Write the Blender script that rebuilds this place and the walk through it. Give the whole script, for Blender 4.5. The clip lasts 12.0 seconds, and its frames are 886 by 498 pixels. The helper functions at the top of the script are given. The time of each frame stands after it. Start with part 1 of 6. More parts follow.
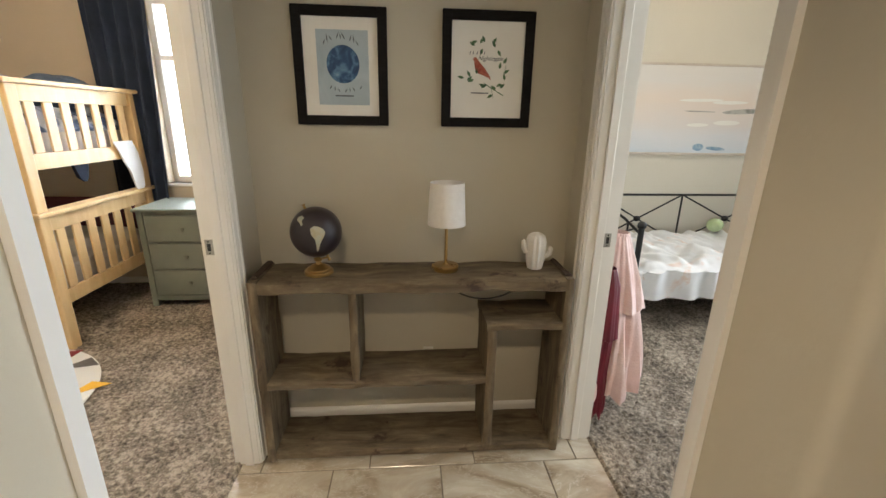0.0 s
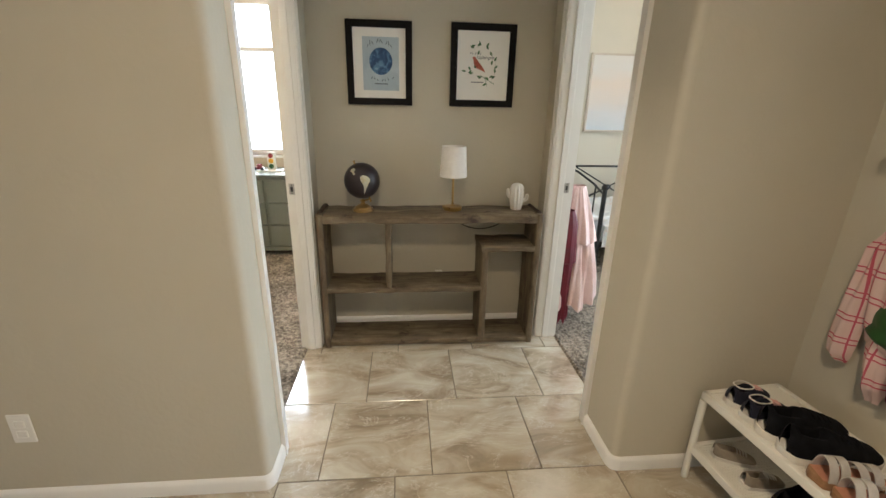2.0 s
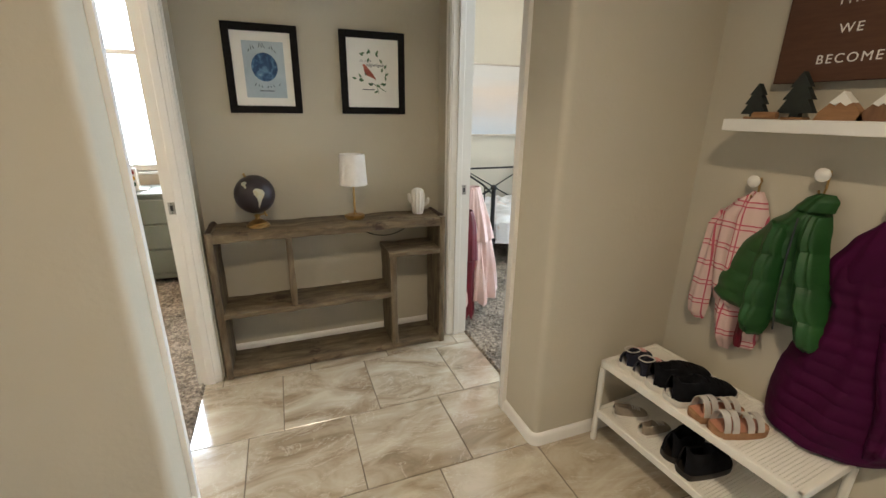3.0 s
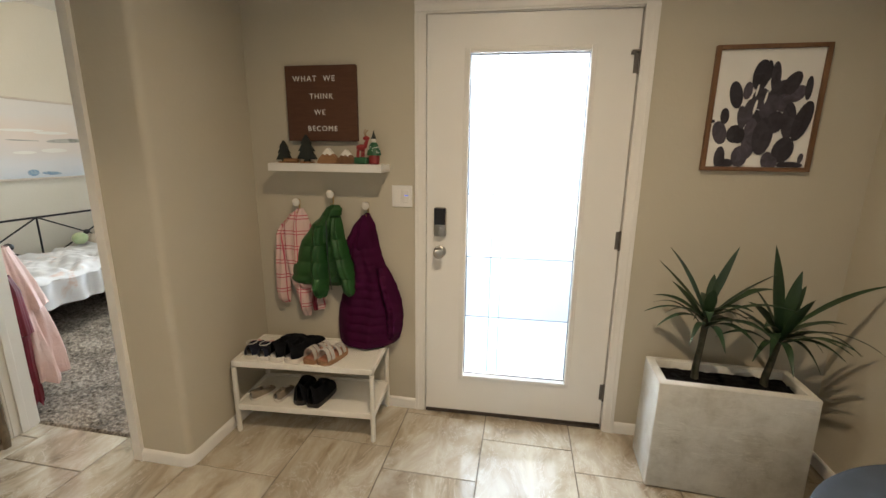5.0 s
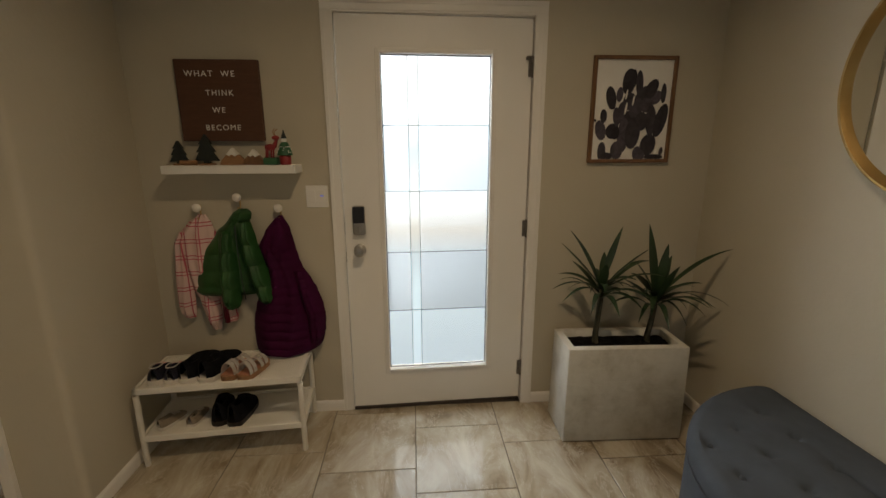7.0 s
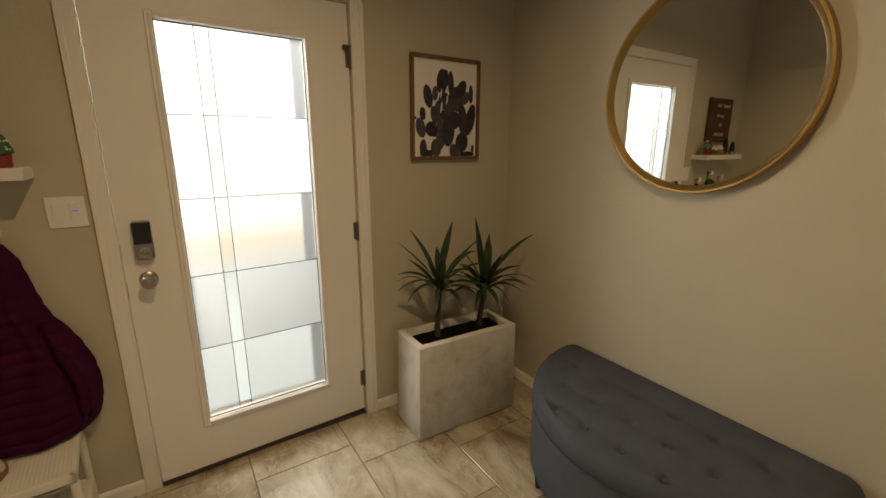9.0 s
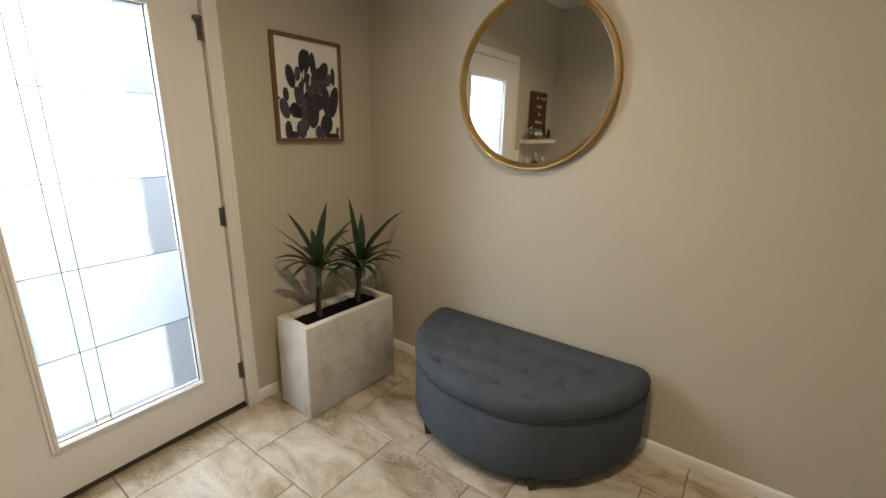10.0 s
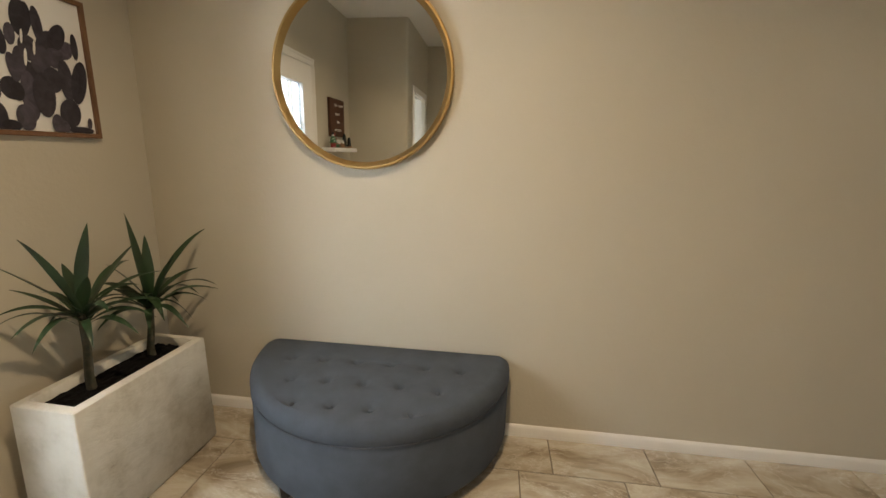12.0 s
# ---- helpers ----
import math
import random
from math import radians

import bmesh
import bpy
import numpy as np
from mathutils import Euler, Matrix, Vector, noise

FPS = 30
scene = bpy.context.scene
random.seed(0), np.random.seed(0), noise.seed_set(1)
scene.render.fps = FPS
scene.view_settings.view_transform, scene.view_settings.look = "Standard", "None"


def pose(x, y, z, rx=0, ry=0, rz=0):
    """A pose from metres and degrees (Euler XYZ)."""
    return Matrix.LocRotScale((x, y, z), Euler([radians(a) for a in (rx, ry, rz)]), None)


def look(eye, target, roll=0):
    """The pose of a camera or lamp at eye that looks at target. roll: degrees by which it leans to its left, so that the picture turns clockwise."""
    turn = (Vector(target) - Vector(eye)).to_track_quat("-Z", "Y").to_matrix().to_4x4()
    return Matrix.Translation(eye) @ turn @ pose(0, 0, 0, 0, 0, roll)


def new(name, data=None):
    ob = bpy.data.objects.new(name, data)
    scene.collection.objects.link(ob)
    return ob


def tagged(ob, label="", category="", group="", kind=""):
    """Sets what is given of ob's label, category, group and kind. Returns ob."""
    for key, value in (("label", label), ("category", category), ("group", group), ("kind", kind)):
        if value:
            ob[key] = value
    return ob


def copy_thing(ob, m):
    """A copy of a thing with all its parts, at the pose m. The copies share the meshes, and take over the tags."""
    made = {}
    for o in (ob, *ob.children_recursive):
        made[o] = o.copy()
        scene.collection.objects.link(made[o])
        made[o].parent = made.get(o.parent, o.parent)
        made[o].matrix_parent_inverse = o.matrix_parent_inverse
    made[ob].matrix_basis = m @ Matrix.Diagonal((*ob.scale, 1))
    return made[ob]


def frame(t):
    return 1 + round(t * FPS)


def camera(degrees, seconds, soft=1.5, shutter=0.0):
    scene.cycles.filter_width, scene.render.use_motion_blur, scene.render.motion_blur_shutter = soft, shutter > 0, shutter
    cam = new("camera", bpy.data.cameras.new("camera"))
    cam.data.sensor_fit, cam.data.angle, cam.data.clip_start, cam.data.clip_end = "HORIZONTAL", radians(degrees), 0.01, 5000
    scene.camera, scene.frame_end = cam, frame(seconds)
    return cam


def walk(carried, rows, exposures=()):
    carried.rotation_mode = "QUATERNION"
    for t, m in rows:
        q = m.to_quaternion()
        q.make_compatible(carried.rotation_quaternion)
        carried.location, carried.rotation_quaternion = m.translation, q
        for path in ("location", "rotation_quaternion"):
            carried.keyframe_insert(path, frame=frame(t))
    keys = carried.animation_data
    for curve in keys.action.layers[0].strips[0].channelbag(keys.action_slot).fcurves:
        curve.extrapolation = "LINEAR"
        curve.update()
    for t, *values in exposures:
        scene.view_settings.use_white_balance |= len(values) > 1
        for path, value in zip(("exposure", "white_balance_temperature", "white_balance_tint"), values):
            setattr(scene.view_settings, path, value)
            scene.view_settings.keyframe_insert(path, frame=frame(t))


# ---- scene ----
cam = camera(92.6, 12.0)
PATH = [
    (0, (0.642, 0.513, 1.405), (0.795, 2.42, 0.822), 1.0),
    (0.5, (0.566, 0.267, 1.386), (0.696, 2.168, 0.781), 1.3),
    (1, (0.523, 0.056, 1.407), (0.693, 1.951, 0.791), 1.8),
    (1.5, (0.504, -0.119, 1.403), (0.633, 1.763, 0.738), 1.4),
    (2, (0.513, -0.225, 1.399), (0.69, 1.657, 0.745), 1.3),
    (2.5, (0.499, -0.224, 1.388), (0.785, 1.637, 0.714), 1.0),
    (2.7, (0.482, -0.219, 1.392), (0.9, 1.625, 0.739), 0.9),
    (4.3, (-0.011, -0.321, 1.457), (1.716, 0.542, 0.936), 0.1),
    (4.5, (-0.051, -0.358, 1.484), (1.752, 0.331, 0.962), 0.3),
    (4.8, (-0.117, -0.385, 1.465), (1.767, 0.097, 0.997), 0.2),
    (5, (-0.125, -0.407, 1.452), (1.792, -0.053, 1.005), 0.7),
    (5.5, (-0.136, -0.427, 1.451), (1.807, -0.295, 0.993), 0.5),
    (6, (-0.161, -0.375, 1.456), (1.789, -0.367, 1.011), 0.3),
    (6.5, (-0.187, -0.334, 1.454), (1.761, -0.379, 1.002), -0.0),
    (6.7, (-0.197, -0.318, 1.453), (1.751, -0.39, 1.003), 0.0),
    (8.3, (-0.086, -0.149, 1.478), (1.748, -0.785, 1.0), -0.3),
    (8.5, (-0.051, -0.152, 1.441), (1.752, -0.891, 0.989), 0.2),
    (9, (0.023, -0.107, 1.462), (1.654, -1.163, 0.985), 0.2),
    (9.5, (0.043, 0.013, 1.47), (1.392, -1.373, 0.959), 1.1),
    (10, (0.007, 0.106, 1.456), (1.137, -1.454, 0.918), 1.2),
    (10.5, (-0.008, 0.131, 1.44), (0.941, -1.539, 0.881), 1.6),
    (11, (0.009, 0.13, 1.414), (0.862, -1.596, 0.873), 1.7),
    (11.5, (0.13, 0.095, 1.387), (0.833, -1.708, 0.884), 1.9),
    (12, (0.319, 0.028, 1.357), (0.563, -1.908, 0.916), 1.3),
]
EXPOSURES = [(0, 0.1, 6350, 10), (1.0, 0.12, 6300, 9), (2.0, 0.2, 6050, 8), (2.7, 0.22, 6000, 8), (4.3, 0.08, 6150, 8), (5.5, 0.02, 6550, 10), (5.8, 0.0, 6750, 10), (6.3, -0.6, 6800, 10), (7.2, -1.15, 7200, 10), (8.6, -1.55, 8600, 12), (8.9, -1.2, 9000, 13), (9.2, -0.38, 7700, 12), (9.6, -0.17, 6500, 10), (10.0, -0.2, 6500, 10), (11.0, -0.16, 6600, 10), (11.5, -0.12, 6700, 10), (12, 0.1, 6650, 10)]
walk(cam, [(t, look(eye, target, roll)) for t, eye, target, roll in PATH], EXPOSURES)

# ---- world, lamps ----
world = bpy.data.worlds.new("world")
scene.world = world
world.use_nodes = True
wn = world.node_tree
sky = wn.nodes.new("ShaderNodeTexSky")
sky.sky_type, sky.sun_disc = "NISHITA", False
sky.sun_elevation, sky.sun_rotation = radians(48), radians(166)
wn.links.new(sky.outputs[0], wn.nodes["Background"].inputs[0])
wn.nodes["Background"].inputs[1].default_value = 0.12


def lamp(name, kind, m, energy, color=(1, 1, 1), **kw):
    data = bpy.data.lights.new(name, kind)
    data.energy, data.color = energy, color
    for k, v in kw.items():
        setattr(data, k, v)
    ob = new(name, data)
    ob.matrix_world = m
    return ob


DAY = (0.86, 0.94, 1.0)
WARM = (1.0, 0.78, 0.53)
sun = lamp("sun", "SUN", look((1.5, -6, 7), (0, 0, 0)), 2.5, (1, 0.95, 0.88), angle=radians(0.5))
# daylight in the openings
lamp("bedroom_window_daylight", "AREA", look((4.7, 2.7, 1.5), (0.0, 1.1, 0.9)), 46, DAY, spread=radians(110), shape="RECTANGLE", size=1.5, size_y=1.3)
lamp("living_window_daylight", "AREA", look((-4.3, -0.4, 1.5), (0, -0.4, 1.0)), 8, DAY, shape="RECTANGLE", size=1.8, size_y=1.4)
# daylight of the sky behind the front door glass
lamp("front_door_daylight", "AREA", look((2.69, -0.41, 2.15), (0.7, -0.5, 0.3)), 85, (0.70, 0.85, 1.0), shape="RECTANGLE", size=0.66, size_y=0.75)
lamp("porch_daylight", "AREA", look((2.70, 0.30, 1.40), (0.2, -1.86, 0.75)), 25, (0.84, 0.92, 1.0), shape="RECTANGLE", size=0.5, size_y=0.9, spread=radians(120))
# ceiling lamps
# the second, weak one is an added fill for the west wall and floor
for bx, by, power in ((0.50, -0.46, 27), (-1.7, -0.5, 3)):
    lamp("entry_ceiling_bulb", "AREA", look((bx, by, 2.72), (bx, by, 0)), power, WARM, shape="DISK", size=0.09, spread=radians(147))
lamp("bedroom_ceiling_bulb", "POINT", pose(2.9, 2.9, 2.45), 12, WARM, shadow_soft_size=0.1)
# unseen fill without a fixture, brightens the bunk and carpet
lamp("playroom_ceiling_bulb", "POINT", pose(-1.0, 2.0, 2.45), 46, WARM, shadow_soft_size=0.1)

# ---- materials ----


def material(name, color, rough=0.6, metal=0.0):
    m = bpy.data.materials.new(name)
    m.use_nodes = True
    b = m.node_tree.nodes["Principled BSDF"]
    b.inputs["Base Color"].default_value = (*color, 1)
    b.inputs["Roughness"].default_value = rough
    b.inputs["Metallic"].default_value = metal
    return m


def node(m, kind, **inputs):
    n = m.node_tree.nodes.new(kind)
    for k, v in inputs.items():
        n.inputs[k.replace("_", " ")].default_value = v
    return n


def link(m, a, b):
    m.node_tree.links.new(a, b)


def coords(m, scale=(1, 1, 1), obj=True):
    tc = node(m, "ShaderNodeTexCoord")
    mp = node(m, "ShaderNodeMapping")
    mp.inputs["Scale"].default_value = scale
    link(m, tc.outputs["Object" if obj else "Generated"], mp.inputs["Vector"])
    return mp.outputs["Vector"]


def ramp(m, fac, stops):
    r = node(m, "ShaderNodeValToRGB")
    els = r.color_ramp.elements
    while len(els) < len(stops):
        els.new(0.5)
    for e, (p, c) in zip(els, stops):
        e.position, e.color = p, (*c, 1)
    link(m, fac, r.inputs["Fac"])
    return r.outputs["Color"]


def bsdf(m):
    return m.node_tree.nodes["Principled BSDF"]


def bump(m, height, strength, distance=0.01):
    b = node(m, "ShaderNodeBump", Strength=strength, Distance=distance)
    link(m, height, b.inputs["Height"])
    link(m, b.outputs["Normal"], bsdf(m).inputs["Normal"])
    return b


def noisy(name, c1, c2, scale, rough=0.6, metal=0.0, strength=0.2, dist=0.003, stretch=(1, 1, 1), detail=6.0, fine=None, r2=None):
    """A surface mottled between two colours, with relief from the same noise and a finer one."""
    m = material(name, c1, rough, metal)
    v = coords(m, stretch)
    n = node(m, "ShaderNodeTexNoise", Scale=scale, Detail=detail, Roughness=0.6)
    link(m, v, n.inputs["Vector"])
    link(m, ramp(m, n.outputs["Fac"], [(0.3, c1), (0.7, c2)]), bsdf(m).inputs["Base Color"])
    f = node(m, "ShaderNodeTexNoise", Scale=fine or scale * 9, Detail=3.0)
    link(m, v, f.inputs["Vector"])
    bump(m, f.outputs["Fac"], strength, dist)
    if r2 is not None:
        mr = node(m, "ShaderNodeMapRange")
        mr.inputs["To Min"].default_value, mr.inputs["To Max"].default_value = rough, r2
        link(m, n.outputs["Fac"], mr.inputs["Value"])
        link(m, mr.outputs["Result"], bsdf(m).inputs["Roughness"])
    return m


WALL = noisy("wall_paint", (0.50, 0.455, 0.360), (0.53, 0.482, 0.382), 1.3, 0.75, strength=0.22, dist=0.004, fine=55)
CREAM = noisy("cream_wall_paint", (0.66, 0.62, 0.53), (0.69, 0.65, 0.56), 1.3, 0.8, strength=0.2, dist=0.004, fine=55)
TAN = noisy("tan_wall_paint", (0.52, 0.43, 0.32), (0.55, 0.46, 0.35), 1.3, 0.8, strength=0.2, dist=0.004, fine=55)
CEIL = noisy("ceiling_paint", (0.72, 0.70, 0.66), (0.76, 0.74, 0.70), 2, 0.9, strength=0.3, dist=0.005, fine=70)
TRIM = noisy("white_trim_paint", (0.78, 0.755, 0.71), (0.82, 0.795, 0.75), 3, 0.38, strength=0.06, dist=0.002, fine=40)
DOORP = noisy("door_paint", (0.79, 0.77, 0.73), (0.83, 0.81, 0.77), 2, 0.4, strength=0.05, dist=0.002, fine=60)
GROUT = noisy("grout", (0.10, 0.078, 0.055), (0.15, 0.12, 0.088), 30, 0.9, strength=0.3, dist=0.002)
BLACK = noisy("black_frame", (0.006, 0.005, 0.005), (0.012, 0.010, 0.010), 20, 0.6, strength=0.1, dist=0.001, stretch=(1, 1, 8))
PAPER = noisy("mat_paper", (0.80, 0.78, 0.73), (0.84, 0.82, 0.77), 8, 0.8, strength=0.05, dist=0.001)
BRASS = noisy("brass", (0.44, 0.28, 0.10), (0.56, 0.37, 0.15), 9, 0.20, 1.0, strength=0.03, dist=0.001, r2=0.4)
GOLD = noisy("brushed_gold", (0.36, 0.23, 0.085), (0.47, 0.31, 0.12), 5, 0.36, 1.0, strength=0.1, dist=0.001, r2=0.5)
NICKEL = noisy("satin_nickel", (0.38, 0.36, 0.33), (0.48, 0.46, 0.43), 12, 0.3, 1.0, strength=0.03, dist=0.001)
IRON = noisy("black_iron", (0.012, 0.012, 0.013), (0.03, 0.03, 0.03), 14, 0.45, 0.4, strength=0.2, dist=0.002)
DARKPL = noisy("black_plastic", (0.012, 0.012, 0.014), (0.02, 0.02, 0.022), 20, 0.3)
WHITEPL = noisy("white_plastic", (0.78, 0.76, 0.72), (0.82, 0.80, 0.76), 6, 0.35, strength=0.03)
WHITEMET = noisy("white_enamel", (0.72, 0.69, 0.62), (0.78, 0.75, 0.68), 5, 0.45, strength=0.08, dist=0.002)
CERAMIC = noisy("white_ceramic", (0.72, 0.69, 0.64), (0.8, 0.77, 0.72), 10, 0.35, strength=0.1, dist=0.002)
SHADE = noisy("white_linen", (0.80, 0.77, 0.74), (0.85, 0.83, 0.80), 60, 0.9, strength=0.4, dist=0.001, fine=600)
PINE = noisy("pine_wood", (0.62, 0.42, 0.20), (0.74, 0.54, 0.29), 5, 0.4, strength=0.08, dist=0.002, stretch=(3, 3, 0.5))
NAVY = noisy("navy_cloth", (0.008, 0.014, 0.032), (0.018, 0.03, 0.06), 6, 0.9, strength=0.4, dist=0.002, fine=300)
GREYDRESS = noisy("grey_green_paint", (0.15, 0.165, 0.14), (0.18, 0.195, 0.165), 4, 0.42, strength=0.08, dist=0.002)
OTTO = noisy("grey_upholstery", (0.045, 0.055, 0.070), (0.062, 0.075, 0.095), 9, 0.95, strength=0.5, dist=0.0015, fine=500)
DARKWOOD = noisy("dark_feet", (0.012, 0.009, 0.007), (0.02, 0.015, 0.012), 9, 0.4)
WALNUT = noisy("brown_wood_frame", (0.13, 0.060, 0.025), (0.20, 0.10, 0.045), 10, 0.5, strength=0.2, dist=0.002, stretch=(1, 6, 1))
FELT = noisy("brown_board", (0.082, 0.034, 0.018), (0.105, 0.046, 0.025), 14, 0.85, strength=0.3, dist=0.002, stretch=(1, 1, 8))
LETTER = material("white_letters", (0.8, 0.78, 0.72), 0.5)
SOIL = noisy("dark_soil", (0.003, 0.0025, 0.003), (0.008, 0.007, 0.007), 25, 0.95, strength=1.0, dist=0.01)
LEAF = noisy("yucca_leaf", (0.010, 0.026, 0.010), (0.026, 0.058, 0.020), 7, 0.42, strength=0.15, dist=0.002, stretch=(1, 1, 1))
STALK = noisy("yucca_stalk", (0.035, 0.04, 0.02), (0.09, 0.075, 0.05), 30, 0.8, strength=0.8, dist=0.004, stretch=(1, 1, 2))
GREEN = noisy("green_nylon", (0.008, 0.050, 0.008), (0.014, 0.078, 0.012), 9, 0.55, strength=0.5, dist=0.004, fine=40)
PURPLE = noisy("plum_nylon", (0.034, 0.0006, 0.020), (0.054, 0.001, 0.031), 9, 0.75, strength=0.4, dist=0.003, fine=60)
SHOEBLK = noisy("black_shoe_knit", (0.003, 0.003, 0.004), (0.009, 0.009, 0.011), 30, 0.95, strength=0.5, dist=0.002)
SOLE = noisy("white_sole", (0.62, 0.58, 0.52), (0.72, 0.68, 0.62), 20, 0.6)
SILVER = noisy("silver_leather", (0.42, 0.38, 0.34), (0.58, 0.54, 0.49), 15, 0.4, 0.1)
PINKTRIM = noisy("pink_trim", (0.62, 0.30, 0.28), (0.72, 0.42, 0.38), 20, 0.7)
INSOLE = noisy("orange_insole", (0.42, 0.17, 0.10), (0.52, 0.26, 0.17), 20, 0.7)
CORK = noisy("cork_sole", (0.26, 0.13, 0.06), (0.36, 0.2, 0.1), 60, 0.8)
TAUPE = noisy("taupe_canvas", (0.20, 0.16, 0.12), (0.30, 0.25, 0.19), 20, 0.8, strength=0.3)
PINK = noisy("pink_tulle", (0.74, 0.50, 0.46), (0.86, 0.68, 0.65), 7, 0.9, strength=0.6, dist=0.004, fine=120)
RED = noisy("crimson_satin", (0.095, 0.002, 0.010), (0.16, 0.005, 0.018), 6, 0.5, strength=0.3, dist=0.004, fine=40)
DUVET = noisy("white_duvet", (0.72, 0.73, 0.76), (0.80, 0.80, 0.82), 5, 0.9, strength=0.3, dist=0.003, fine=90)
BEDBLUE = noisy("blue_bedding", (0.045, 0.07, 0.115), (0.15, 0.20, 0.27), 9, 0.9, strength=0.4, dist=0.003, fine=60)
MAROON = noisy("maroon_blanket", (0.045, 0.008, 0.012), (0.09, 0.018, 0.022), 6, 0.95, strength=0.4, dist=0.003)
CREAMCL = noisy("cream_sheet", (0.52, 0.45, 0.38), (0.68, 0.62, 0.55), 6, 0.9, strength=0.3, dist=0.003)
STAIN_GREEN = noisy("painted_green", (0.015, 0.08, 0.03), (0.03, 0.12, 0.05), 15, 0.5)
DARKTREE = noisy("dark_wood_tree", (0.008, 0.010, 0.010), (0.02, 0.025, 0.02), 20, 0.7)
REDP = noisy("painted_red", (0.20, 0.012, 0.015), (0.30, 0.025, 0.025), 15, 0.5)
WOODB = noisy("toy_wood", (0.24, 0.12, 0.05), (0.34, 0.18, 0.08), 15, 0.6, stretch=(1, 1, 5))
YELLOWP = material("painted_yellow", (0.75, 0.42, 0.03), 0.5)
BARK = noisy("dark_bark", (0.03, 0.018, 0.012), (0.07, 0.045, 0.03), 20, 0.85, strength=0.6, dist=0.004)
CORD = material("black_cord", (0.01, 0.01, 0.01), 0.5)
LIME = noisy("lime_cloth", (0.35, 0.48, 0.25), (0.55, 0.62, 0.40), 12, 0.9)
GUN = noisy("dull_nickel", (0.16, 0.145, 0.13), (0.24, 0.22, 0.20), 20, 0.42, 0.9)
MIRROR = material("mirror_glass", (0.86, 0.88, 0.87), 0.015, 1.0)
RUBBER = noisy("dark_threshold", (0.02, 0.014, 0.010), (0.05, 0.035, 0.025), 20, 0.5)
LEADLINE = material("lead_came", (0.07, 0.07, 0.08), 0.5, 0.7)


def stone_tile():
    m = material("stone_tile", (0.5, 0.42, 0.33), 0.3)
    tc, oi = node(m, "ShaderNodeTexCoord"), node(m, "ShaderNodeObjectInfo")
    off = node(m, "ShaderNodeVectorMath")
    off.operation = "MULTIPLY"
    cmb = node(m, "ShaderNodeCombineXYZ")
    link(m, oi.outputs["Random"], cmb.inputs[0])
    link(m, oi.outputs["Random"], cmb.inputs[1])
    link(m, cmb.outputs[0], off.inputs[0])
    off.inputs[1].default_value = (37, 91, 0)
    add = node(m, "ShaderNodeVectorMath")
    link(m, tc.outputs["Object"], add.inputs[0])
    link(m, off.outputs[0], add.inputs[1])
    mp = node(m, "ShaderNodeMapping")
    mp.inputs["Rotation"].default_value, mp.inputs["Scale"].default_value = (0, 0, 0.35), (1, 2.2, 1)
    link(m, add.outputs[0], mp.inputs["Vector"])
    n = node(m, "ShaderNodeTexNoise", Scale=2.6, Detail=9.0, Roughness=0.62, Distortion=1.1)
    link(m, mp.outputs[0], n.inputs["Vector"])
    base = ramp(m, n.outputs["Fac"], [(0.27, (0.20, 0.150, 0.100)), (0.40, (0.34, 0.275, 0.195)), (0.50, (0.46, 0.395, 0.300)), (0.68, (0.60, 0.545, 0.445))])
    vein = node(m, "ShaderNodeTexNoise", Scale=1.9, Detail=9.0, Roughness=0.72, Distortion=1.2)
    link(m, mp.outputs[0], vein.inputs["Vector"])
    vr = ramp(m, vein.outputs["Fac"], [(0.492, (0, 0, 0)), (0.502, (0.8, 0.8, 0.8)), (0.512, (0, 0, 0))])
    mix = node(m, "ShaderNodeMix")
    mix.data_type = "RGBA"
    link(m, vr, mix.inputs[0])
    link(m, base, mix.inputs[6])
    mix.inputs[7].default_value = (0.66, 0.60, 0.51, 1)
    link(m, mix.outputs[2], bsdf(m).inputs["Base Color"])
    f = node(m, "ShaderNodeTexNoise", Scale=14.0, Detail=5.0)
    link(m, add.outputs[0], f.inputs["Vector"])
    mr = node(m, "ShaderNodeMapRange")
    mr.inputs["To Min"].default_value, mr.inputs["To Max"].default_value = 0.10, 0.24
    link(m, f.outputs["Fac"], mr.inputs["Value"])
    link(m, mr.outputs["Result"], bsdf(m).inputs["Roughness"])
    bump(m, f.outputs["Fac"], 0.10, 0.003)
    bsdf(m).inputs["Specular IOR Level"].default_value = 1.0
    bsdf(m).inputs["Coat Weight"].default_value = 0.9
    bsdf(m).inputs["Coat IOR"].default_value = 2.1
    bsdf(m).inputs["Coat Roughness"].default_value = 0.09
    return m


def weathered_wood(name, along):
    m = material(name, (0.2, 0.15, 0.1), 0.75)
    v = coords(m, along)
    n = node(m, "ShaderNodeTexNoise", Scale=3.4, Detail=9.0, Roughness=0.65, Distortion=0.6)
    link(m, v, n.inputs["Vector"])
    col = ramp(m, n.outputs["Fac"], [(0.30, (0.050, 0.035, 0.020)), (0.44, (0.115, 0.084, 0.049)), (0.56, (0.168, 0.126, 0.075)), (0.72, (0.26, 0.20, 0.125))])
    v2 = coords(m, (1, 1, 1))
    b = node(m, "ShaderNodeTexNoise", Scale=7.0, Detail=5.0, Roughness=0.7)
    link(m, v2, b.inputs["Vector"])
    spots = ramp(m, b.outputs["Fac"], [(0.33, (1, 1, 1)), (0.41, (0, 0, 0))])
    mix = node(m, "ShaderNodeMix")
    mix.data_type = "RGBA"
    link(m, spots, mix.inputs[0])
    link(m, col, mix.inputs[6])
    mix.inputs[7].default_value = (0.045, 0.022, 0.014, 1)
    link(m, mix.outputs[2], bsdf(m).inputs["Base Color"])
    bump(m, n.outputs["Fac"], 0.5, 0.006)
    return m


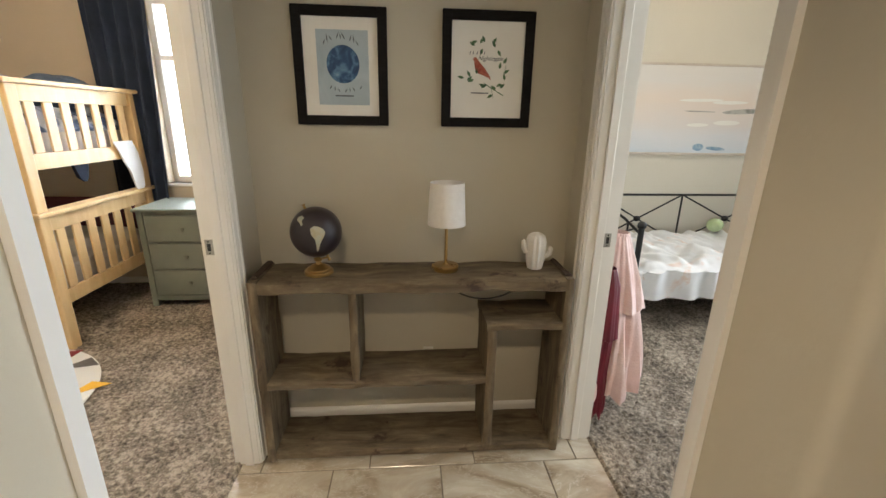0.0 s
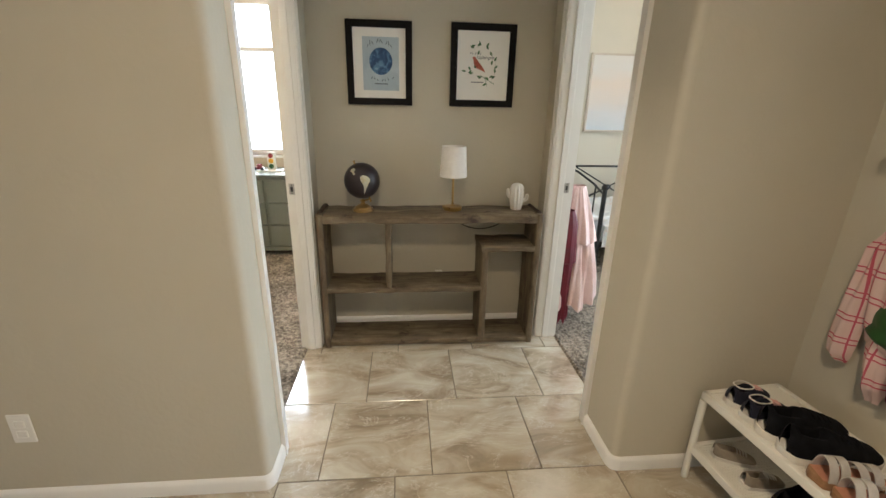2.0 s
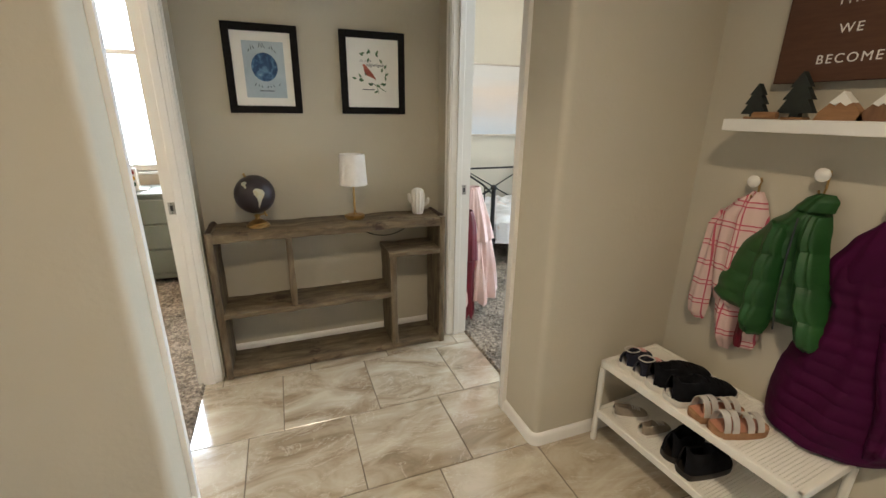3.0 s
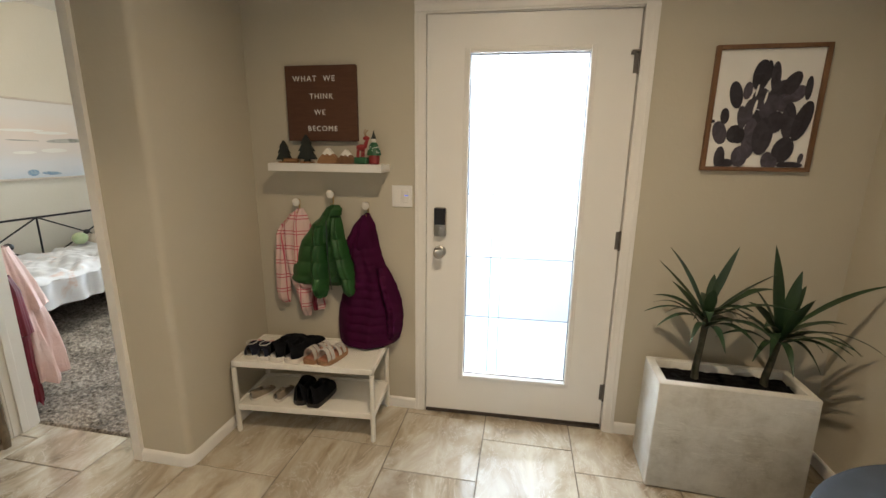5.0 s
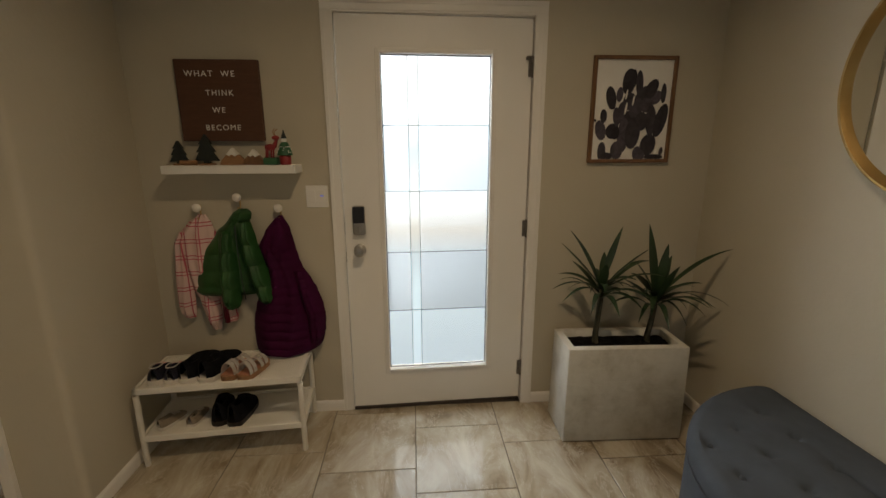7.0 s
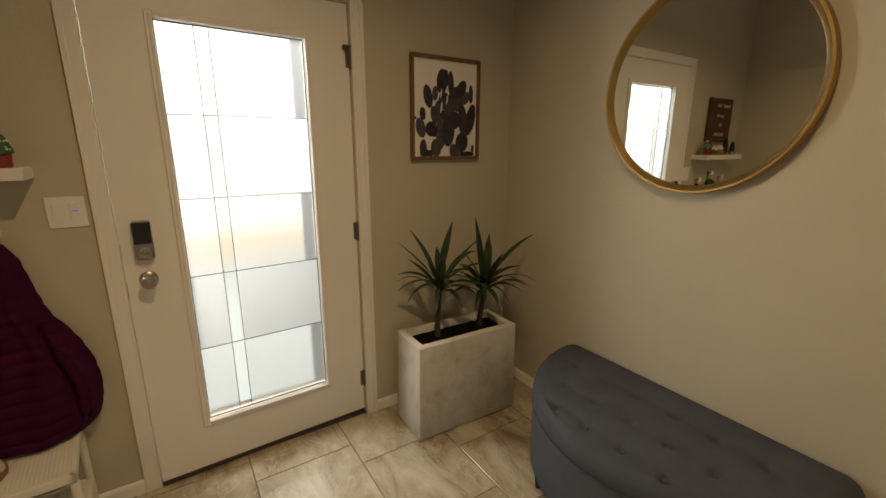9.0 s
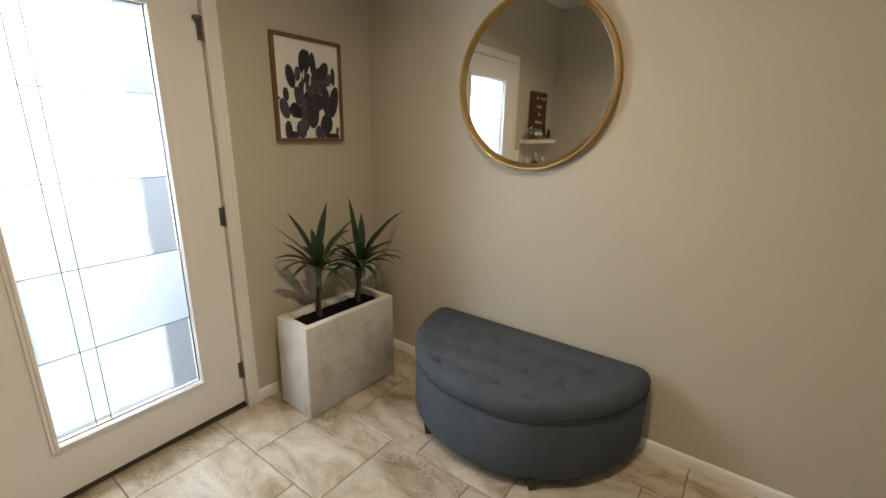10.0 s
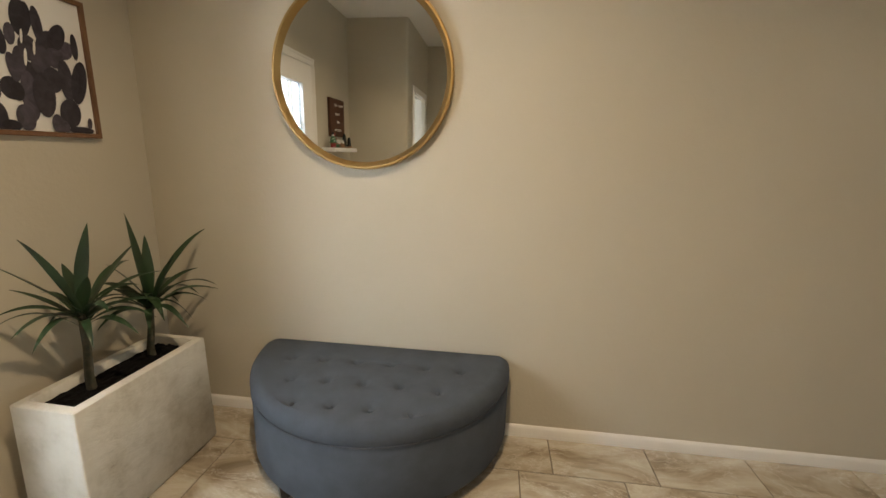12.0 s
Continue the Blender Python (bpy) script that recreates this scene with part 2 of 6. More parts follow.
def concrete():
    m = material("cast_concrete", (0.4, 0.38, 0.34), 0.8)
    v = coords(m)
    n = node(m, "ShaderNodeTexNoise", Scale=6.5, Detail=9.0, Roughness=0.66, Distortion=0.1)
    link(m, v, n.inputs["Vector"])
    col = ramp(m, n.outputs["Fac"], [(0.26, (0.40, 0.37, 0.31)), (0.38, (0.53, 0.505, 0.44)), (0.50, (0.62, 0.60, 0.54)), (0.72, (0.70, 0.685, 0.63))])
    link(m, col, bsdf(m).inputs["Base Color"])
    f = node(m, "ShaderNodeTexNoise", Scale=11.0, Detail=8.0, Roughness=0.7, Distortion=0.8)
    link(m, coords(m, (1.0, 0.7, 1.8)), f.inputs["Vector"])
    bump(m, f.outputs["Fac"], 0.55, 0.010)
    return m


def carpet_mat(name, dark, mid, light):
    m = material(name, mid, 1.0)
    v = coords(m)
    n = node(m, "ShaderNodeTexNoise", Scale=52.0, Detail=5.0, Roughness=0.7)
    link(m, v, n.inputs["Vector"])
    w = node(m, "ShaderNodeTexNoise", Scale=5.0, Detail=3.0)
    link(m, v, w.inputs["Vector"])
    mx = node(m, "ShaderNodeMath")
    mx.operation = "MULTIPLY_ADD"
    link(m, w.outputs["Fac"], mx.inputs[0])
    mx.inputs[1].default_value = 0.35
    link(m, n.outputs["Fac"], mx.inputs[2])
    link(m, ramp(m, mx.outputs[0], [(0.50, dark), (0.66, mid), (0.82, light)]), bsdf(m).inputs["Base Color"])
    f = node(m, "ShaderNodeTexNoise", Scale=190.0, Detail=3.0)
    link(m, v, f.inputs["Vector"])
    bump(m, f.outputs["Fac"], 0.9, 0.006)
    return m


def plaid():
    m = material("pink_plaid_flannel", (0.7, 0.45, 0.42), 0.9)
    tc = node(m, "ShaderNodeTexCoord")
    sp = node(m, "ShaderNodeSeparateXYZ")
    link(m, tc.outputs["Object"], sp.inputs[0])
    total = None
    for axis, pitch, shift in ((1, 0.075, 0.0), (2, 0.085, 0.01), (1, 0.075, 0.016), (2, 0.085, 0.028)):
        d = node(m, "ShaderNodeMath")
        d.operation = "MULTIPLY_ADD"
        link(m, sp.outputs[axis], d.inputs[0])
        d.inputs[1].default_value, d.inputs[2].default_value = 1 / pitch, shift / pitch + 9
        fr = node(m, "ShaderNodeMath")
        fr.operation = "FRACT"
        link(m, d.outputs[0], fr.inputs[0])
        lt = node(m, "ShaderNodeMath")
        lt.operation = "LESS_THAN"
        link(m, fr.outputs[0], lt.inputs[0])
        lt.inputs[1].default_value = 0.06
        if total is None:
            total = lt.outputs[0]
        else:
            s = node(m, "ShaderNodeMath")
            s.operation = "MAXIMUM"
            link(m, total, s.inputs[0])
            link(m, lt.outputs[0], s.inputs[1])
            total = s.outputs[0]
    mix = node(m, "ShaderNodeMix")
    mix.data_type = "RGBA"
    link(m, total, mix.inputs[0])
    mix.inputs[6].default_value, mix.inputs[7].default_value = (0.66, 0.48, 0.44, 1), (0.48, 0.09, 0.13, 1)
    link(m, mix.outputs[2], bsdf(m).inputs["Base Color"])
    return m


def globe_mat():
    m = material("globe_print", (0.02, 0.015, 0.02), 0.35)
    v = coords(m)
    n = node(m, "ShaderNodeTexNoise", Scale=9.0, Detail=6.0, Roughness=0.6)
    link(m, v, n.inputs["Vector"])
    link(m, ramp(m, n.outputs["Fac"], [(0.3, (0.017, 0.012, 0.016)), (0.7, (0.03, 0.022, 0.028))]), bsdf(m).inputs["Base Color"])
    return m


def watercolour(name, stops, scale=9.0, stretch=(1, 1, 1)):
    m = material(name, stops[0][1], 0.7)
    v = coords(m, stretch)
    n = node(m, "ShaderNodeTexNoise", Scale=scale, Detail=6.0, Roughness=0.6, Distortion=0.8)
    link(m, v, n.inputs["Vector"])
    link(m, ramp(m, n.outputs["Fac"], stops), bsdf(m).inputs["Base Color"])
    return m


def frosted(name, streak=(1, 1, 1), tint=(0.46, 0.475, 0.485), clear=0.82, haze=0.14):
    """Obscure door glass: it scatters some of the daylight and lets the rest through hazily."""
    m = bpy.data.materials.new(name)
    m.use_nodes = True
    nt = m.node_tree
    nt.nodes.remove(nt.nodes["Principled BSDF"])
    out = nt.nodes["Material Output"]
    tr = node(m, "ShaderNodeBsdfTranslucent")
    tr.inputs["Color"].default_value = (*tint, 1)
    see = node(m, "ShaderNodeBsdfRefraction", Roughness=haze, IOR=1.45)
    thru = node(m, "ShaderNodeMixShader", Fac=clear)
    link(m, tr.outputs[0], thru.inputs[1])
    link(m, see.outputs[0], thru.inputs[2])
    gl = node(m, "ShaderNodeBsdfGlossy", Roughness=0.12)
    v = coords(m, streak)
    n = node(m, "ShaderNodeTexNoise", Scale=16.0, Detail=4.0)
    link(m, v, n.inputs["Vector"])
    b = node(m, "ShaderNodeBump", Strength=0.18, Distance=0.003)
    link(m, n.outputs["Fac"], b.inputs["Height"])
    link(m, b.outputs[0], gl.inputs["Normal"])
    link(m, b.outputs[0], see.inputs["Normal"])
    fr = node(m, "ShaderNodeFresnel", IOR=1.45)
    mix = node(m, "ShaderNodeMixShader")
    link(m, fr.outputs[0], mix.inputs[0])
    link(m, thru.outputs[0], mix.inputs[1])
    link(m, gl.outputs[0], mix.inputs[2])
    link(m, mix.outputs[0], out.inputs["Surface"])
    return m


def clear_glass():
    m = material("clear_glass", (0.98, 1, 1), 0.0)
    bsdf(m).inputs["Transmission Weight"].default_value = 1.0
    bsdf(m).inputs["IOR"].default_value = 1.45
    return m


def glowing_backdrop(name, strength, stops, axis=2, lo=0.0, hi=3.0):
    m = bpy.data.materials.new(name)
    m.use_nodes = True
    nt = m.node_tree
    nt.nodes.remove(nt.nodes["Principled BSDF"])
    tc = node(m, "ShaderNodeTexCoord")
    sp = node(m, "ShaderNodeSeparateXYZ")
    link(m, tc.outputs["Object"], sp.inputs[0])
    mr = node(m, "ShaderNodeMapRange")
    mr.inputs["From Min"].default_value, mr.inputs["From Max"].default_value = lo, hi
    link(m, sp.outputs[axis], mr.inputs["Value"])
    em = node(m, "ShaderNodeEmission", Strength=strength)
    link(m, ramp(m, mr.outputs[0], stops), em.inputs["Color"])
    link(m, em.outputs[0], nt.nodes["Material Output"].inputs["Surface"])
    return m


TILE = stone_tile()
OLDWOOD = weathered_wood("weathered_wood", (1.6, 7, 7))
OLDWOOD_UP = weathered_wood("weathered_wood_upright", (7, 7, 1.3))
CONCRETE = concrete()
CARPET = carpet_mat("shag_carpet", (0.060, 0.047, 0.034), (0.215, 0.178, 0.140), (0.47, 0.40, 0.32))
PLAID = plaid()
GLOBE = globe_mat()
FROST = frosted("obscure_glass")
REED = frosted("reeded_glass", (0.2, 0.3, 2.2), (0.50, 0.525, 0.545), 0.35, 0.3)
GLASS = clear_glass()
MOON = watercolour("blue_watercolour", [(0.3, (0.012, 0.03, 0.08)), (0.5, (0.035, 0.09, 0.20)), (0.62, (0.12, 0.24, 0.40)), (0.75, (0.4, 0.55, 0.68))], 18)
PALEBLUE = watercolour("pale_blue_wash", [(0.3, (0.36, 0.44, 0.50)), (0.7, (0.46, 0.54, 0.59))], 8)
INK = material("grey_ink", (0.11, 0.12, 0.14), 0.8)
LEAFINK = watercolour("green_ink", [(0.4, (0.06, 0.14, 0.08)), (0.6, (0.14, 0.24, 0.12))], 60)
BIRDINK = watercolour("red_brown_ink", [(0.4, (0.36, 0.07, 0.05)), (0.6, (0.50, 0.16, 0.11))], 40)
PAD = watercolour("charcoal_print", [(0.3, (0.35, 0.33, 0.36)), (0.6, (0.75, 0.72, 0.75)), (0.75, (1.0, 0.96, 1.0))], 26)
ge_ = node(PAD, "ShaderNodeObjectInfo")
mx_ = node(PAD, "ShaderNodeMix")
mx_.data_type, mx_.blend_type = "RGBA", "MULTIPLY"
mx_.inputs[0].default_value = 1.0
link(PAD, ramp(PAD, ge_.outputs["Random"], [(0.0, (0.026, 0.023, 0.031)), (1.0, (0.13, 0.115, 0.14))]), mx_.inputs[6])
link(PAD, bsdf(PAD).inputs["Base Color"].links[0].from_socket, mx_.inputs[7])
link(PAD, mx_.outputs[2], bsdf(PAD).inputs["Base Color"])

for m_ in (BLACK, SHOEBLK, PURPLE, SOIL):
    bsdf(m_).inputs["Specular IOR Level"].default_value = 0.15

# ---- mesh helpers ----


def part(name, bm, mat, parent=None, label="", smooth=False):
    me = bpy.data.meshes.new(name)
    bmesh.ops.recalc_face_normals(bm, faces=bm.faces)
    bm.to_mesh(me)
    bm.free()
    me.materials.append(mat)
    if smooth:
        for p in me.polygons:
            p.use_smooth = True
        me.set_sharp_from_angle(angle=radians(40))
    ob = new(name, me)
    ob.parent = parent
    return tagged(ob, label)


def thing(name, label, category, group="", at=(0, 0, 0)):
    ob = new(name)
    ob.location = at
    return tagged(ob, label, category, group)


def setting(name, bm, mat, label="", smooth=False, cat=""):
    ob = part(name, bm, mat, None, label, smooth)
    return tagged(ob, label, cat, kind="structure")


def add_box(bm, a, b, bevel=0.0, seg=2):
    cs = [(x, y, z) for x in (a[0], b[0]) for y in (a[1], b[1]) for z in (a[2], b[2])]
    vs = [bm.verts.new(c) for c in cs]
    fs = [bm.faces.new([vs[i] for i in q]) for q in ((0, 1, 3, 2), (4, 6, 7, 5), (0, 4, 5, 1), (2, 3, 7, 6), (0, 2, 6, 4), (1, 5, 7, 3))]
    if bevel:
        es = list({e for f in fs for e in f.edges})
        bmesh.ops.bevel(bm, geom=es, offset=bevel, segments=seg, affect="EDGES", profile=0.5)
    return bm


def box(a, b, bevel=0.0, seg=2):
    return add_box(bmesh.new(), a, b, bevel, seg)


def add_prism(bm, pts, lo, hi, axis=2):
    """An outline pushed from lo to hi along an axis; the outline's two numbers are the other two axes in order."""
    def v3(p, h):
        c = list(p)
        c.insert(axis, h)
        return c
    a = [bm.verts.new(v3(p, lo)) for p in pts]
    b = [bm.verts.new(v3(p, hi)) for p in pts]
    bm.faces.new(a)
    bm.faces.new(b[::-1])
    n = len(pts)
    for i in range(n):
        bm.faces.new((a[i], b[i], b[(i + 1) % n], a[(i + 1) % n]))
    return bm


def prism(pts, lo, hi, axis=2):
    return add_prism(bmesh.new(), pts, lo, hi, axis)


def add_lathe(bm, profile, c=(0, 0, 0), seg=32, m=None):
    """profile: (radius, height) rows round the z axis."""
    rings, made = [], []
    for r, h in profile:
        ring = [bm.verts.new((c[0] + r * math.cos(2 * math.pi * i / seg), c[1] + r * math.sin(2 * math.pi * i / seg), c[2] + h)) for i in range(seg)]
        rings.append(ring)
        made += ring
    for a, b in zip(rings, rings[1:]):
        for i in range(seg):
            bm.faces.new((a[i], a[(i + 1) % seg], b[(i + 1) % seg], b[i]))
    bm.faces.new(rings[0][::-1])
    bm.faces.new(rings[-1])
    if m is not None:
        bmesh.ops.transform(bm, matrix=m, verts=made)
    return bm


def lathe(profile, c=(0, 0, 0), seg=32, m=None):
    return add_lathe(bmesh.new(), profile, c, seg, m)


def add_tube(bm, pts, r, seg=8):
    """A round bar through points; r: one radius or one a point."""
    pts = [Vector(p) for p in pts]
    rs = r if isinstance(r, (list, tuple)) else [r] * len(pts)
    rings = []
    up = Vector((0.13, 0.27, 0.95))
    for i, p in enumerate(pts):
        d = (pts[min(i + 1, len(pts) - 1)] - pts[max(i - 1, 0)]).normalized()
        u = d.cross(up)
        if u.length < 0.05:
            u = d.cross(Vector((1, 0, 0)))
        u.normalize()
        w = d.cross(u)
        rings.append([bm.verts.new(p + rs[i] * (math.cos(2 * math.pi * k / seg) * u + math.sin(2 * math.pi * k / seg) * w)) for k in range(seg)])
    for a, b in zip(rings, rings[1:]):
        for k in range(seg):
            bm.faces.new((a[k], a[(k + 1) % seg], b[(k + 1) % seg], b[k]))
    bm.faces.new(rings[0][::-1])
    bm.faces.new(rings[-1])
    return bm


def tube(pts, r, seg=8):
    return add_tube(bmesh.new(), pts, r, seg)


def arc(c, r, a0, a1, n):
    return [(c[0] + r * math.cos(radians(a0 + (a1 - a0) * i / n)), c[1] + r * math.sin(radians(a0 + (a1 - a0) * i / n))) for i in range(n + 1)]


def add_ellipsoid(bm, c, r, rot=None, seg=16, rings=10, wob=0.0):
    made = []
    rows = []
    for j in range(rings + 1):
        th = math.pi * (0.02 + 0.96 * j / rings)
        row = []
        for i in range(seg):
            ph = 2 * math.pi * i / seg
            v = Vector((math.sin(th) * math.cos(ph), math.sin(th) * math.sin(ph), math.cos(th)))
            k = 1 + wob * noise.noise(v * 2.3 + Vector(c) * 5)
            row.append(bm.verts.new((v.x * r[0] * k, v.y * r[1] * k, v.z * r[2] * k)))
        rows.append(row)
        made += row
    for a, b in zip(rows, rows[1:]):
        for i in range(seg):
            bm.faces.new((a[i], a[(i + 1) % seg], b[(i + 1) % seg], b[i]))
    bm.faces.new(rows[0])
    bm.faces.new(rows[-1][::-1])
    m = Matrix.Translation(c)
    if rot is not None:
        m = m @ rot
    bmesh.ops.transform(bm, matrix=m, verts=made)
    return bm


def ellipsoid(c, r, rot=None, seg=16, rings=10, wob=0.0):
    return add_ellipsoid(bmesh.new(), c, r, rot, seg, rings, wob)


def add_sheet(bm, nu, nv, f):
    """A grid of points f(u, v) with u and v from 0 to 1."""
    vs = [[bm.verts.new(f(i / nu, j / nv)) for i in range(nu + 1)] for j in range(nv + 1)]
    for j in range(nv):
        for i in range(nu):
            bm.faces.new((vs[j][i], vs[j][i + 1], vs[j + 1][i + 1], vs[j + 1][i]))
    return bm


def interp(rows, z):
    for a, b in zip(rows, rows[1:]):
        if a[0] >= z >= b[0]:
            k = (a[0] - z) / max(a[0] - b[0], 1e-6)
            k = k * k * (3 - 2 * k) * 0.5 + k * 0.5
            return [p + (q - p) * k for p, q in zip(a[1:], b[1:])]
    return rows[-1][1:] if z < rows[-1][0] else rows[0][1:]


def hung_cloth(rows, back, fold, quilt=0.0, pitch=0.05, seed=0, nu=36, nv=60, axis="x"):
    """Cloth hung against a wall: rows of (height, edge, other edge, thickness), closed all round, with folds and quilting."""
    top, low = rows[0][0], rows[-1][0]

    def f(u, v, side):
        z = top + (low - top) * v
        a, b, th = interp(rows, z)
        s = math.sin(math.pi * min(max(u, 0.0), 1.0)) ** 0.6
        wav = noise.noise(Vector((u * 5 + seed, z * 3, seed))) * fold + 0.5 * fold * math.sin(u * 17 + seed + z * 5)
        q = quilt * abs(math.sin(math.pi * z / pitch)) ** 0.6 if quilt else 0
        d = (th + wav + q) * s if side else 0.0
        d = max(d, 0.002 * side)
        p = a + (b - a) * u + 0.35 * q * (1 if u > 0.98 else -1 if u < 0.02 else 0) * (1 if b > a else -1)
        return (back - d, p, z) if axis == "x" else (p, back - d, z)
    bm = bmesh.new()
    add_sheet(bm, nu, nv, lambda u, v: f(u, v, 1))
    add_sheet(bm, nu, nv, lambda u, v: f(u, v, 0))
    bmesh.ops.remove_doubles(bm, verts=bm.verts, dist=0.0025)
    return bm


# ---- large structure ----
EX, SY, NY = 2.009, -1.86, 1.05        # entry: door wall, mirror wall, coat wall
HL, HR = 0.0, 1.34                   # hall side walls
RL, RR = -0.09, 1.455                 # their bedroom sides
NICHE, BACK, TOP = 2.30, 4.15, 2.74
LD, RD = (1.262, 2.016), (1.358, 2.085)  # clear door openings


def round_corner(x, y, sx, sy, r=0.03):
    """Points of a rounded outer corner of a plan; (sx, sy) points from the corner into the wall."""
    c = (x + sx * r, y + sy * r)
    a = {(1, 1): (270, 180), (-1, 1): (270, 360)}[(sx, sy)]
    return arc(c, r, a[0], a[1], 6)


setting("wall_coats", prism([*round_corner(HR, NY, 1, 1)[::-1], (EX + 0.16, NY), (EX + 0.16, NY + 0.12), (RR, NY + 0.12), (RR, RD[0] - 0.018), (HR, RD[0] - 0.018)], 0, TOP), WALL, "greige wall with a bullnose corner", True)
setting("wall_outlet", prism([*round_corner(HL, NY, -1, 1), (HL, LD[0] - 0.018), (RL, LD[0] - 0.018), (RL, NY + 0.12), (-4.45, NY + 0.12), (-4.45, NY)], 0, TOP), WALL, "greige wall with a bullnose corner", True)
setting("wall_niche", box((HL, NICHE, 0), (HR, NICHE + 0.11, TOP)), WALL, "greige hall end wall behind the console")
setting("wall_hall_east", box((HR, RD[1] + 0.018, 0), (RR, NICHE, TOP)), WALL, "greige hall side wall")
setting("wall_hall_west", box((RL, LD[1] + 0.018, 0), (HL, NICHE, TOP)), WALL, "greige hall side wall")
setting("wall_door_head_left", box((RL, LD[0] - 0.018, 2.058), (HL, LD[1] + 0.018, TOP)), WALL, "greige wall above a doorway")
setting("wall_door_head_right", box((HR, RD[0] - 0.018, 2.058), (RR, RD[1] + 0.018, TOP)), WALL, "greige wall above a doorway")
# The door and all that hangs on the door wall is laid out on a wall at WX and floor at FZ, then brought onto the real wall by NEAR.
WX, FZ = 2.06, -0.034
NEAR = Matrix.Translation((-0.16, -0.37, 1.45)) @ Matrix.Scale(0.977, 4) @ Matrix.Translation((0.16, 0.37, -1.45))
DY0, DY1 = -0.895, 0.083               # front door slab
OY0, OY1, OZ = -0.908, 0.093, 2.090    # rough opening
bm = box((EX, OY1, 0), (EX + 0.16, NY, TOP))
add_box(bm, (EX, SY - 0.12, 0), (EX + 0.16, OY0, TOP))
add_box(bm, (EX, OY0, OZ), (EX + 0.16, OY1, TOP))
setting("wall_front_door", bm, WALL, "greige wall round the front door")
setting("wall_mirror", box((-4.45, SY - 0.12, 0), (EX, SY, TOP)), WALL, "plain greige wall behind the mirror and bench")
bm = box((-4.57, SY - 0.12, 0), (-4.45, -1.35, TOP))
add_box(bm, (-4.57, 0.55, 0), (-4.45, NY + 0.12, TOP))
add_box(bm, (-4.57, -1.35, 0), (-4.45, 0.55, 0.75))
add_box(bm, (-4.57, -1.35, 2.2), (-4.45, 0.55, TOP))
setting("wall_far_west", bm, WALL, "greige end wall with a window opening")
# bedrooms
bm = box((RL, NICHE, 0), (HL, BACK, TOP))
setting("wall_playroom_side", bm, TAN, "tan bedroom side wall")
WX0, WX1, WZ0, WZ1 = -1.33, -0.30, 0.87, 2.25
bm = box((-4.45, BACK, 0), (WX0, BACK + 0.16, TOP))
add_box(bm, (WX1, BACK, 0), (HL, BACK + 0.16, TOP))
add_box(bm, (WX0, BACK, 0), (WX1, BACK + 0.16, WZ0))
add_box(bm, (WX0, BACK, WZ1), (WX1, BACK + 0.16, TOP))
setting("wall_playroom_window", bm, TAN, "tan bedroom wall with a bright window")
setting("wall_playroom_west", box((-4.57, NY + 0.12, 0), (-4.45, BACK + 0.16, TOP)), TAN, "tan bedroom wall")
setting("wall_bedroom_side", box((HR, NICHE, 0), (RR, BACK, TOP)), CREAM, "cream bedroom side wall")
setting("wall_bedroom_back", box((HR, BACK, 0), (4.9, BACK + 0.12, TOP)), CREAM, "cream bedroom wall behind the daybed")
bm = box((4.9, NY, 0), (5.02, 1.9, TOP))
add_box(bm, (4.9, 3.5, 0), (5.02, BACK + 0.12, TOP))
add_box(bm, (4.9, 1.9, 0), (5.02, 3.5, 0.8))
add_box(bm, (4.9, 1.9, 2.2), (5.02, 3.5, TOP))
setting("wall_bedroom_east", bm, CREAM, "cream bedroom wall with a window opening")
setting("wall_bedroom_south", box((EX + 0.16, NY, 0), (4.9, NY + 0.12, TOP)), CREAM, "cream bedroom wall")
for nm, a, b in (("entry", (-4.57, SY - 0.12), (EX + 0.16, NY)), ("hall", (RL, NY), (RR, NICHE + 0.11)), ("playroom", (-4.57, NY), (RL, BACK + 0.16)), ("bedroom", (RR, NY), (5.02, BACK + 0.12)), ("void", (RL, NICHE + 0.11), (RR, BACK + 0.16))):
    setting("ceiling" if nm == "entry" else "ceiling_" + nm, box((a[0], a[1], TOP), (b[0], b[1], TOP + 0.12)), CEIL, "flat off-white ceiling")

# floors: grout bed under tiles, carpet in the bedrooms
bm = box((-4.45, SY, -0.12), (EX + 0.03, NY + 0.02, -0.003))
add_box(bm, (-0.07, NY + 0.02, -0.12), (1.455, NICHE, -0.003))
floor = setting("floor", bm, GROUT, "beige and brown stone-look tile floor with grout joints")


def carpet(name, x0, x1, y0, y1, seed):
    bm = bmesh.new()
    nu, nv = int((x1 - x0) / 0.011), int((y1 - y0) / 0.011)

    def f(u, v):
        x, y = x0 + (x1 - x0) * u, y0 + (y1 - y0) * v
        p = Vector((x * 55, y * 55, seed))
        h = 0.010 * noise.noise(p) + 0.006 * noise.noise(p * 2.3) + 0.003 * noise.noise(Vector((x * 5, y * 5, seed)))
        e = min(u, 1 - u) < 0.003 or min(v, 1 - v) < 0.003
        return (x + 0.004 * noise.noise(p + Vector((9, 0, 0))), y + 0.004 * noise.noise(p + Vector((0, 9, 0))), -0.004 if e else 0.009 + h)
    add_sheet(bm, nu, nv, f)
    ob = setting(name, bm, CARPET, "taupe shag carpet with deep flecked pile", True)
    return ob


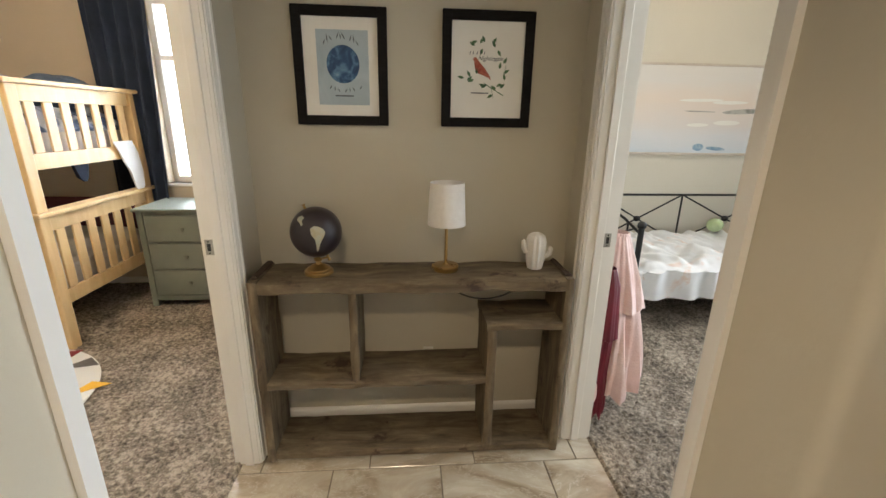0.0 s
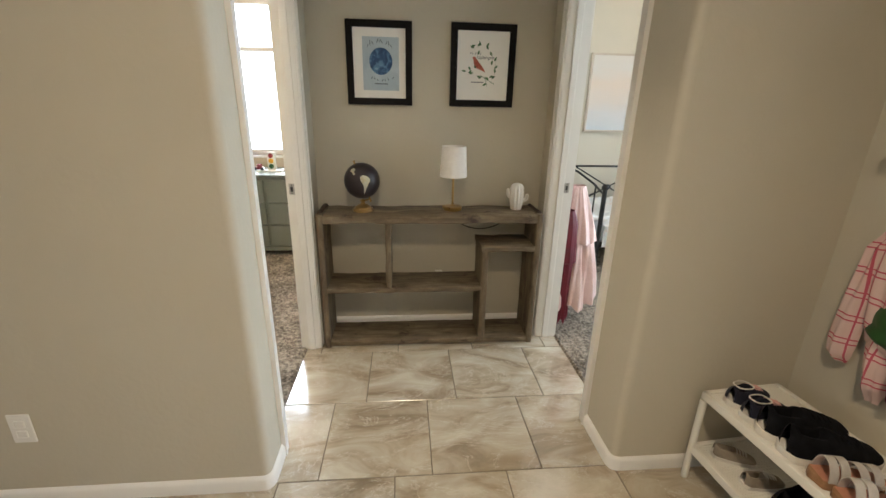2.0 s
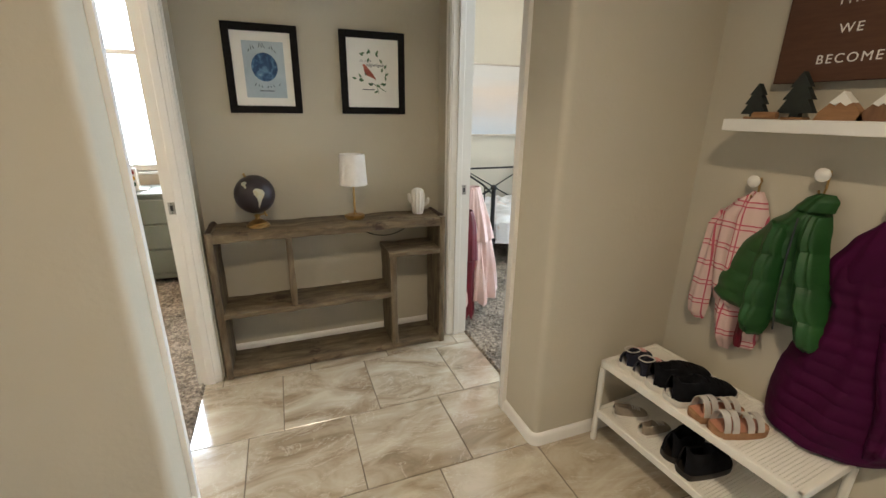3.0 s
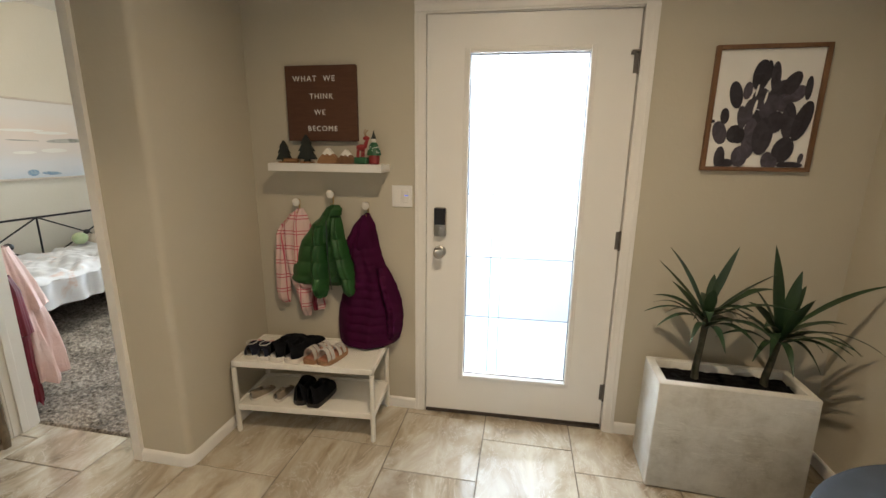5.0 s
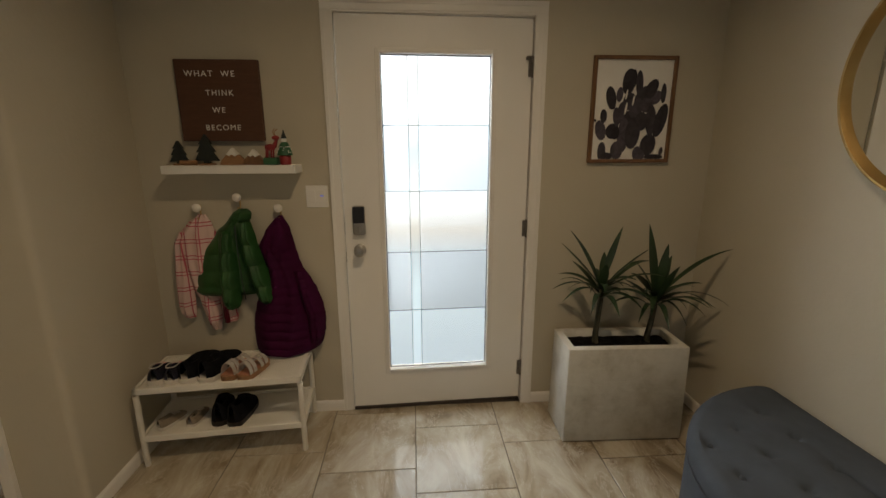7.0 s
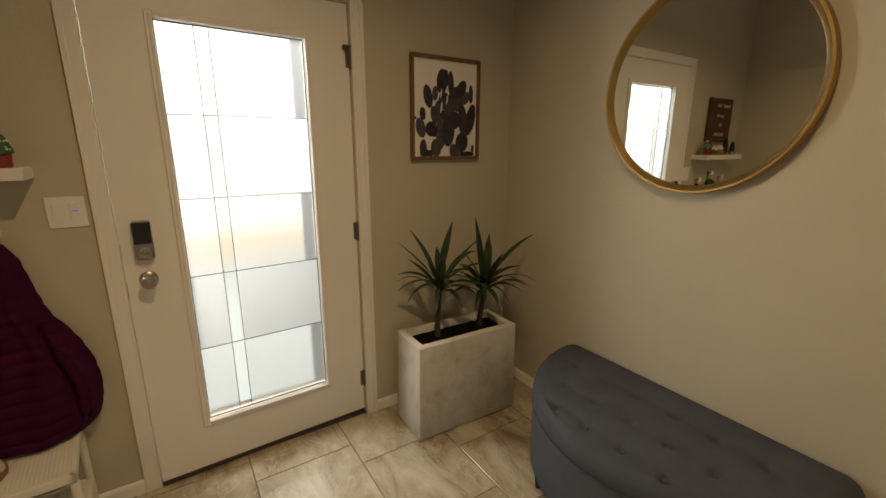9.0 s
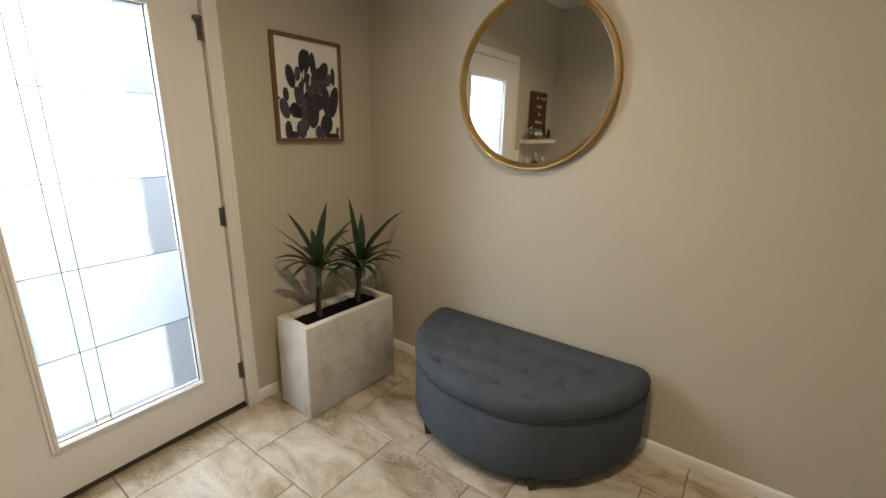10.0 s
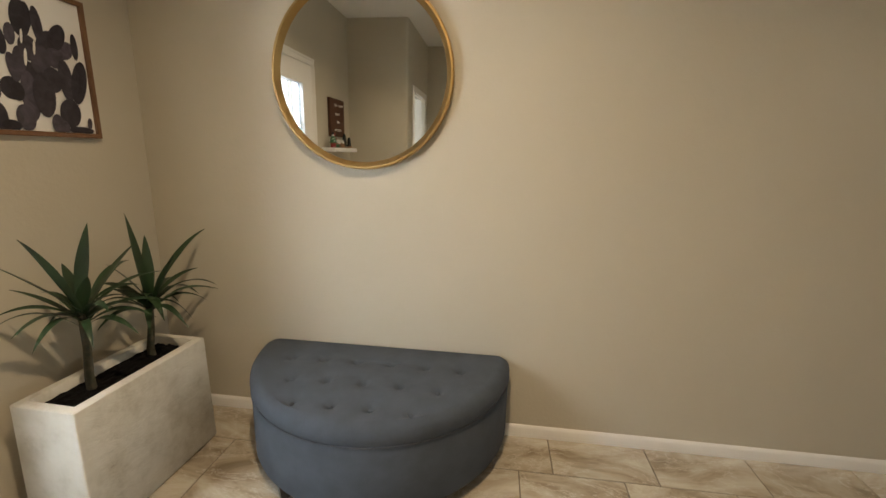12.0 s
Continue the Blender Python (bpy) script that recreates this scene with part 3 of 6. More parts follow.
carpet("floor_playroom", -3.0, -0.07, 1.16, 4.16, 3)
carpet("floor_bedroom", 1.455, 4.3, 1.16, 4.16, 8)
setting("floor_playroom_base", box((-4.45, 1.05, -0.12), (-0.071, 4.16, -0.006)), CARPET, "carpet underlay")
setting("floor_bedroom_base", box((1.456, 1.05, -0.12), (4.95, 4.16, -0.006)), CARPET, "carpet underlay")
ground = setting("ground", box((-150, -150, -0.45), (150, 150, -0.15)), noisy("dry_ground", (0.22, 0.19, 0.15), (0.3, 0.27, 0.22), 0.5, 0.95), "dry pale ground outside")

# ---- trim: baseboards, jambs and casings ----
BH, BT = 0.060, 0.013


def base_profile(bm, p, q, n):
    """A baseboard along the wall from p to q; n points away from the wall."""
    p, q, n = Vector((*p, 0)), Vector((*q, 0)), Vector((*n, 0))
    prof = [(0, 0), (BT, 0), (BT, BH * 0.72), (BT * 0.75, BH * 0.86), (BT * 0.45, BH * 0.94), (0.002, BH), (0, BH)]
    a = [bm.verts.new(p + n * d + Vector((0, 0, h))) for d, h in prof]
    b = [bm.verts.new(q + n * d + Vector((0, 0, h))) for d, h in prof]
    bm.faces.new(a)
    bm.faces.new(b[::-1])
    for i in range(len(prof)):
        j = (i + 1) % len(prof)
        bm.faces.new((a[i], b[i], b[j], a[j]))


def corner_base(bm, x, y, sx):
    """The baseboard's rounded piece at a bullnose corner."""
    prof = [(0, 0), (BT, 0), (BT, BH * 0.72), (BT * 0.75, BH * 0.86), (BT * 0.45, BH * 0.94), (0.002, BH), (0, BH)]
    r, n = 0.03, 6
    c = Vector((x + sx * r, y + r, 0))
    prev = None
    for i in range(n + 1):
        ang = radians(270 - sx * 90 * i / n)
        d = Vector((math.cos(ang), math.sin(ang), 0))
        ring = [bm.verts.new(c + d * (r + o) + Vector((0, 0, h))) for o, h in prof]
        if prev:
            for k in range(len(prof)):
                j = (k + 1) % len(prof)
                bm.faces.new((prev[k], ring[k], ring[j], prev[j]))
        prev = ring


CAS = 0.058
bm = bmesh.new()
base_profile(bm, (HR + 0.03, NY), (EX - BT, NY), (0, -1))
corner_base(bm, HR, NY, 1)
base_profile(bm, (HR, NY + 0.03), (HR, RD[0] - CAS), (-1, 0))
setting("baseboard_coats", bm, TRIM, "white baseboard with an eased top", True)
bm = bmesh.new()
base_profile(bm, (HL - 0.03, NY), (-4.45, NY), (0, -1))
corner_base(bm, HL, NY, -1)
base_profile(bm, (HL, NY + 0.03), (HL, LD[0] - CAS), (1, 0))
setting("baseboard_outlet", bm, TRIM, "white baseboard with an eased top", True)
bm = bmesh.new()
base_profile(bm, (EX, NY), (EX, 0.136), (-1, 0))
base_profile(bm, (EX, -0.949), (EX, SY), (-1, 0))
base_profile(bm, (EX - BT, SY), (-4.45, SY), (0, 1))
base_profile(bm, (HL, NICHE), (HR, NICHE), (0, -1))
base_profile(bm, (-4.45, BACK), (HL - 0.1, BACK), (0, -1))
base_profile(bm, (RR, BACK), (4.9, BACK), (0, -1))
base_profile(bm, (RR, NICHE), (RR, BACK), (1, 0))
setting("baseboard", bm, TRIM, "white baseboard with an eased top", True)


def casing_leg(bm, face, out, y0, y1, z0, z1, vertical=True):
    """Two-step flat casing on a wall whose face is at x = face; out is -1 or 1. y0 is the edge at the opening."""
    s = 1 if y1 > y0 else -1
    if vertical:
        for a, b, t in ((y0, y0 + s * 0.010, 0.010), (y0 + s * 0.010, y0 + s * 0.040, 0.014), (y0 + s * 0.040, y1, 0.018)):
            lo, hi = sorted((a, b))
            fx = sorted((face, face + out * t))
            add_box(bm, (fx[0], lo, z0), (fx[1], hi, z1))
    else:
        for a, b, t in ((z0, z0 + 0.010, 0.010), (z0 + 0.010, z0 + 0.040, 0.014), (z0 + 0.040, z1, 0.018)):
            fx = sorted((face, face + out * t))
            add_box(bm, (fx[0], min(y0, y1), a), (fx[1], max(y0, y1), b))


def doorway(name, xa, xb, d, hallface, out, roomface):
    """Jambs, stops and casings round an opening in a wall between x = xa and xb, clear from d[0] to d[1]."""
    frame_ = thing(name, "white painted doorway trim of an open bedroom doorway", "doorway")
    frame_["kind"] = "structure"
    z = 2.04
    bm = box((xa, d[0] - 0.018, 0), (xb, d[0], z + 0.018))
    add_box(bm, (xa, d[1], 0), (xb, d[1] + 0.018, z + 0.018))
    add_box(bm, (xa, d[0], z), (xb, d[1], z + 0.018))
    part("jamb", bm, TRIM, frame_)
    mid = (xa + xb) / 2 + out * 0.008
    bm = box((mid - 0.017, d[0], 0), (mid + 0.017, d[0] + 0.011, z - 0.011), 0.002, 1)
    add_box(bm, (mid - 0.017, d[1] - 0.011, 0), (mid + 0.017, d[1], z - 0.011), 0.002, 1)
    add_box(bm, (mid - 0.017, d[0], z - 0.011), (mid + 0.017, d[1], z), 0.002, 1)
    part("door_stop", bm, TRIM, frame_)
    for face, o in ((hallface, out), (roomface, -out)):
        bm = bmesh.new()
        casing_leg(bm, face, o, d[0] - 0.004, d[0] - CAS, 0, z + 0.004)
        casing_leg(bm, face, o, d[1] + 0.004, d[1] + CAS, 0, z + 0.004)
        casing_leg(bm, face, o, d[0] - CAS, d[1] + CAS, z + 0.004, z + CAS + 0.004, False)
        part("casing", bm, TRIM, frame_)
    sx = mid - out * 0.036
    bm = box((sx - 0.014, d[1] - 0.0015, 0.928), (sx + 0.014, d[1] + 0.001, 0.985), 0.0006, 1)
    part("strike_plate", bm, NICKEL, frame_, "satin nickel strike plate")
    bm = box((sx - 0.006, d[1] - 0.0022, 0.943), (sx + 0.006, d[1] - 0.001, 0.970))
    add_lathe(bm, [(0.003, -0.001), (0.003, 0.001)], seg=8, m=pose(sx, d[1] - 0.002, 0.935, 90, 0, 0))
    add_lathe(bm, [(0.003, -0.001), (0.003, 0.001)], seg=8, m=pose(sx, d[1] - 0.002, 0.978, 90, 0, 0))
    part("latch_hole", bm, DARKPL, frame_, "dark latch hole and screws")
    return frame_


doorway("door_frame_playroom", RL, HL, LD, HL, 1, RL)
doorway("door_frame_bedroom", HR, RR, RD, HR, -1, RR)

# ---- front door ----
SX = 2.078


def front_door():
    d = thing("door_1", "white front door barely ajar with a tall leaded glass lite", "door")
    d["kind"] = "structure"
    gy0, gy1, gz0, gz1 = -0.687, -0.130, 0.222, 1.914
    bm = box((SX, gy1, -0.022), (SX + 0.044, DY1, 2.088))
    add_box(bm, (SX, DY0, -0.022), (SX + 0.044, gy0, 2.088))
    add_box(bm, (SX, gy0, -0.022), (SX + 0.044, gy1, gz0))
    add_box(bm, (SX, gy0, gz1), (SX + 0.044, gy1, 2.088))
    part("slab", bm, DOORP, d)
    bm = bmesh.new()
    for w, t in ((0.026, 0.010), (0.014, 0.016)):
        for a, b in (((gy0 - w, gz0 - w), (gy0 - 0.0, gz1 + w)), ((gy1 + 0.0, gz0 - w), (gy1 + w, gz1 + w)), ((gy0, gz0 - w), (gy1, gz0)), ((gy0, gz1), (gy1, gz1 + w))):
            add_box(bm, (SX - t, a[0], a[1]), (SX + 0.001, b[0], b[1]), 0.003, 2)
    part("lite_frame", bm, DOORP, d, "raised white moulding round the glass")
    zs = [gz0, 0.569, 0.907, 1.240, 1.577, gz1]
    v1, v2 = -0.262, -0.314
    for k in range(5):
        for ya, yb, mat in ((v1, gy1, REED if k in (1, 3) else FROST), (v2, v1, GLASS), (gy0, v2, REED if k in (1, 3) else FROST)):
            p = part("pane", box((SX + 0.020, ya + 0.0015, zs[k] + 0.0015), (SX + 0.024, yb - 0.0015, zs[k + 1] - 0.0015)), mat, d, "clear bevelled strip" if mat is GLASS else "obscure glass pane")
            p.visible_shadow = False
    bm = bmesh.new()
    for zz in zs[1:-1]:
        add_box(bm, (SX + 0.017, gy0, zz - 0.0015), (SX + 0.020, gy1, zz + 0.0015))
    for yy in (v1, v2):
        add_box(bm, (SX + 0.0165, yy - 0.0014, gz0), (SX + 0.0195, yy + 0.0014, gz1))
    for a, b in (((gy0, gz0), (gy0 + 0.004, gz1)), ((gy1 - 0.004, gz0), (gy1, gz1)), ((gy0, gz0), (gy1, gz0 + 0.004)), ((gy0, gz1 - 0.004), (gy1, gz1))):
        add_box(bm, (SX + 0.016, a[0], a[1]), (SX + 0.019, b[0], b[1]))
    part("leading", bm, LEADLINE, d, "thin grey lead came")
    # keypad lock
    ky = 0.008
    part("lock_body", box((SX - 0.030, ky - 0.033, 1.016), (SX, ky + 0.033, 1.172), 0.012, 3), NICKEL, d, "satin nickel deadbolt housing", True)
    part("lock_keypad", box((SX - 0.034, ky - 0.030, 1.082), (SX - 0.029, ky + 0.030, 1.168), 0.002, 2), DARKPL, d, "black lock cover")
    bm = lathe([(0.017, 0), (0.016, 0.004), (0.012, 0.006)], m=pose(SX - 0.030, ky, 1.052, 0, -90, 0), seg=20)
    add_box(bm, (SX - 0.050, ky - 0.005, 1.035), (SX - 0.033, ky + 0.005, 1.069), 0.003, 2)
    part("thumb_turn", bm, NICKEL, d, "satin nickel thumb turn", True)
    part("knob", lathe([(0.033, 0), (0.033, 0.004), (0.028, 0.009), (0.012, 0.012), (0.011, 0.030), (0.020, 0.036), (0.028, 0.046), (0.029, 0.056), (0.024, 0.066), (0.012, 0.071), (0.004, 0.072)], m=pose(SX, 0.010, 0.932, 0, -90, 0), seg=28), NICKEL, d, "round satin nickel knob", True)
    bm = box((SX + 0.004, DY1 - 0.001, 1.02), (SX + 0.03, DY1 + 0.002, 1.08))
    add_box(bm, (SX + 0.004, DY1 - 0.001, 0.865), (SX + 0.03, DY1 + 0.002, 0.92))
    part("latch_plate", bm, GUN, d)
    for hz in (0.187, 1.030, 1.860):
        bm = box((SX - 0.006, DY0 - 0.016, hz - 0.045), (SX - 0.001, DY0 + 0.018, hz + 0.045), 0.001, 1)
        add_tube(bm, [(SX - 0.010, DY0 - 0.003, hz - 0.05), (SX - 0.010, DY0 - 0.003, hz + 0.05)], 0.0065, 10)
        part("hinge", bm, GUN, d, "dull nickel hinge", True)
    bm = box((SX - 0.020, DY0 - 0.030, 1.905), (SX - 0.008, DY0 + 0.030, 1.913), 0.001, 1)
    add_box(bm, (SX - 0.024, DY0 + 0.018, 1.893), (SX - 0.004, DY0 + 0.034, 1.909), 0.002, 1)
    part("hinge_pin_stop", bm, GUN, d, "small metal hinge pin stop")
    part("door_sweep", box((SX - 0.004, DY0, -0.030), (SX + 0.044, DY1, -0.008), 0.002, 1), RUBBER, d, "dark brown door sweep")
    return d


AJAR = Matrix.Translation((SX, DY0, 0)) @ pose(0, 0, 0, 0, 0, 2.0) @ Matrix.Translation((-SX, -DY0, 0))
front_door().matrix_basis = NEAR @ AJAR
fr = thing("door_frame_front", "white painted casing and jamb of the front door", "door frame")
fr["kind"] = "structure"
bm = box((WX, DY1 + 0.007, FZ), (WX + 0.16, DY1 + 0.02, 2.105))
add_box(bm, (WX, DY0 - 0.02, FZ), (WX + 0.16, DY0 - 0.006, 2.105))
add_box(bm, (WX, DY0 - 0.004, 2.092), (WX + 0.16, DY1 + 0.004, 2.105))
part("jamb", bm, TRIM, fr)
bm = bmesh.new()
casing_leg(bm, WX, -1, DY1 + 0.006, 0.146, FZ, 2.096)
casing_leg(bm, WX, -1, DY0 - 0.006, -0.960, FZ, 2.096)
casing_leg(bm, WX, -1, -0.960, 0.146, 2.096, 2.156, False)
part("casing", bm, TRIM, fr)
# stops added to cut the bright view through the gaps beside the slab
for y0_, y1_ in ((DY1 - 0.014, DY1 + 0.007), (DY0 - 0.006, DY0 + 0.012)):
    part("door_stop", box((SX + 0.047, y0_, FZ), (SX + 0.066, y1_, 2.092)), TRIM, fr)
# unseen strip, keeps outside light out of the latch side gap
part("weatherstrip", box((SX + 0.018, DY1 - 0.010, FZ), (SX + 0.047, DY1 + 0.007, 2.092), 0.003, 1), WHITEPL, fr, "white strip blocking light in the door gap")
fr.matrix_basis = NEAR
part("threshold", box((WX + 0.002, DY0 - 0.004, FZ - 0.01), (WX + 0.16, DY1 + 0.004, FZ + 0.007), 0.003, 1), RUBBER, fr, "dark metal threshold")

# glowing backdrops for the daylight beyond the door and the bedroom window
OUT = glowing_backdrop("bright_outdoors", 3.9, [(0.0, (0.38, 0.47, 0.54)), (0.16, (0.42, 0.52, 0.58)), (0.24, (0.38, 0.45, 0.50)), (0.30, (0.46, 0.45, 0.42)), (0.36, (0.70, 0.76, 0.80)), (0.48, (0.48, 0.57, 0.62)), (0.56, (0.80, 0.86, 0.90)), (0.75, (0.88, 0.94, 1.0))])
bd = setting("backdrop", box((2.76, -2.6, -0.148), (2.78, 1.7, 3.0)), OUT, "hazy bright street beyond the front door", cat="backdrop")
# flat emitting sheet; the outdoor shade is set by its dim blue-grey colour
SHADY = glowing_backdrop("glowing_shade_outdoors", 1.0, [(0.0, (0.36, 0.43, 0.52)), (1.0, (0.40, 0.45, 0.56))])
setting("backdrop_shade", box((2.72, -2.6, -0.148), (2.74, -0.80, 3.0)), SHADY, "glowing blue-grey sheet for the shaded area beyond the front door", cat="backdrop")
OUT2 = glowing_backdrop("bright_sky_outdoors", 20.0, [(0.0, (0.8, 0.86, 0.9)), (1.0, (0.85, 0.93, 1.0))])
setting("backdrop_window", box((-2.4, 5.2, 0.2), (0.7, 5.22, 3.2)), OUT2, "bright sky beyond the bedroom window", cat="backdrop")

# bedroom window
w = thing("window_1", "white vinyl window with a meeting rail, overexposed daylight beyond", "window")
w["kind"] = "structure"
bm = bmesh.new()
for a, b in (((WX0, WZ0), (WX0 + 0.045, WZ1)), ((WX1 - 0.045, WZ0), (WX1, WZ1)), ((WX0 + 0.045, WZ0), (WX1 - 0.045, WZ0 + 0.05)), ((WX0 + 0.045, WZ1 - 0.05), (WX1 - 0.045, WZ1))):
    add_box(bm, (a[0], BACK + 0.09, a[1]), (b[0], BACK + 0.15, b[1]), 0.004, 1)
part("window_frame", bm, TRIM, w)
part("meeting_rail", box((WX0 + 0.045, BACK + 0.09, 1.81), (WX1 - 0.045, BACK + 0.14, 1.85), 0.004, 1), TRIM, w)
part("window_sill", box((WX0 - 0.03, BACK - 0.02, WZ0 - 0.022), (WX1 + 0.03, BACK + 0.09, WZ0), 0.006, 2), TRIM, w)
for z0, z1 in ((WZ0 + 0.05, 1.81), (1.85, WZ1 - 0.05)):
    p = part("pane", box((WX0 + 0.045, BACK + 0.112, z0), (WX1 - 0.045, BACK + 0.116, z1)), GLASS, w)
    p.visible_shadow = False
part("blind_cord", tube([(-1.265, BACK + 0.05, WZ1), (-1.255, BACK + 0.05, 1.3)], 0.003, 6), WHITEPL, w, "white blind cord")

# ---- hall console ----
CY0, CY1, CX0, CX1, CT = 2.020, 2.262, 0.034, 1.288, 0.812


def rough_board(a, b, long_axis, seed, worn=0.004):
    """An old board between two corners with wavy, chipped edges."""
    bm = bmesh.new()
    la = long_axis
    n = 40
    oth = [i for i in range(3) if i != la]
    ring = []
    for i in range(n + 1):
        t = a[la] + (b[la] - a[la]) * i / n
        r = []
        lo, hi = (a[oth[0]], a[oth[1]]), (b[oth[0]], b[oth[1]])
        ch = 0.006
        for px, py, cx, cy in ((lo[0], lo[1], 1, 0), (hi[0], lo[1], -1, 0), (hi[0], lo[1], 0, 1), (hi[0], hi[1], 0, -1), (hi[0], hi[1], -1, 0), (lo[0], hi[1], 1, 0), (lo[0], hi[1], 0, -1), (lo[0], lo[1], 0, 1)):
            p = [0, 0, 0]
            k = 1 + 1.4 * max(0, noise.noise(Vector((t * 14, seed, px * 7 + py * 5))))
            w0 = worn * noise.noise(Vector((t * 9, seed + px * 3, py * 3)))
            w1 = worn * noise.noise(Vector((t * 11, seed + 5 + px * 3, py * 3)))
            p[la] = t
            p[oth[0]] = px + cx * ch * k + (w0 if px == lo[0] else -w0)
            p[oth[1]] = py + cy * ch * k * 0.7 + w1 * 0.5
            r.append(bm.verts.new(p))
        ring.append(r)
    for r, s in zip(ring, ring[1:]):
        for k in range(8):
            bm.faces.new((r[k], r[(k + 1) % 8], s[(k + 1) % 8], s[k]))
    bm.faces.new(ring[0])
    bm.faces.new(ring[-1])
    return bm


con = thing("console_shelf", "rustic weathered wood console shelf against the hall end wall", "shelf")
part("top_board", rough_board((CX0 + 0.034, CY0 + 0.004, CT - 0.048), (CX1 - 0.034, CY1, CT), 0, 1, 0.012), OLDWOOD, con, "thick top board with a chipped live edge", True)
part("side_board", rough_board((CX0, CY0, 0), (CX0 + 0.034, CY1, CT + 0.004), 2, 2), OLDWOOD_UP, con, "", True)
part("side_board", rough_board((CX1 - 0.034, CY0, 0), (CX1, CY1, CT + 0.004), 2, 3), OLDWOOD_UP, con, "", True)
part("bottom_board", rough_board((CX0 + 0.034, CY0 + 0.006, 0.004), (CX1 - 0.034, CY1, 0.040), 0, 4), OLDWOOD, con, "", True)
part("middle_shelf", rough_board((CX0 + 0.034, CY0 - 0.002, 0.352), (0.952, CY1, 0.384), 0, 5, 0.009), OLDWOOD, con, "", True)
part("divider", rough_board((0.402, CY0 + 0.004, 0.384), (0.434, CY1, CT - 0.048), 2, 6), OLDWOOD_UP, con, "", True)
part("divider", rough_board((0.952, CY0 + 0.002, 0.040), (0.990, CY1, 0.598), 2, 7), OLDWOOD_UP, con, "", True)
part("stepped_shelf", rough_board((0.945, CY0 - 0.002, 0.598), (CX1 - 0.034, CY1, 0.630), 0, 8, 0.009), OLDWOOD, con, "", True)

for x0 in (CX0 + 0.004, CX1 - 0.030):
    part("end_strip", rough_board((x0, CY0 + 0.035, CT + 0.002), (x0 + 0.026, CY1 - 0.01, CT + 0.016), 1, 12 + x0, 0.004), BARK, con, "dark bark-edged strip", True)

# globe
g = thing("desk_globe", "dark desk globe with cream land on a brass stand", "globe")
gc = Vector((0.278, 2.135, 0.982))
GR = 0.098
part("sphere", ellipsoid(gc, (GR, GR, GR), seg=48, rings=32), GLOBE, g, "dark plum globe", True)


def land_patch(pts, lat0, lon0, k):
    bm = bmesh.new()
    vs = []
    c = None
    n = 5
    cx, cy = sum(p[0] for p in pts) / len(pts), sum(p[1] for p in pts) / len(pts)

    def onball(px, py):
        lon, lat = radians(lon0 + px * k), radians(lat0 + py * k)
        d = Vector((math.cos(lat) * math.sin(lon), -math.cos(lat) * math.cos(lon), math.sin(lat)))
        return gc + d * (GR + 0.0016)
    rows = []
    for j in range(n + 1):
        s = max(j / n, 0.02)
        rows.append([bm.verts.new(onball(cx + (p[0] - cx) * s, cy + (p[1] - cy) * s)) for p in pts])
    for a, b in zip(rows, rows[1:]):
        for i in range(len(pts)):
            bm.faces.new((a[i], a[(i + 1) % len(pts)], b[(i + 1) % len(pts)], b[i]))
    bm.faces.new(rows[0])
    return bm


LAND = watercolour("cream_land", [(0.3, (0.42, 0.36, 0.20)), (0.5, (0.50, 0.48, 0.36)), (0.7, (0.36, 0.42, 0.36))], 40)
part("land", land_patch([(-14, 16), (-6, 21), (3, 20), (12, 15), (17, 8), (14, 0), (9, -8), (5, -16), (2, -28), (-1, -38), (-3, -30), (-3, -18), (-5, -6), (-12, 4)], 4, 14, 1.05), LAND, g, "cream land shape", True)
part("land", land_patch([(-14, 4), (-4, 8), (6, 4), (2, -3), (8, -9), (4, -12), (-4, -5), (-12, -3)], 40, -28, 1.2), LAND, g, "cream land shape", True)
bm = bmesh.new()
ax = Vector((-0.36, 0, 0.93)).normalized()
add_tube(bm, [gc + ax * (GR - 0.002), gc + ax * (GR + 0.010), gc + ax * (GR + 0.018)], [0.006, 0.004, 0.008], 10)
part("axis_pin", bm, BRASS, g, "brass axis pin", True)
bm = bmesh.new()
add_tube(bm, [gc - ax * (GR - 0.002), gc - ax * (GR + 0.016), gc - ax * (GR + 0.026)], [0.006, 0.004, 0.008], 10)
bm2 = bmesh.new()
th0 = math.atan2(ax.x, ax.z)
add_tube(bm2, [gc + Vector((math.sin(th0 - t), 0, math.cos(th0 - t))) * (GR + 0.012) for t in [2.62 + (math.pi - 2.62) * i / 10 for i in range(11)]], 0.0035, 8)
part("meridian_arm", bm2, BRASS, g, "brass half-ring arm", True)
part("axis_pin", bm, BRASS, g, "brass axis pin", True)
part("stand_foot", lathe([(0.056, 0), (0.058, 0.006), (0.055, 0.014), (0.046, 0.017), (0.045, 0.024), (0.036, 0.029), (0.026, 0.036), (0.014, 0.040), (0.010, 0.048), (0.016, 0.056), (0.009, 0.062), (0.006, 0.068)], (gc.x, gc.y, CT)), BRASS, g, "stepped polished brass foot", True)

# lamp
lx, ly = 0.787, 2.165
tl = thing("table_lamp", "small unlit brass table lamp with a white drum shade", "lamp")
part("foot", lathe([(0.052, 0), (0.054, 0.004), (0.054, 0.018), (0.050, 0.022), (0.014, 0.025), (0.010, 0.030), (0.004, 0.031)], (lx, ly, CT)), BRASS, tl, "round brass foot", True)
part("stem", tube([(lx, ly, CT + 0.028), (lx, ly, CT + 0.205)], 0.0065, 14), BRASS, tl, "", True)
part("cord_switch", box((lx - 0.058, ly - 0.01, CT + 0.008), (lx - 0.048, ly + 0.004, CT + 0.026), 0.003, 2), BRASS, tl)
bm = bmesh.new()
n = 48
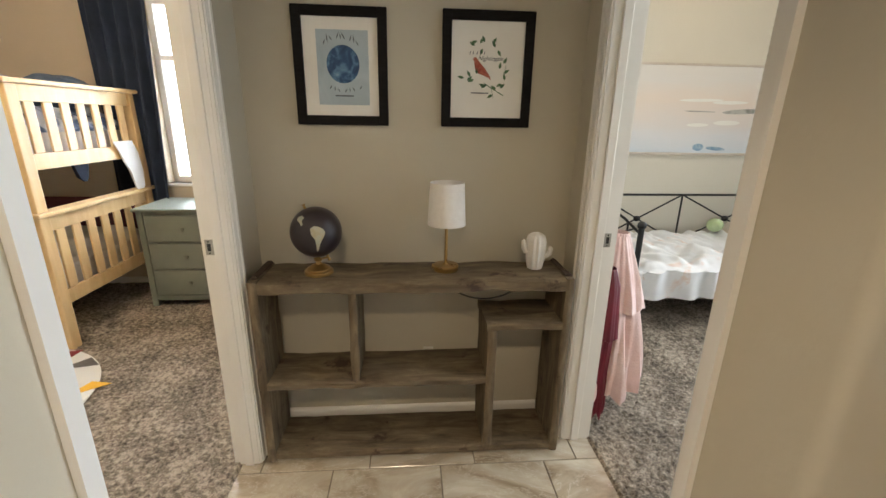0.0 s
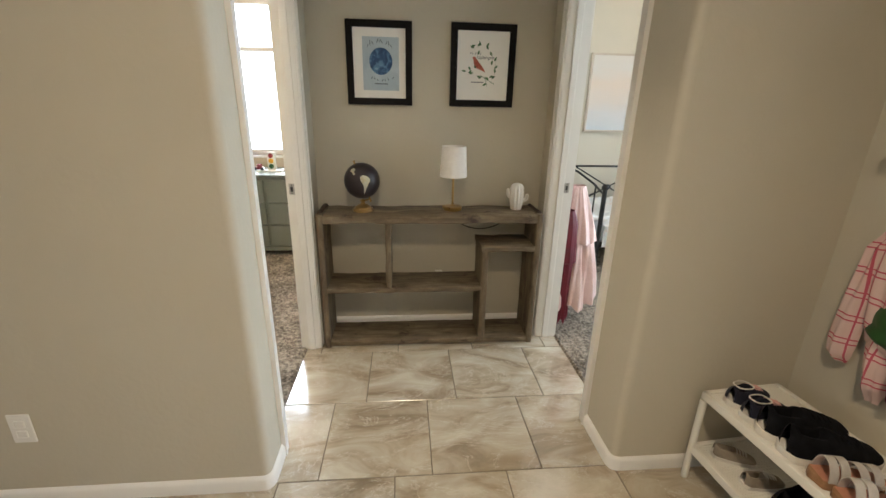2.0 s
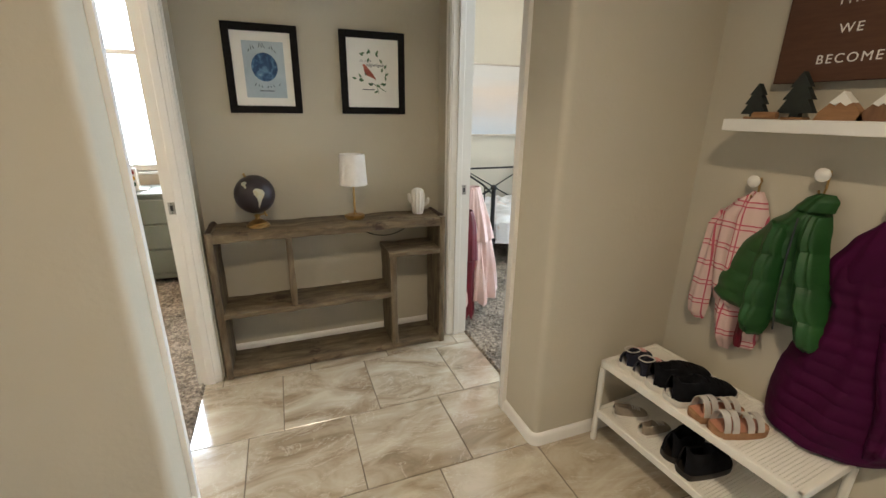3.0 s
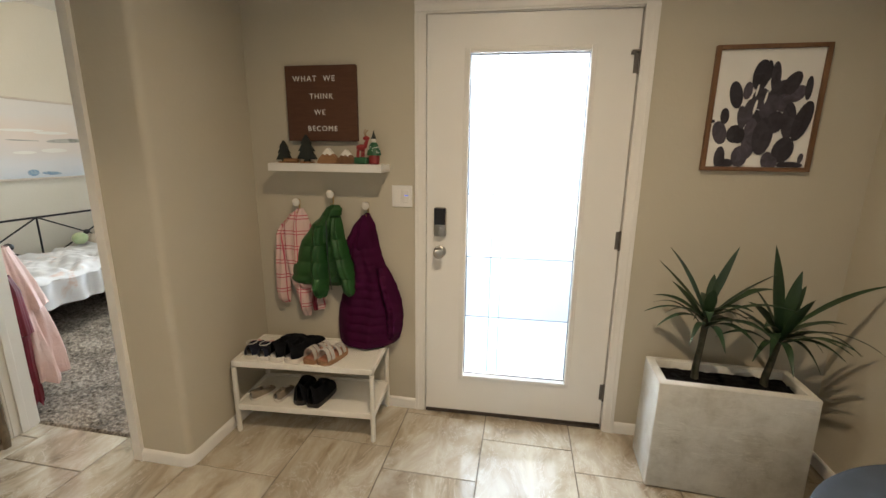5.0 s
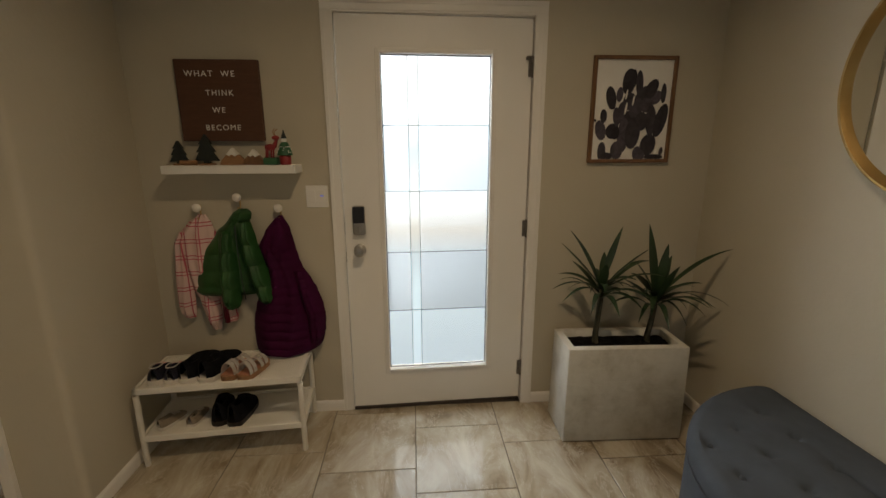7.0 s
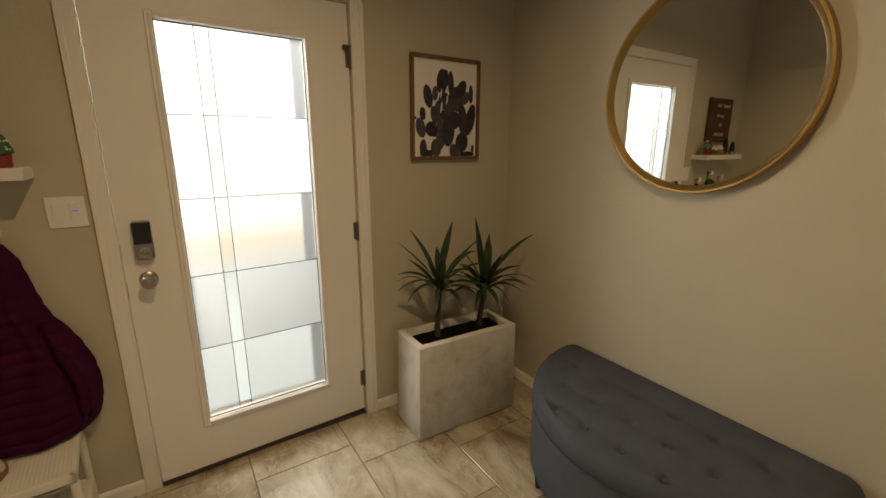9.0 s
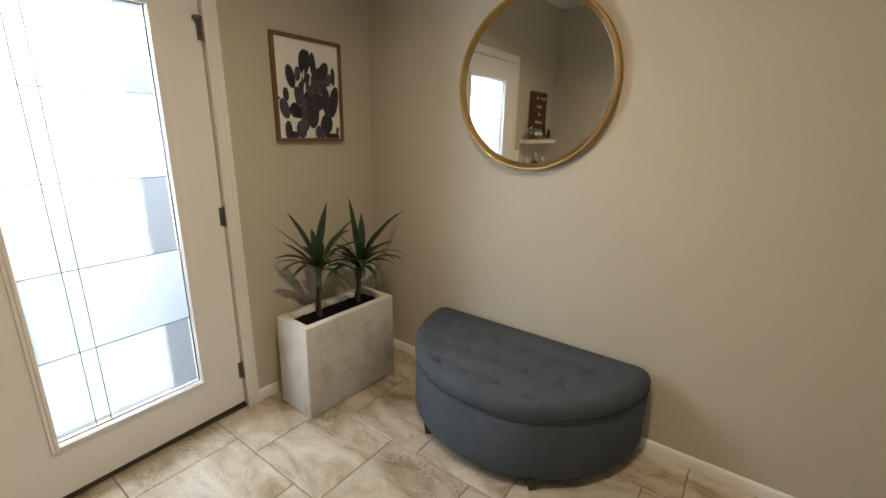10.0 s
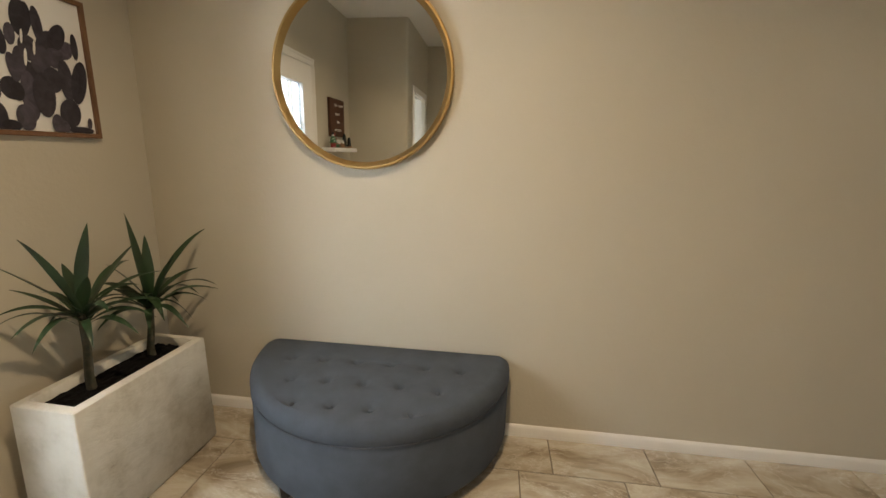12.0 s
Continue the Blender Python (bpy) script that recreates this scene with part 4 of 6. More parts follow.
for r0, r1 in ((0.077, 0.068), (0.0755, 0.0665)):
    a = [bm.verts.new((lx + r0 * math.cos(2 * math.pi * i / n), ly + r0 * math.sin(2 * math.pi * i / n), CT + 0.192)) for i in range(n)]
    b = [bm.verts.new((lx + r1 * math.cos(2 * math.pi * i / n), ly + r1 * math.sin(2 * math.pi * i / n), CT + 0.360)) for i in range(n)]
    for i in range(n):
        bm.faces.new((a[i], a[(i + 1) % n], b[(i + 1) % n], b[i]))
part("shade", bm, SHADE, tl, "white linen drum shade", True)
cord = thing("lamp_cord", "thin black lamp cord looped under the console top", "cord")
part("cord", tube([(0.815 + 0.235 * i / 16, 2.045, 0.766 - 0.036 * math.sin(math.pi * i / 16) ** 0.8) for i in range(17)], 0.0035, 6), CORD, cord, "", True)

cd_ = thing("paper_card", "small white card on the middle console shelf", "card")
part("card", box((0.700, 2.262, 0.3845), (0.745, 2.274, 0.392)), PAPER, cd_)

# cactus figurine
cf = thing("cactus_figurine", "small white ribbed ceramic cactus on the console", "figurine")


def ribbed(c, r, h, ribs=12):
    bm = bmesh.new()
    seg = ribs * 4
    rows = []
    for z, k in ((0, 0.72), (0.05, 0.8), (0.3, 0.95), (0.55, 1.0), (0.78, 1.0), (0.9, 0.85), (0.97, 0.55), (1.0, 0.2)):
        rows.append([bm.verts.new((c[0] + r * k * (1 + 0.06 * math.cos(ribs * 2 * math.pi * i / seg)) * math.cos(2 * math.pi * i / seg), c[1] + r * k * (1 + 0.06 * math.cos(ribs * 2 * math.pi * i / seg)) * math.sin(2 * math.pi * i / seg), c[2] + h * z)) for i in range(seg)])
    for a, b in zip(rows, rows[1:]):
        for i in range(seg):
            bm.faces.new((a[i], a[(i + 1) % seg], b[(i + 1) % seg], b[i]))
    bm.faces.new(rows[0][::-1])
    bm.faces.new(rows[-1])
    return bm


fx, fy = 1.165, 2.175
part("body", ribbed((fx, fy, CT), 0.040, 0.155), CERAMIC, cf, "", True)
part("arm", tube([(fx - 0.025, fy, CT + 0.07), (fx - 0.045, fy, CT + 0.075), (fx - 0.052, fy, CT + 0.09), (fx - 0.054, fy, CT + 0.118), (fx - 0.054, fy, CT + 0.124)], [0.010, 0.010, 0.010, 0.009, 0.004], 12), CERAMIC, cf, "", True)
part("arm", tube([(fx + 0.025, fy, CT + 0.050), (fx + 0.048, fy, CT + 0.052), (fx + 0.060, fy, CT + 0.062), (fx + 0.064, fy, CT + 0.085), (fx + 0.064, fy, CT + 0.092)], [0.011, 0.011, 0.011, 0.010, 0.004], 12), CERAMIC, cf, "", True)


def split_parts(name, src, mat, parent, label="", m=None):
    """Each loose piece of a mesh as a part of its own."""
    left = set(src.verts)
    for start in list(src.verts):
        if start not in left:
            continue
        left.remove(start)
        island, todo = {start}, [start]
        while todo:
            v = todo.pop()
            for e in v.link_edges:
                w = e.other_vert(v)
                if w in left:
                    left.remove(w)
                    island.add(w)
                    todo.append(w)
        bm, twin = bmesh.new(), {}
        for v in src.verts:
            if v in island:
                twin[v] = bm.verts.new(v.co)
        for f in src.faces:
            if f.verts[0] in island:
                bm.faces.new([twin[v] for v in f.verts])
        ob = part(name, bm, mat, parent, label)
        if m is not None:
            ob.matrix_basis = m
    src.free()


# ---- pictures ----
def framed(name, label, x0, x1, z0, z1, fw, fd, mat, wall, axis, sign):
    """A framed picture on a wall. axis 1: on a wall y = wall; axis 0: on x = wall; sign: which way it faces."""
    ob = thing(name, label, "picture")

    def b3(u0, u1, w0, w1, d0, d1, bev=0.0):
        ds = sorted((wall + sign * d0, wall + sign * d1))
        return ((u0, ds[0], w0), (u1, ds[1], w1)) if axis == 1 else ((ds[0], u0, w0), (ds[1], u1, w1))
    bm = bmesh.new()
    for u0, u1, w0, w1 in ((x0, x0 + fw, z0, z1), (x1 - fw, x1, z0, z1), (x0 + fw, x1 - fw, z0, z0 + fw), (x0 + fw, x1 - fw, z1 - fw, z1)):
        a, b = b3(u0, u1, w0, w1, 0.001, fd)
        add_box(bm, a, b, 0.0015, 1)
    part("frame", bm, mat, ob)
    a, b = b3(x0 + fw, x1 - fw, z0 + fw, z1 - fw, 0.001, fd * 0.45)
    part("mat_board", box(a, b), PAPER, ob, "off-white paper")
    return ob, wall + sign * fd * 0.45


def flat(bm, pts, y, sign, axis=1, th=0.0008):
    """A thin flat shape on a picture's paper."""
    lo, hi = sorted((y, y + sign * th))
    add_prism(bm, pts, lo, hi, axis)


def ell(cx, cz, rx, rz, rot=0, n=18):
    c, s = math.cos(radians(rot)), math.sin(radians(rot))
    return [(cx + rx * math.cos(t) * c - rz * math.sin(t) * s, cz + rx * math.cos(t) * s + rz * math.sin(t) * c) for t in [2 * math.pi * i / n for i in range(n)]]


def leafshape(cx, cz, l, w, rot):
    c, s = math.cos(radians(rot)), math.sin(radians(rot))
    ps = [(0, 0), (0.3, 0.5), (0.6, 0.45), (1, 0), (0.6, -0.45), (0.3, -0.5)]
    return [(cx + u * l * c - v * w * s, cz + u * l * s + v * w * c) for u, v in ps]


pa, ya = framed("framed_print", "black framed print of a blue planet, above the console", 0.206, 0.558, 1.379, 1.802, 0.036, 0.018, BLACK, NICHE, 1, -1)
bm = bmesh.new()
flat(bm, [(0.292, 1.455), (0.486, 1.455), (0.486, 1.722), (0.292, 1.722)], ya, -1)
part("wash", bm, PALEBLUE, pa, "pale blue wash")
bm = bmesh.new()
flat(bm, ell(0.389, 1.602, 0.062, 0.068, 0, 40), ya - 0.0008, -1)
part("planet", bm, MOON, pa, "deep blue watercolour disc")
bm = bmesh.new()
for i, (cx, cz) in enumerate([(0.318 + 0.0165 * k, 1.668 + 0.022 * math.sin(math.pi * k / 8)) for k in range(9)]):
    flat(bm, leafshape(cx, cz, 0.022 + 0.010 * (i % 2), 0.004, 70 + 25 * (i % 3)), ya - 0.0008, -1)
for i, (cx, cz) in enumerate([(0.335 + 0.019 * k, 1.512 - 0.012 * math.sin(math.pi * k / 6)) for k in range(7)]):
    flat(bm, leafshape(cx, cz, 0.018, 0.004, 60 + 30 * (i % 3)), ya - 0.0008, -1)
flat(bm, [(0.355, 1.486), (0.425, 1.486), (0.425, 1.491), (0.355, 1.491)], ya - 0.0008, -1)
split_parts("pen_stroke", bm, INK, pa, "thin grey brush stroke")

pb, yb = framed("framed_print", "black framed print of a red bird among sprigs", 0.768, 1.126, 1.380, 1.805, 0.036, 0.018, BLACK, NICHE, 1, -1)
bm = bmesh.new()
random.seed(5)
for cx, cz, r in ((0.880, 1.690, 20), (0.895, 1.682, 150), (0.915, 1.690, 60), (0.932, 1.694, 110), (0.925, 1.672, 250), (0.965, 1.690, 60), (0.975, 1.678, 120), (0.985, 1.668, 300), (0.855, 1.565, 170), (0.868, 1.555, 40), (0.880, 1.570, 120), (0.895, 1.560, 200), (0.995, 1.600, 80), (1.010, 1.620, 60), (1.012, 1.585, 30), (1.018, 1.560, 100), (1.008, 1.545, 200), (1.000, 1.530, 40), (0.985, 1.525, 150), (0.972, 1.505, 210), (0.940, 1.535, 160), (0.925, 1.530, 30), (0.905, 1.580, 90)):
    flat(bm, leafshape(cx, cz, 0.026, 0.011, r), yb, -1)
for p, q in (((0.935, 1.545), (1.015, 1.500)), ((0.965, 1.528), (0.975, 1.490)), ((1.02, 1.63), (1.015, 1.55))):
    flat(bm, [(p[0], p[1]), (q[0], q[1]), (q[0] + 0.001, q[1] + 0.003), (p[0] + 0.001, p[1] + 0.003)], yb, -1)
split_parts("sprig_leaf", bm, LEAFINK, pb, "green painted leaf")
bm = bmesh.new()
flat(bm, [(0.888, 1.632), (0.893, 1.640), (0.902, 1.640), (0.910, 1.630), (0.926, 1.612), (0.940, 1.598), (0.958, 1.572), (0.962, 1.560), (0.950, 1.568), (0.930, 1.576), (0.912, 1.582), (0.900, 1.596), (0.895, 1.614), (0.894, 1.628)], yb, -1)
part("bird", bm, BIRDINK, pb, "red-brown bird")
bm = bmesh.new()
for k in range(5):
    flat(bm, leafshape(0.875 + 0.014 * k, 1.650, 0.014, 0.003, 70 + 20 * (k % 2)), yb, -1)
flat(bm, [(0.885, 1.508), (0.955, 1.508), (0.955, 1.512), (0.885, 1.512)], yb, -1)
split_parts("pen_stroke", bm, INK, pb, "thin grey brush stroke")
cu_ = bpy.data.curves.new("word", "FONT")
cu_.body, cu_.size, cu_.extrude, cu_.shear = "Nightingale", 0.022, 0.0004, 0.35
tmp_ = new("tmp", cu_)
me_ = bpy.data.meshes.new_from_object(tmp_.evaluated_get(bpy.context.evaluated_depsgraph_get()))
bpy.data.objects.remove(tmp_)
me_.materials.clear()
me_.materials.append(INK)
wd_ = new("caption", me_)
wd_.parent, wd_.matrix_basis = pb, pose(0.908, yb - 0.0005, 1.630, 90, 0, 0)
tagged(wd_, "small grey slanted caption")

pc, xc = framed("framed_print", "brown wood framed print of a dark prickly pear cactus", -1.648, -1.207, 1.384, 1.916, 0.018, 0.024, WALNUT, WX, 0, -1)
bm = bmesh.new()
k = 0.0028
# pads: place across and up the sheet, half sizes, lean
UPPER_PADS = [(0.43, 0.40, 0.08, 0.10, 0), (0.41, 0.25, 0.078, 0.18, 0), (0.26, 0.29, 0.09, 0.08, 5), (0.10, 0.30, 0.072, 0.105, -15), (0.13, 0.445, 0.045, 0.07, -3), (0.02, 0.40, 0.02, 0.015, 0),
        (0.49, 0.82, 0.042, 0.09, 0), (0.43, 0.787, 0.085, 0.13, 5), (0.57, 0.77, 0.048, 0.13, -3), (0.62, 0.66, 0.07, 0.10, 35), (0.80, 0.63, 0.07, 0.08, 40), (0.90, 0.675, 0.036, 0.10, 0), (0.73, 0.71, 0.075, 0.115, 28),
        (0.32, 0.66, 0.045, 0.075, 5), (0.21, 0.625, 0.066, 0.118, -12), (0.46, 0.59, 0.09, 0.09, 0), (0.68, 0.555, 0.09, 0.075, 30), (0.30, 0.435, 0.048, 0.10, -8), (0.55, 0.52, 0.09, 0.11, 15), (0.36, 0.49, 0.055, 0.10, 5)]
LOWER_PADS = [(0.76, 0.40, 0.072, 0.16, -3), (0.89, 0.40, 0.080, 0.175, 14), (0.63, 0.39, 0.09, 0.095, 5), (0.53, 0.27, 0.10, 0.165, 3), (0.30, 0.27, 0.055, 0.065, 4), (0.75, 0.15, 0.105, 0.115, 12), (0.33, 0.09, 0.082, 0.095, -3), (0.13, 0.08, 0.055, 0.10, 0),
        (0.20, 0.03, 0.08, 0.04, 0), (0.61, 0.06, 0.06, 0.075, 0), (0.66, 0.04, 0.06, 0.055, 0), (0.84, 0.02, 0.13, 0.03, 0), (0.935, 0.08, 0.026, 0.045, 8)]
PY_, PZ_, PW_, PH_ = -1.226, 1.403, 0.404, 0.494
for i, (u, v, ru, rv, rot) in enumerate(UPPER_PADS + LOWER_PADS):
    y = PY_ - u * PW_
    z = PZ_ + v * PH_
    bm = bmesh.new()
    flat(bm, [(min(max(p[0], PY_ - PW_ + 0.002), PY_ - 0.001), max(p[1], PZ_)) for p in ell(y, z, ru * PW_, rv * PH_, rot, 22)], xc - 0.0002 * (i + 1), -1, 0, 0.0003)
    part("cactus_pad", bm, PAD, pc, "charcoal cactus pad")
for u, v, r in ((0.405, 0.66, 0.010), (0.41, 0.52, 0.012), (0.50, 0.60, 0.010)):
    bm = bmesh.new()
    flat(bm, ell(PY_ - u * PW_, PZ_ + v * PH_, r * 0.45, r * 2.6, 8, 10), xc - 0.0075, -1, 0)
    part("highlight", bm, PAPER, pc, "pale gap between the pads")

# ---- coat wall ----
sg = thing("letter_board", "dark brown letter board with white words above the shelf", "sign")
part("board", box((WX - 0.030, 0.450, 1.500), (WX - 0.003, 0.838, 1.876), 0.002, 1), FELT, sg)


def words(text, y, z, size, parent):
    cu = bpy.data.curves.new("words", "FONT")
    cu.body, cu.size, cu.extrude, cu.offset, cu.space_character = text, size * 0.82, 0.001, 0.0, 1.26
    cu.align_x = "CENTER"
    tmp = new("tmp", cu)
    dg = bpy.context.evaluated_depsgraph_get()
    me = bpy.data.meshes.new_from_object(tmp.evaluated_get(dg))
    bpy.data.objects.remove(tmp)
    src = bmesh.new()
    src.from_mesh(me)
    split_parts("letter", src, LETTER, parent, "white letter", pose(WX - 0.0305, y, z, 90, 0, -90))


words("WHAT  WE", 0.678, 1.799, 0.047, sg)
words("THINK", 0.640, 1.713, 0.045, sg)
words("WE", 0.652, 1.634, 0.045, sg)
words("BECOME", 0.640, 1.552, 0.045, sg)

SF, SB, SZ = 1.918, WX, 1.386
sh = thing("floating_shelf", "thin white floating shelf holding small holiday decorations", "shelf")
part("board", box((SF, 0.285, SZ - 0.040), (SB, 0.905, SZ), 0.002, 1), WHITEPL, sh)


def tree_deco(y, x, h, w, mat, label, lean=0.0):
    t = thing("tree_ornament", label, "ornament")
    pts = [(-0.12, 0), (-0.12, 0.14), (-0.5, 0.14), (-0.28, 0.42), (-0.40, 0.42), (-0.18, 0.68), (-0.27, 0.68), (0, 1.0), (0.27, 0.68), (0.18, 0.68), (0.40, 0.42), (0.28, 0.42), (0.5, 0.14), (0.12, 0.14), (0.12, 0)]
    part("cutout", prism([(y + u * w, SZ + v * h) for u, v in pts], x - 0.011, x + 0.011, 0), mat, t)
    part("stand", box((x - 0.02, y - w * 0.3, SZ), (x + 0.02, y + w * 0.3, SZ + 0.008), 0.002, 1), WOODB, t)


tree_deco(0.845, 1.985, 0.115, 0.085, DARKTREE, "small dark green wooden tree on the white shelf")
tree_deco(0.718, 1.99, 0.145, 0.11, DARKTREE, "larger dark wooden tree on the white shelf")
lg = thing("log_ornament", "small dark wooden log on the white shelf", "ornament")
part("log", tube([(1.96, 0.83, SZ + 0.012), (1.96, 0.755, SZ + 0.012)], 0.012, 12), WOODB, lg, "", True)


def mountain(y, x, w, h, mat):
    t = thing("mountain_ornament", "small wooden mountain with a white painted peak", "ornament")
    part("mountain", prism([(y - w / 2, SZ), (y + w / 2, SZ), (y + w * 0.42, SZ + h * 0.3), (y, SZ + h), (y - w * 0.42, SZ + h * 0.3)], x - 0.014, x + 0.014, 0), mat, t)
    part("snow", prism([(y, SZ + h + 0.002), (y + w * 0.23, SZ + h * 0.64), (y + w * 0.1, SZ + h * 0.54), (y + w * 0.02, SZ + h * 0.66), (y - w * 0.1, SZ + h * 0.52), (y - w * 0.22, SZ + h * 0.64)], x - 0.017, x + 0.015, 0), LETTER, t, "white painted snow")


mountain(0.585, 1.97, 0.125, 0.078, WOODB)
mountain(0.487, 1.97, 0.11, 0.072, WALNUT)
dd = thing("deer_ornament", "small red reindeer with twig antlers on a green base", "ornament")
bm = ellipsoid((1.97, 0.408, SZ + 0.083), (0.012, 0.026, 0.016), wob=0.1)
add_tube(bm, [(1.97, 0.388, SZ + 0.085), (1.965, 0.372, SZ + 0.122)], [0.011, 0.008], 8)
add_ellipsoid(bm, (1.962, 0.376, SZ + 0.128), (0.010, 0.018, 0.011))
for yy in (0.392, 0.402, 0.420, 0.427):
    add_tube(bm, [(1.97, yy, SZ + 0.078), (1.97, yy + 0.004, SZ + 0.03)], 0.0042, 6)
part("body", bm, REDP, dd, "", True)
bm = bmesh.new()
for s in (-1, 1):
    add_tube(bm, [(1.965, 0.378, SZ + 0.135), (1.965 + 0.012 * s, 0.385, SZ + 0.155), (1.965 + 0.018 * s, 0.372, SZ + 0.170)], 0.0022, 5)
part("antlers", bm, WOODB, dd)
part("base", box((1.94, 0.372, SZ), (2.0, 0.438, SZ + 0.035), 0.006, 2), STAIN_GREEN, dd, "green base")
gn = thing("gnome_ornament", "small gnome figure in red and green on the shelf", "ornament")
part("pot", lathe([(0.022, 0), (0.026, 0.004), (0.028, 0.042), (0.022, 0.05)], (1.965, 0.338, SZ), 20), REDP, gn, "red lower part", True)
part("cape", lathe([(0.036, 0.045), (0.035, 0.055), (0.026, 0.085), (0.016, 0.105), (0.010, 0.108)], (1.965, 0.338, SZ), 20), STAIN_GREEN, gn, "green cape", True)
bm = bmesh.new()
random.seed(3)
for i in range(26):
    a, z = random.uniform(0, 6.28), random.uniform(0.056, 0.088)
    r = 0.035 - (z - 0.055) * 0.30
    add_ellipsoid(bm, (1.965 + r * math.cos(a), 0.338 + r * math.sin(a), SZ + z), (0.003, 0.003, 0.003), seg=6, rings=4)
part("dots", bm, LETTER, gn, "white dots")
part("head", ellipsoid((1.965, 0.338, SZ + 0.117), (0.012, 0.012, 0.013)), LETTER, gn, "", True)
part("cap", lathe([(0.014, 0), (0.010, 0.012), (0.004, 0.028), (0.002, 0.04)], (1.965, 0.338, SZ + 0.125), 14), DARKTREE, gn, "dark pointed cap", True)


def hook(y, z):
    h = thing("wall_hook", "brass wall hook with a white round knob", "hook", "coat hooks", (WX, y, z))
    part("knob", lathe([(0.006, 0), (0.012, 0.006), (0.021, 0.010), (0.022, 0.016), (0.016, 0.022), (0.005, 0.024)], m=pose(-0.028, 0, 0, 0, -90, 0), seg=20), CERAMIC, h, "white round knob", True)
    bm = tube([(0, 0, 0), (-0.030, 0, 0)], 0.005, 8)
    add_tube(bm, [(-0.004, 0, 0.012), (-0.005, 0, -0.045), (-0.012, 0, -0.066), (-0.030, 0, -0.068), (-0.040, 0, -0.050)], 0.0035, 8)
    part("bracket", bm, BRASS, h, "thin brass hook", True)
    return h


h1 = hook(0.815, 1.172)
copy_thing(h1, pose(WX, 0.612, 1.223))
copy_thing(h1, pose(WX, 0.412, 1.167))

sw = thing("light_switch", "white double light switch plate beside the front door", "switch")
part("plate", box((WX - 0.006, 0.163, 1.163), (WX, 0.276, 1.277), 0.003, 2), WHITEPL, sw)
part("rocker", box((WX - 0.010, 0.228, 1.187), (WX - 0.005, 0.258, 1.253), 0.001, 1), WHITEPL, sw)
part("rocker", box((WX - 0.010, 0.181, 1.187), (WX - 0.005, 0.211, 1.253), 0.001, 1), WHITEPL, sw)
BLUELED = material("blue_led", (0.02, 0.05, 0.3), 0.4)
bsdf(BLUELED).inputs["Emission Color"].default_value = (0.05, 0.15, 1.0, 1)
bsdf(BLUELED).inputs["Emission Strength"].default_value = 1.5
part("status_light", box((WX - 0.0112, 0.186, 1.222), (WX - 0.0095, 0.204, 1.226)), BLUELED, sw, "small blue status light")
for wy, wx in ((NY, -0.785),):
    ou = thing("outlet", "white duplex outlet plate low on the wall", "outlet")
    part("plate", box((wx - 0.036, wy - 0.006, 0.268), (wx + 0.036, wy, 0.383), 0.003, 2), WHITEPL, ou)
    for zc in (0.305, 0.346):
        part("socket", box((wx - 0.017, wy - 0.009, zc - 0.014), (wx + 0.017, wy - 0.005, zc + 0.014), 0.004, 2), WHITEPL, ou)

# coats
ct = thing("plaid_shirt", "pink flannel shirt with red plaid lines, on a wall hook", "shirt")
part("shirt_body", hung_cloth([(1.135, 0.79, 0.83, 0.02), (1.09, 0.765, 0.885, 0.045), (1.04, 0.75, 0.93, 0.055), (0.9, 0.74, 0.93, 0.06), (0.76, 0.70, 0.905, 0.065), (0.70, 0.70, 0.89, 0.05), (0.68, 0.71, 0.88, 0.03)], WX - 0.006, 0.014, seed=2), PLAID, ct, "", True)
part("sleeve", hung_cloth([(1.05, 0.87, 0.925, 0.03), (0.99, 0.88, 0.955, 0.045), (0.80, 0.888, 0.975, 0.045), (0.66, 0.890, 0.978, 0.045), (0.61, 0.893, 0.970, 0.04), (0.58, 0.90, 0.95, 0.015)], WX - 0.022, 0.010, seed=4, nu=16), PLAID, ct, "", True)
part("sleeve", hung_cloth([(0.74, 0.77, 0.88, 0.03), (0.65, 0.765, 0.86, 0.045), (0.56, 0.765, 0.84, 0.04), (0.505, 0.775, 0.825, 0.012)], WX - 0.018, 0.010, seed=7, nu=16), PLAID, ct, "", True)
part("shirt_tail", hung_cloth([(0.72, 0.665, 0.765, 0.03), (0.62, 0.670, 0.755, 0.04), (0.56, 0.68, 0.745, 0.03), (0.55, 0.69, 0.74, 0.01)], WX - 0.03, 0.012, seed=17, nu=16), PLAID, ct, "", True)
part("lining", hung_cloth([(0.70, 0.70, 0.735, 0.02), (0.6, 0.702, 0.738, 0.02), (0.558, 0.708, 0.735, 0.01)], WX - 0.062, 0.006, seed=9, nu=12), RED, ct, "red satin lining", True)

gj = thing("green_jacket", "quilted green puffer jacket on the middle wall hook", "jacket")
part("jacket_body", hung_cloth([(1.150, 0.59, 0.63, 0.03), (1.09, 0.57, 0.69, 0.06), (1.04, 0.56, 0.745, 0.075), (0.926, 0.545, 0.835, 0.085), (0.79, 0.545, 0.885, 0.09), (0.735, 0.545, 0.898, 0.085), (0.708, 0.55, 0.888, 0.05)], WX - 0.008, 0.014, 0.012, 0.085, 3), GREEN, gj, "", True)
part("front_panel", hung_cloth([(1.06, 0.635, 0.70, 0.03), (0.92, 0.628, 0.720, 0.045), (0.80, 0.628, 0.730, 0.05), (0.70, 0.632, 0.725, 0.05), (0.66, 0.640, 0.718, 0.04), (0.645, 0.655, 0.70, 0.02)], WX - 0.075, 0.012, 0.016, 0.095, 5, nu=20), GREEN, gj, "", True)
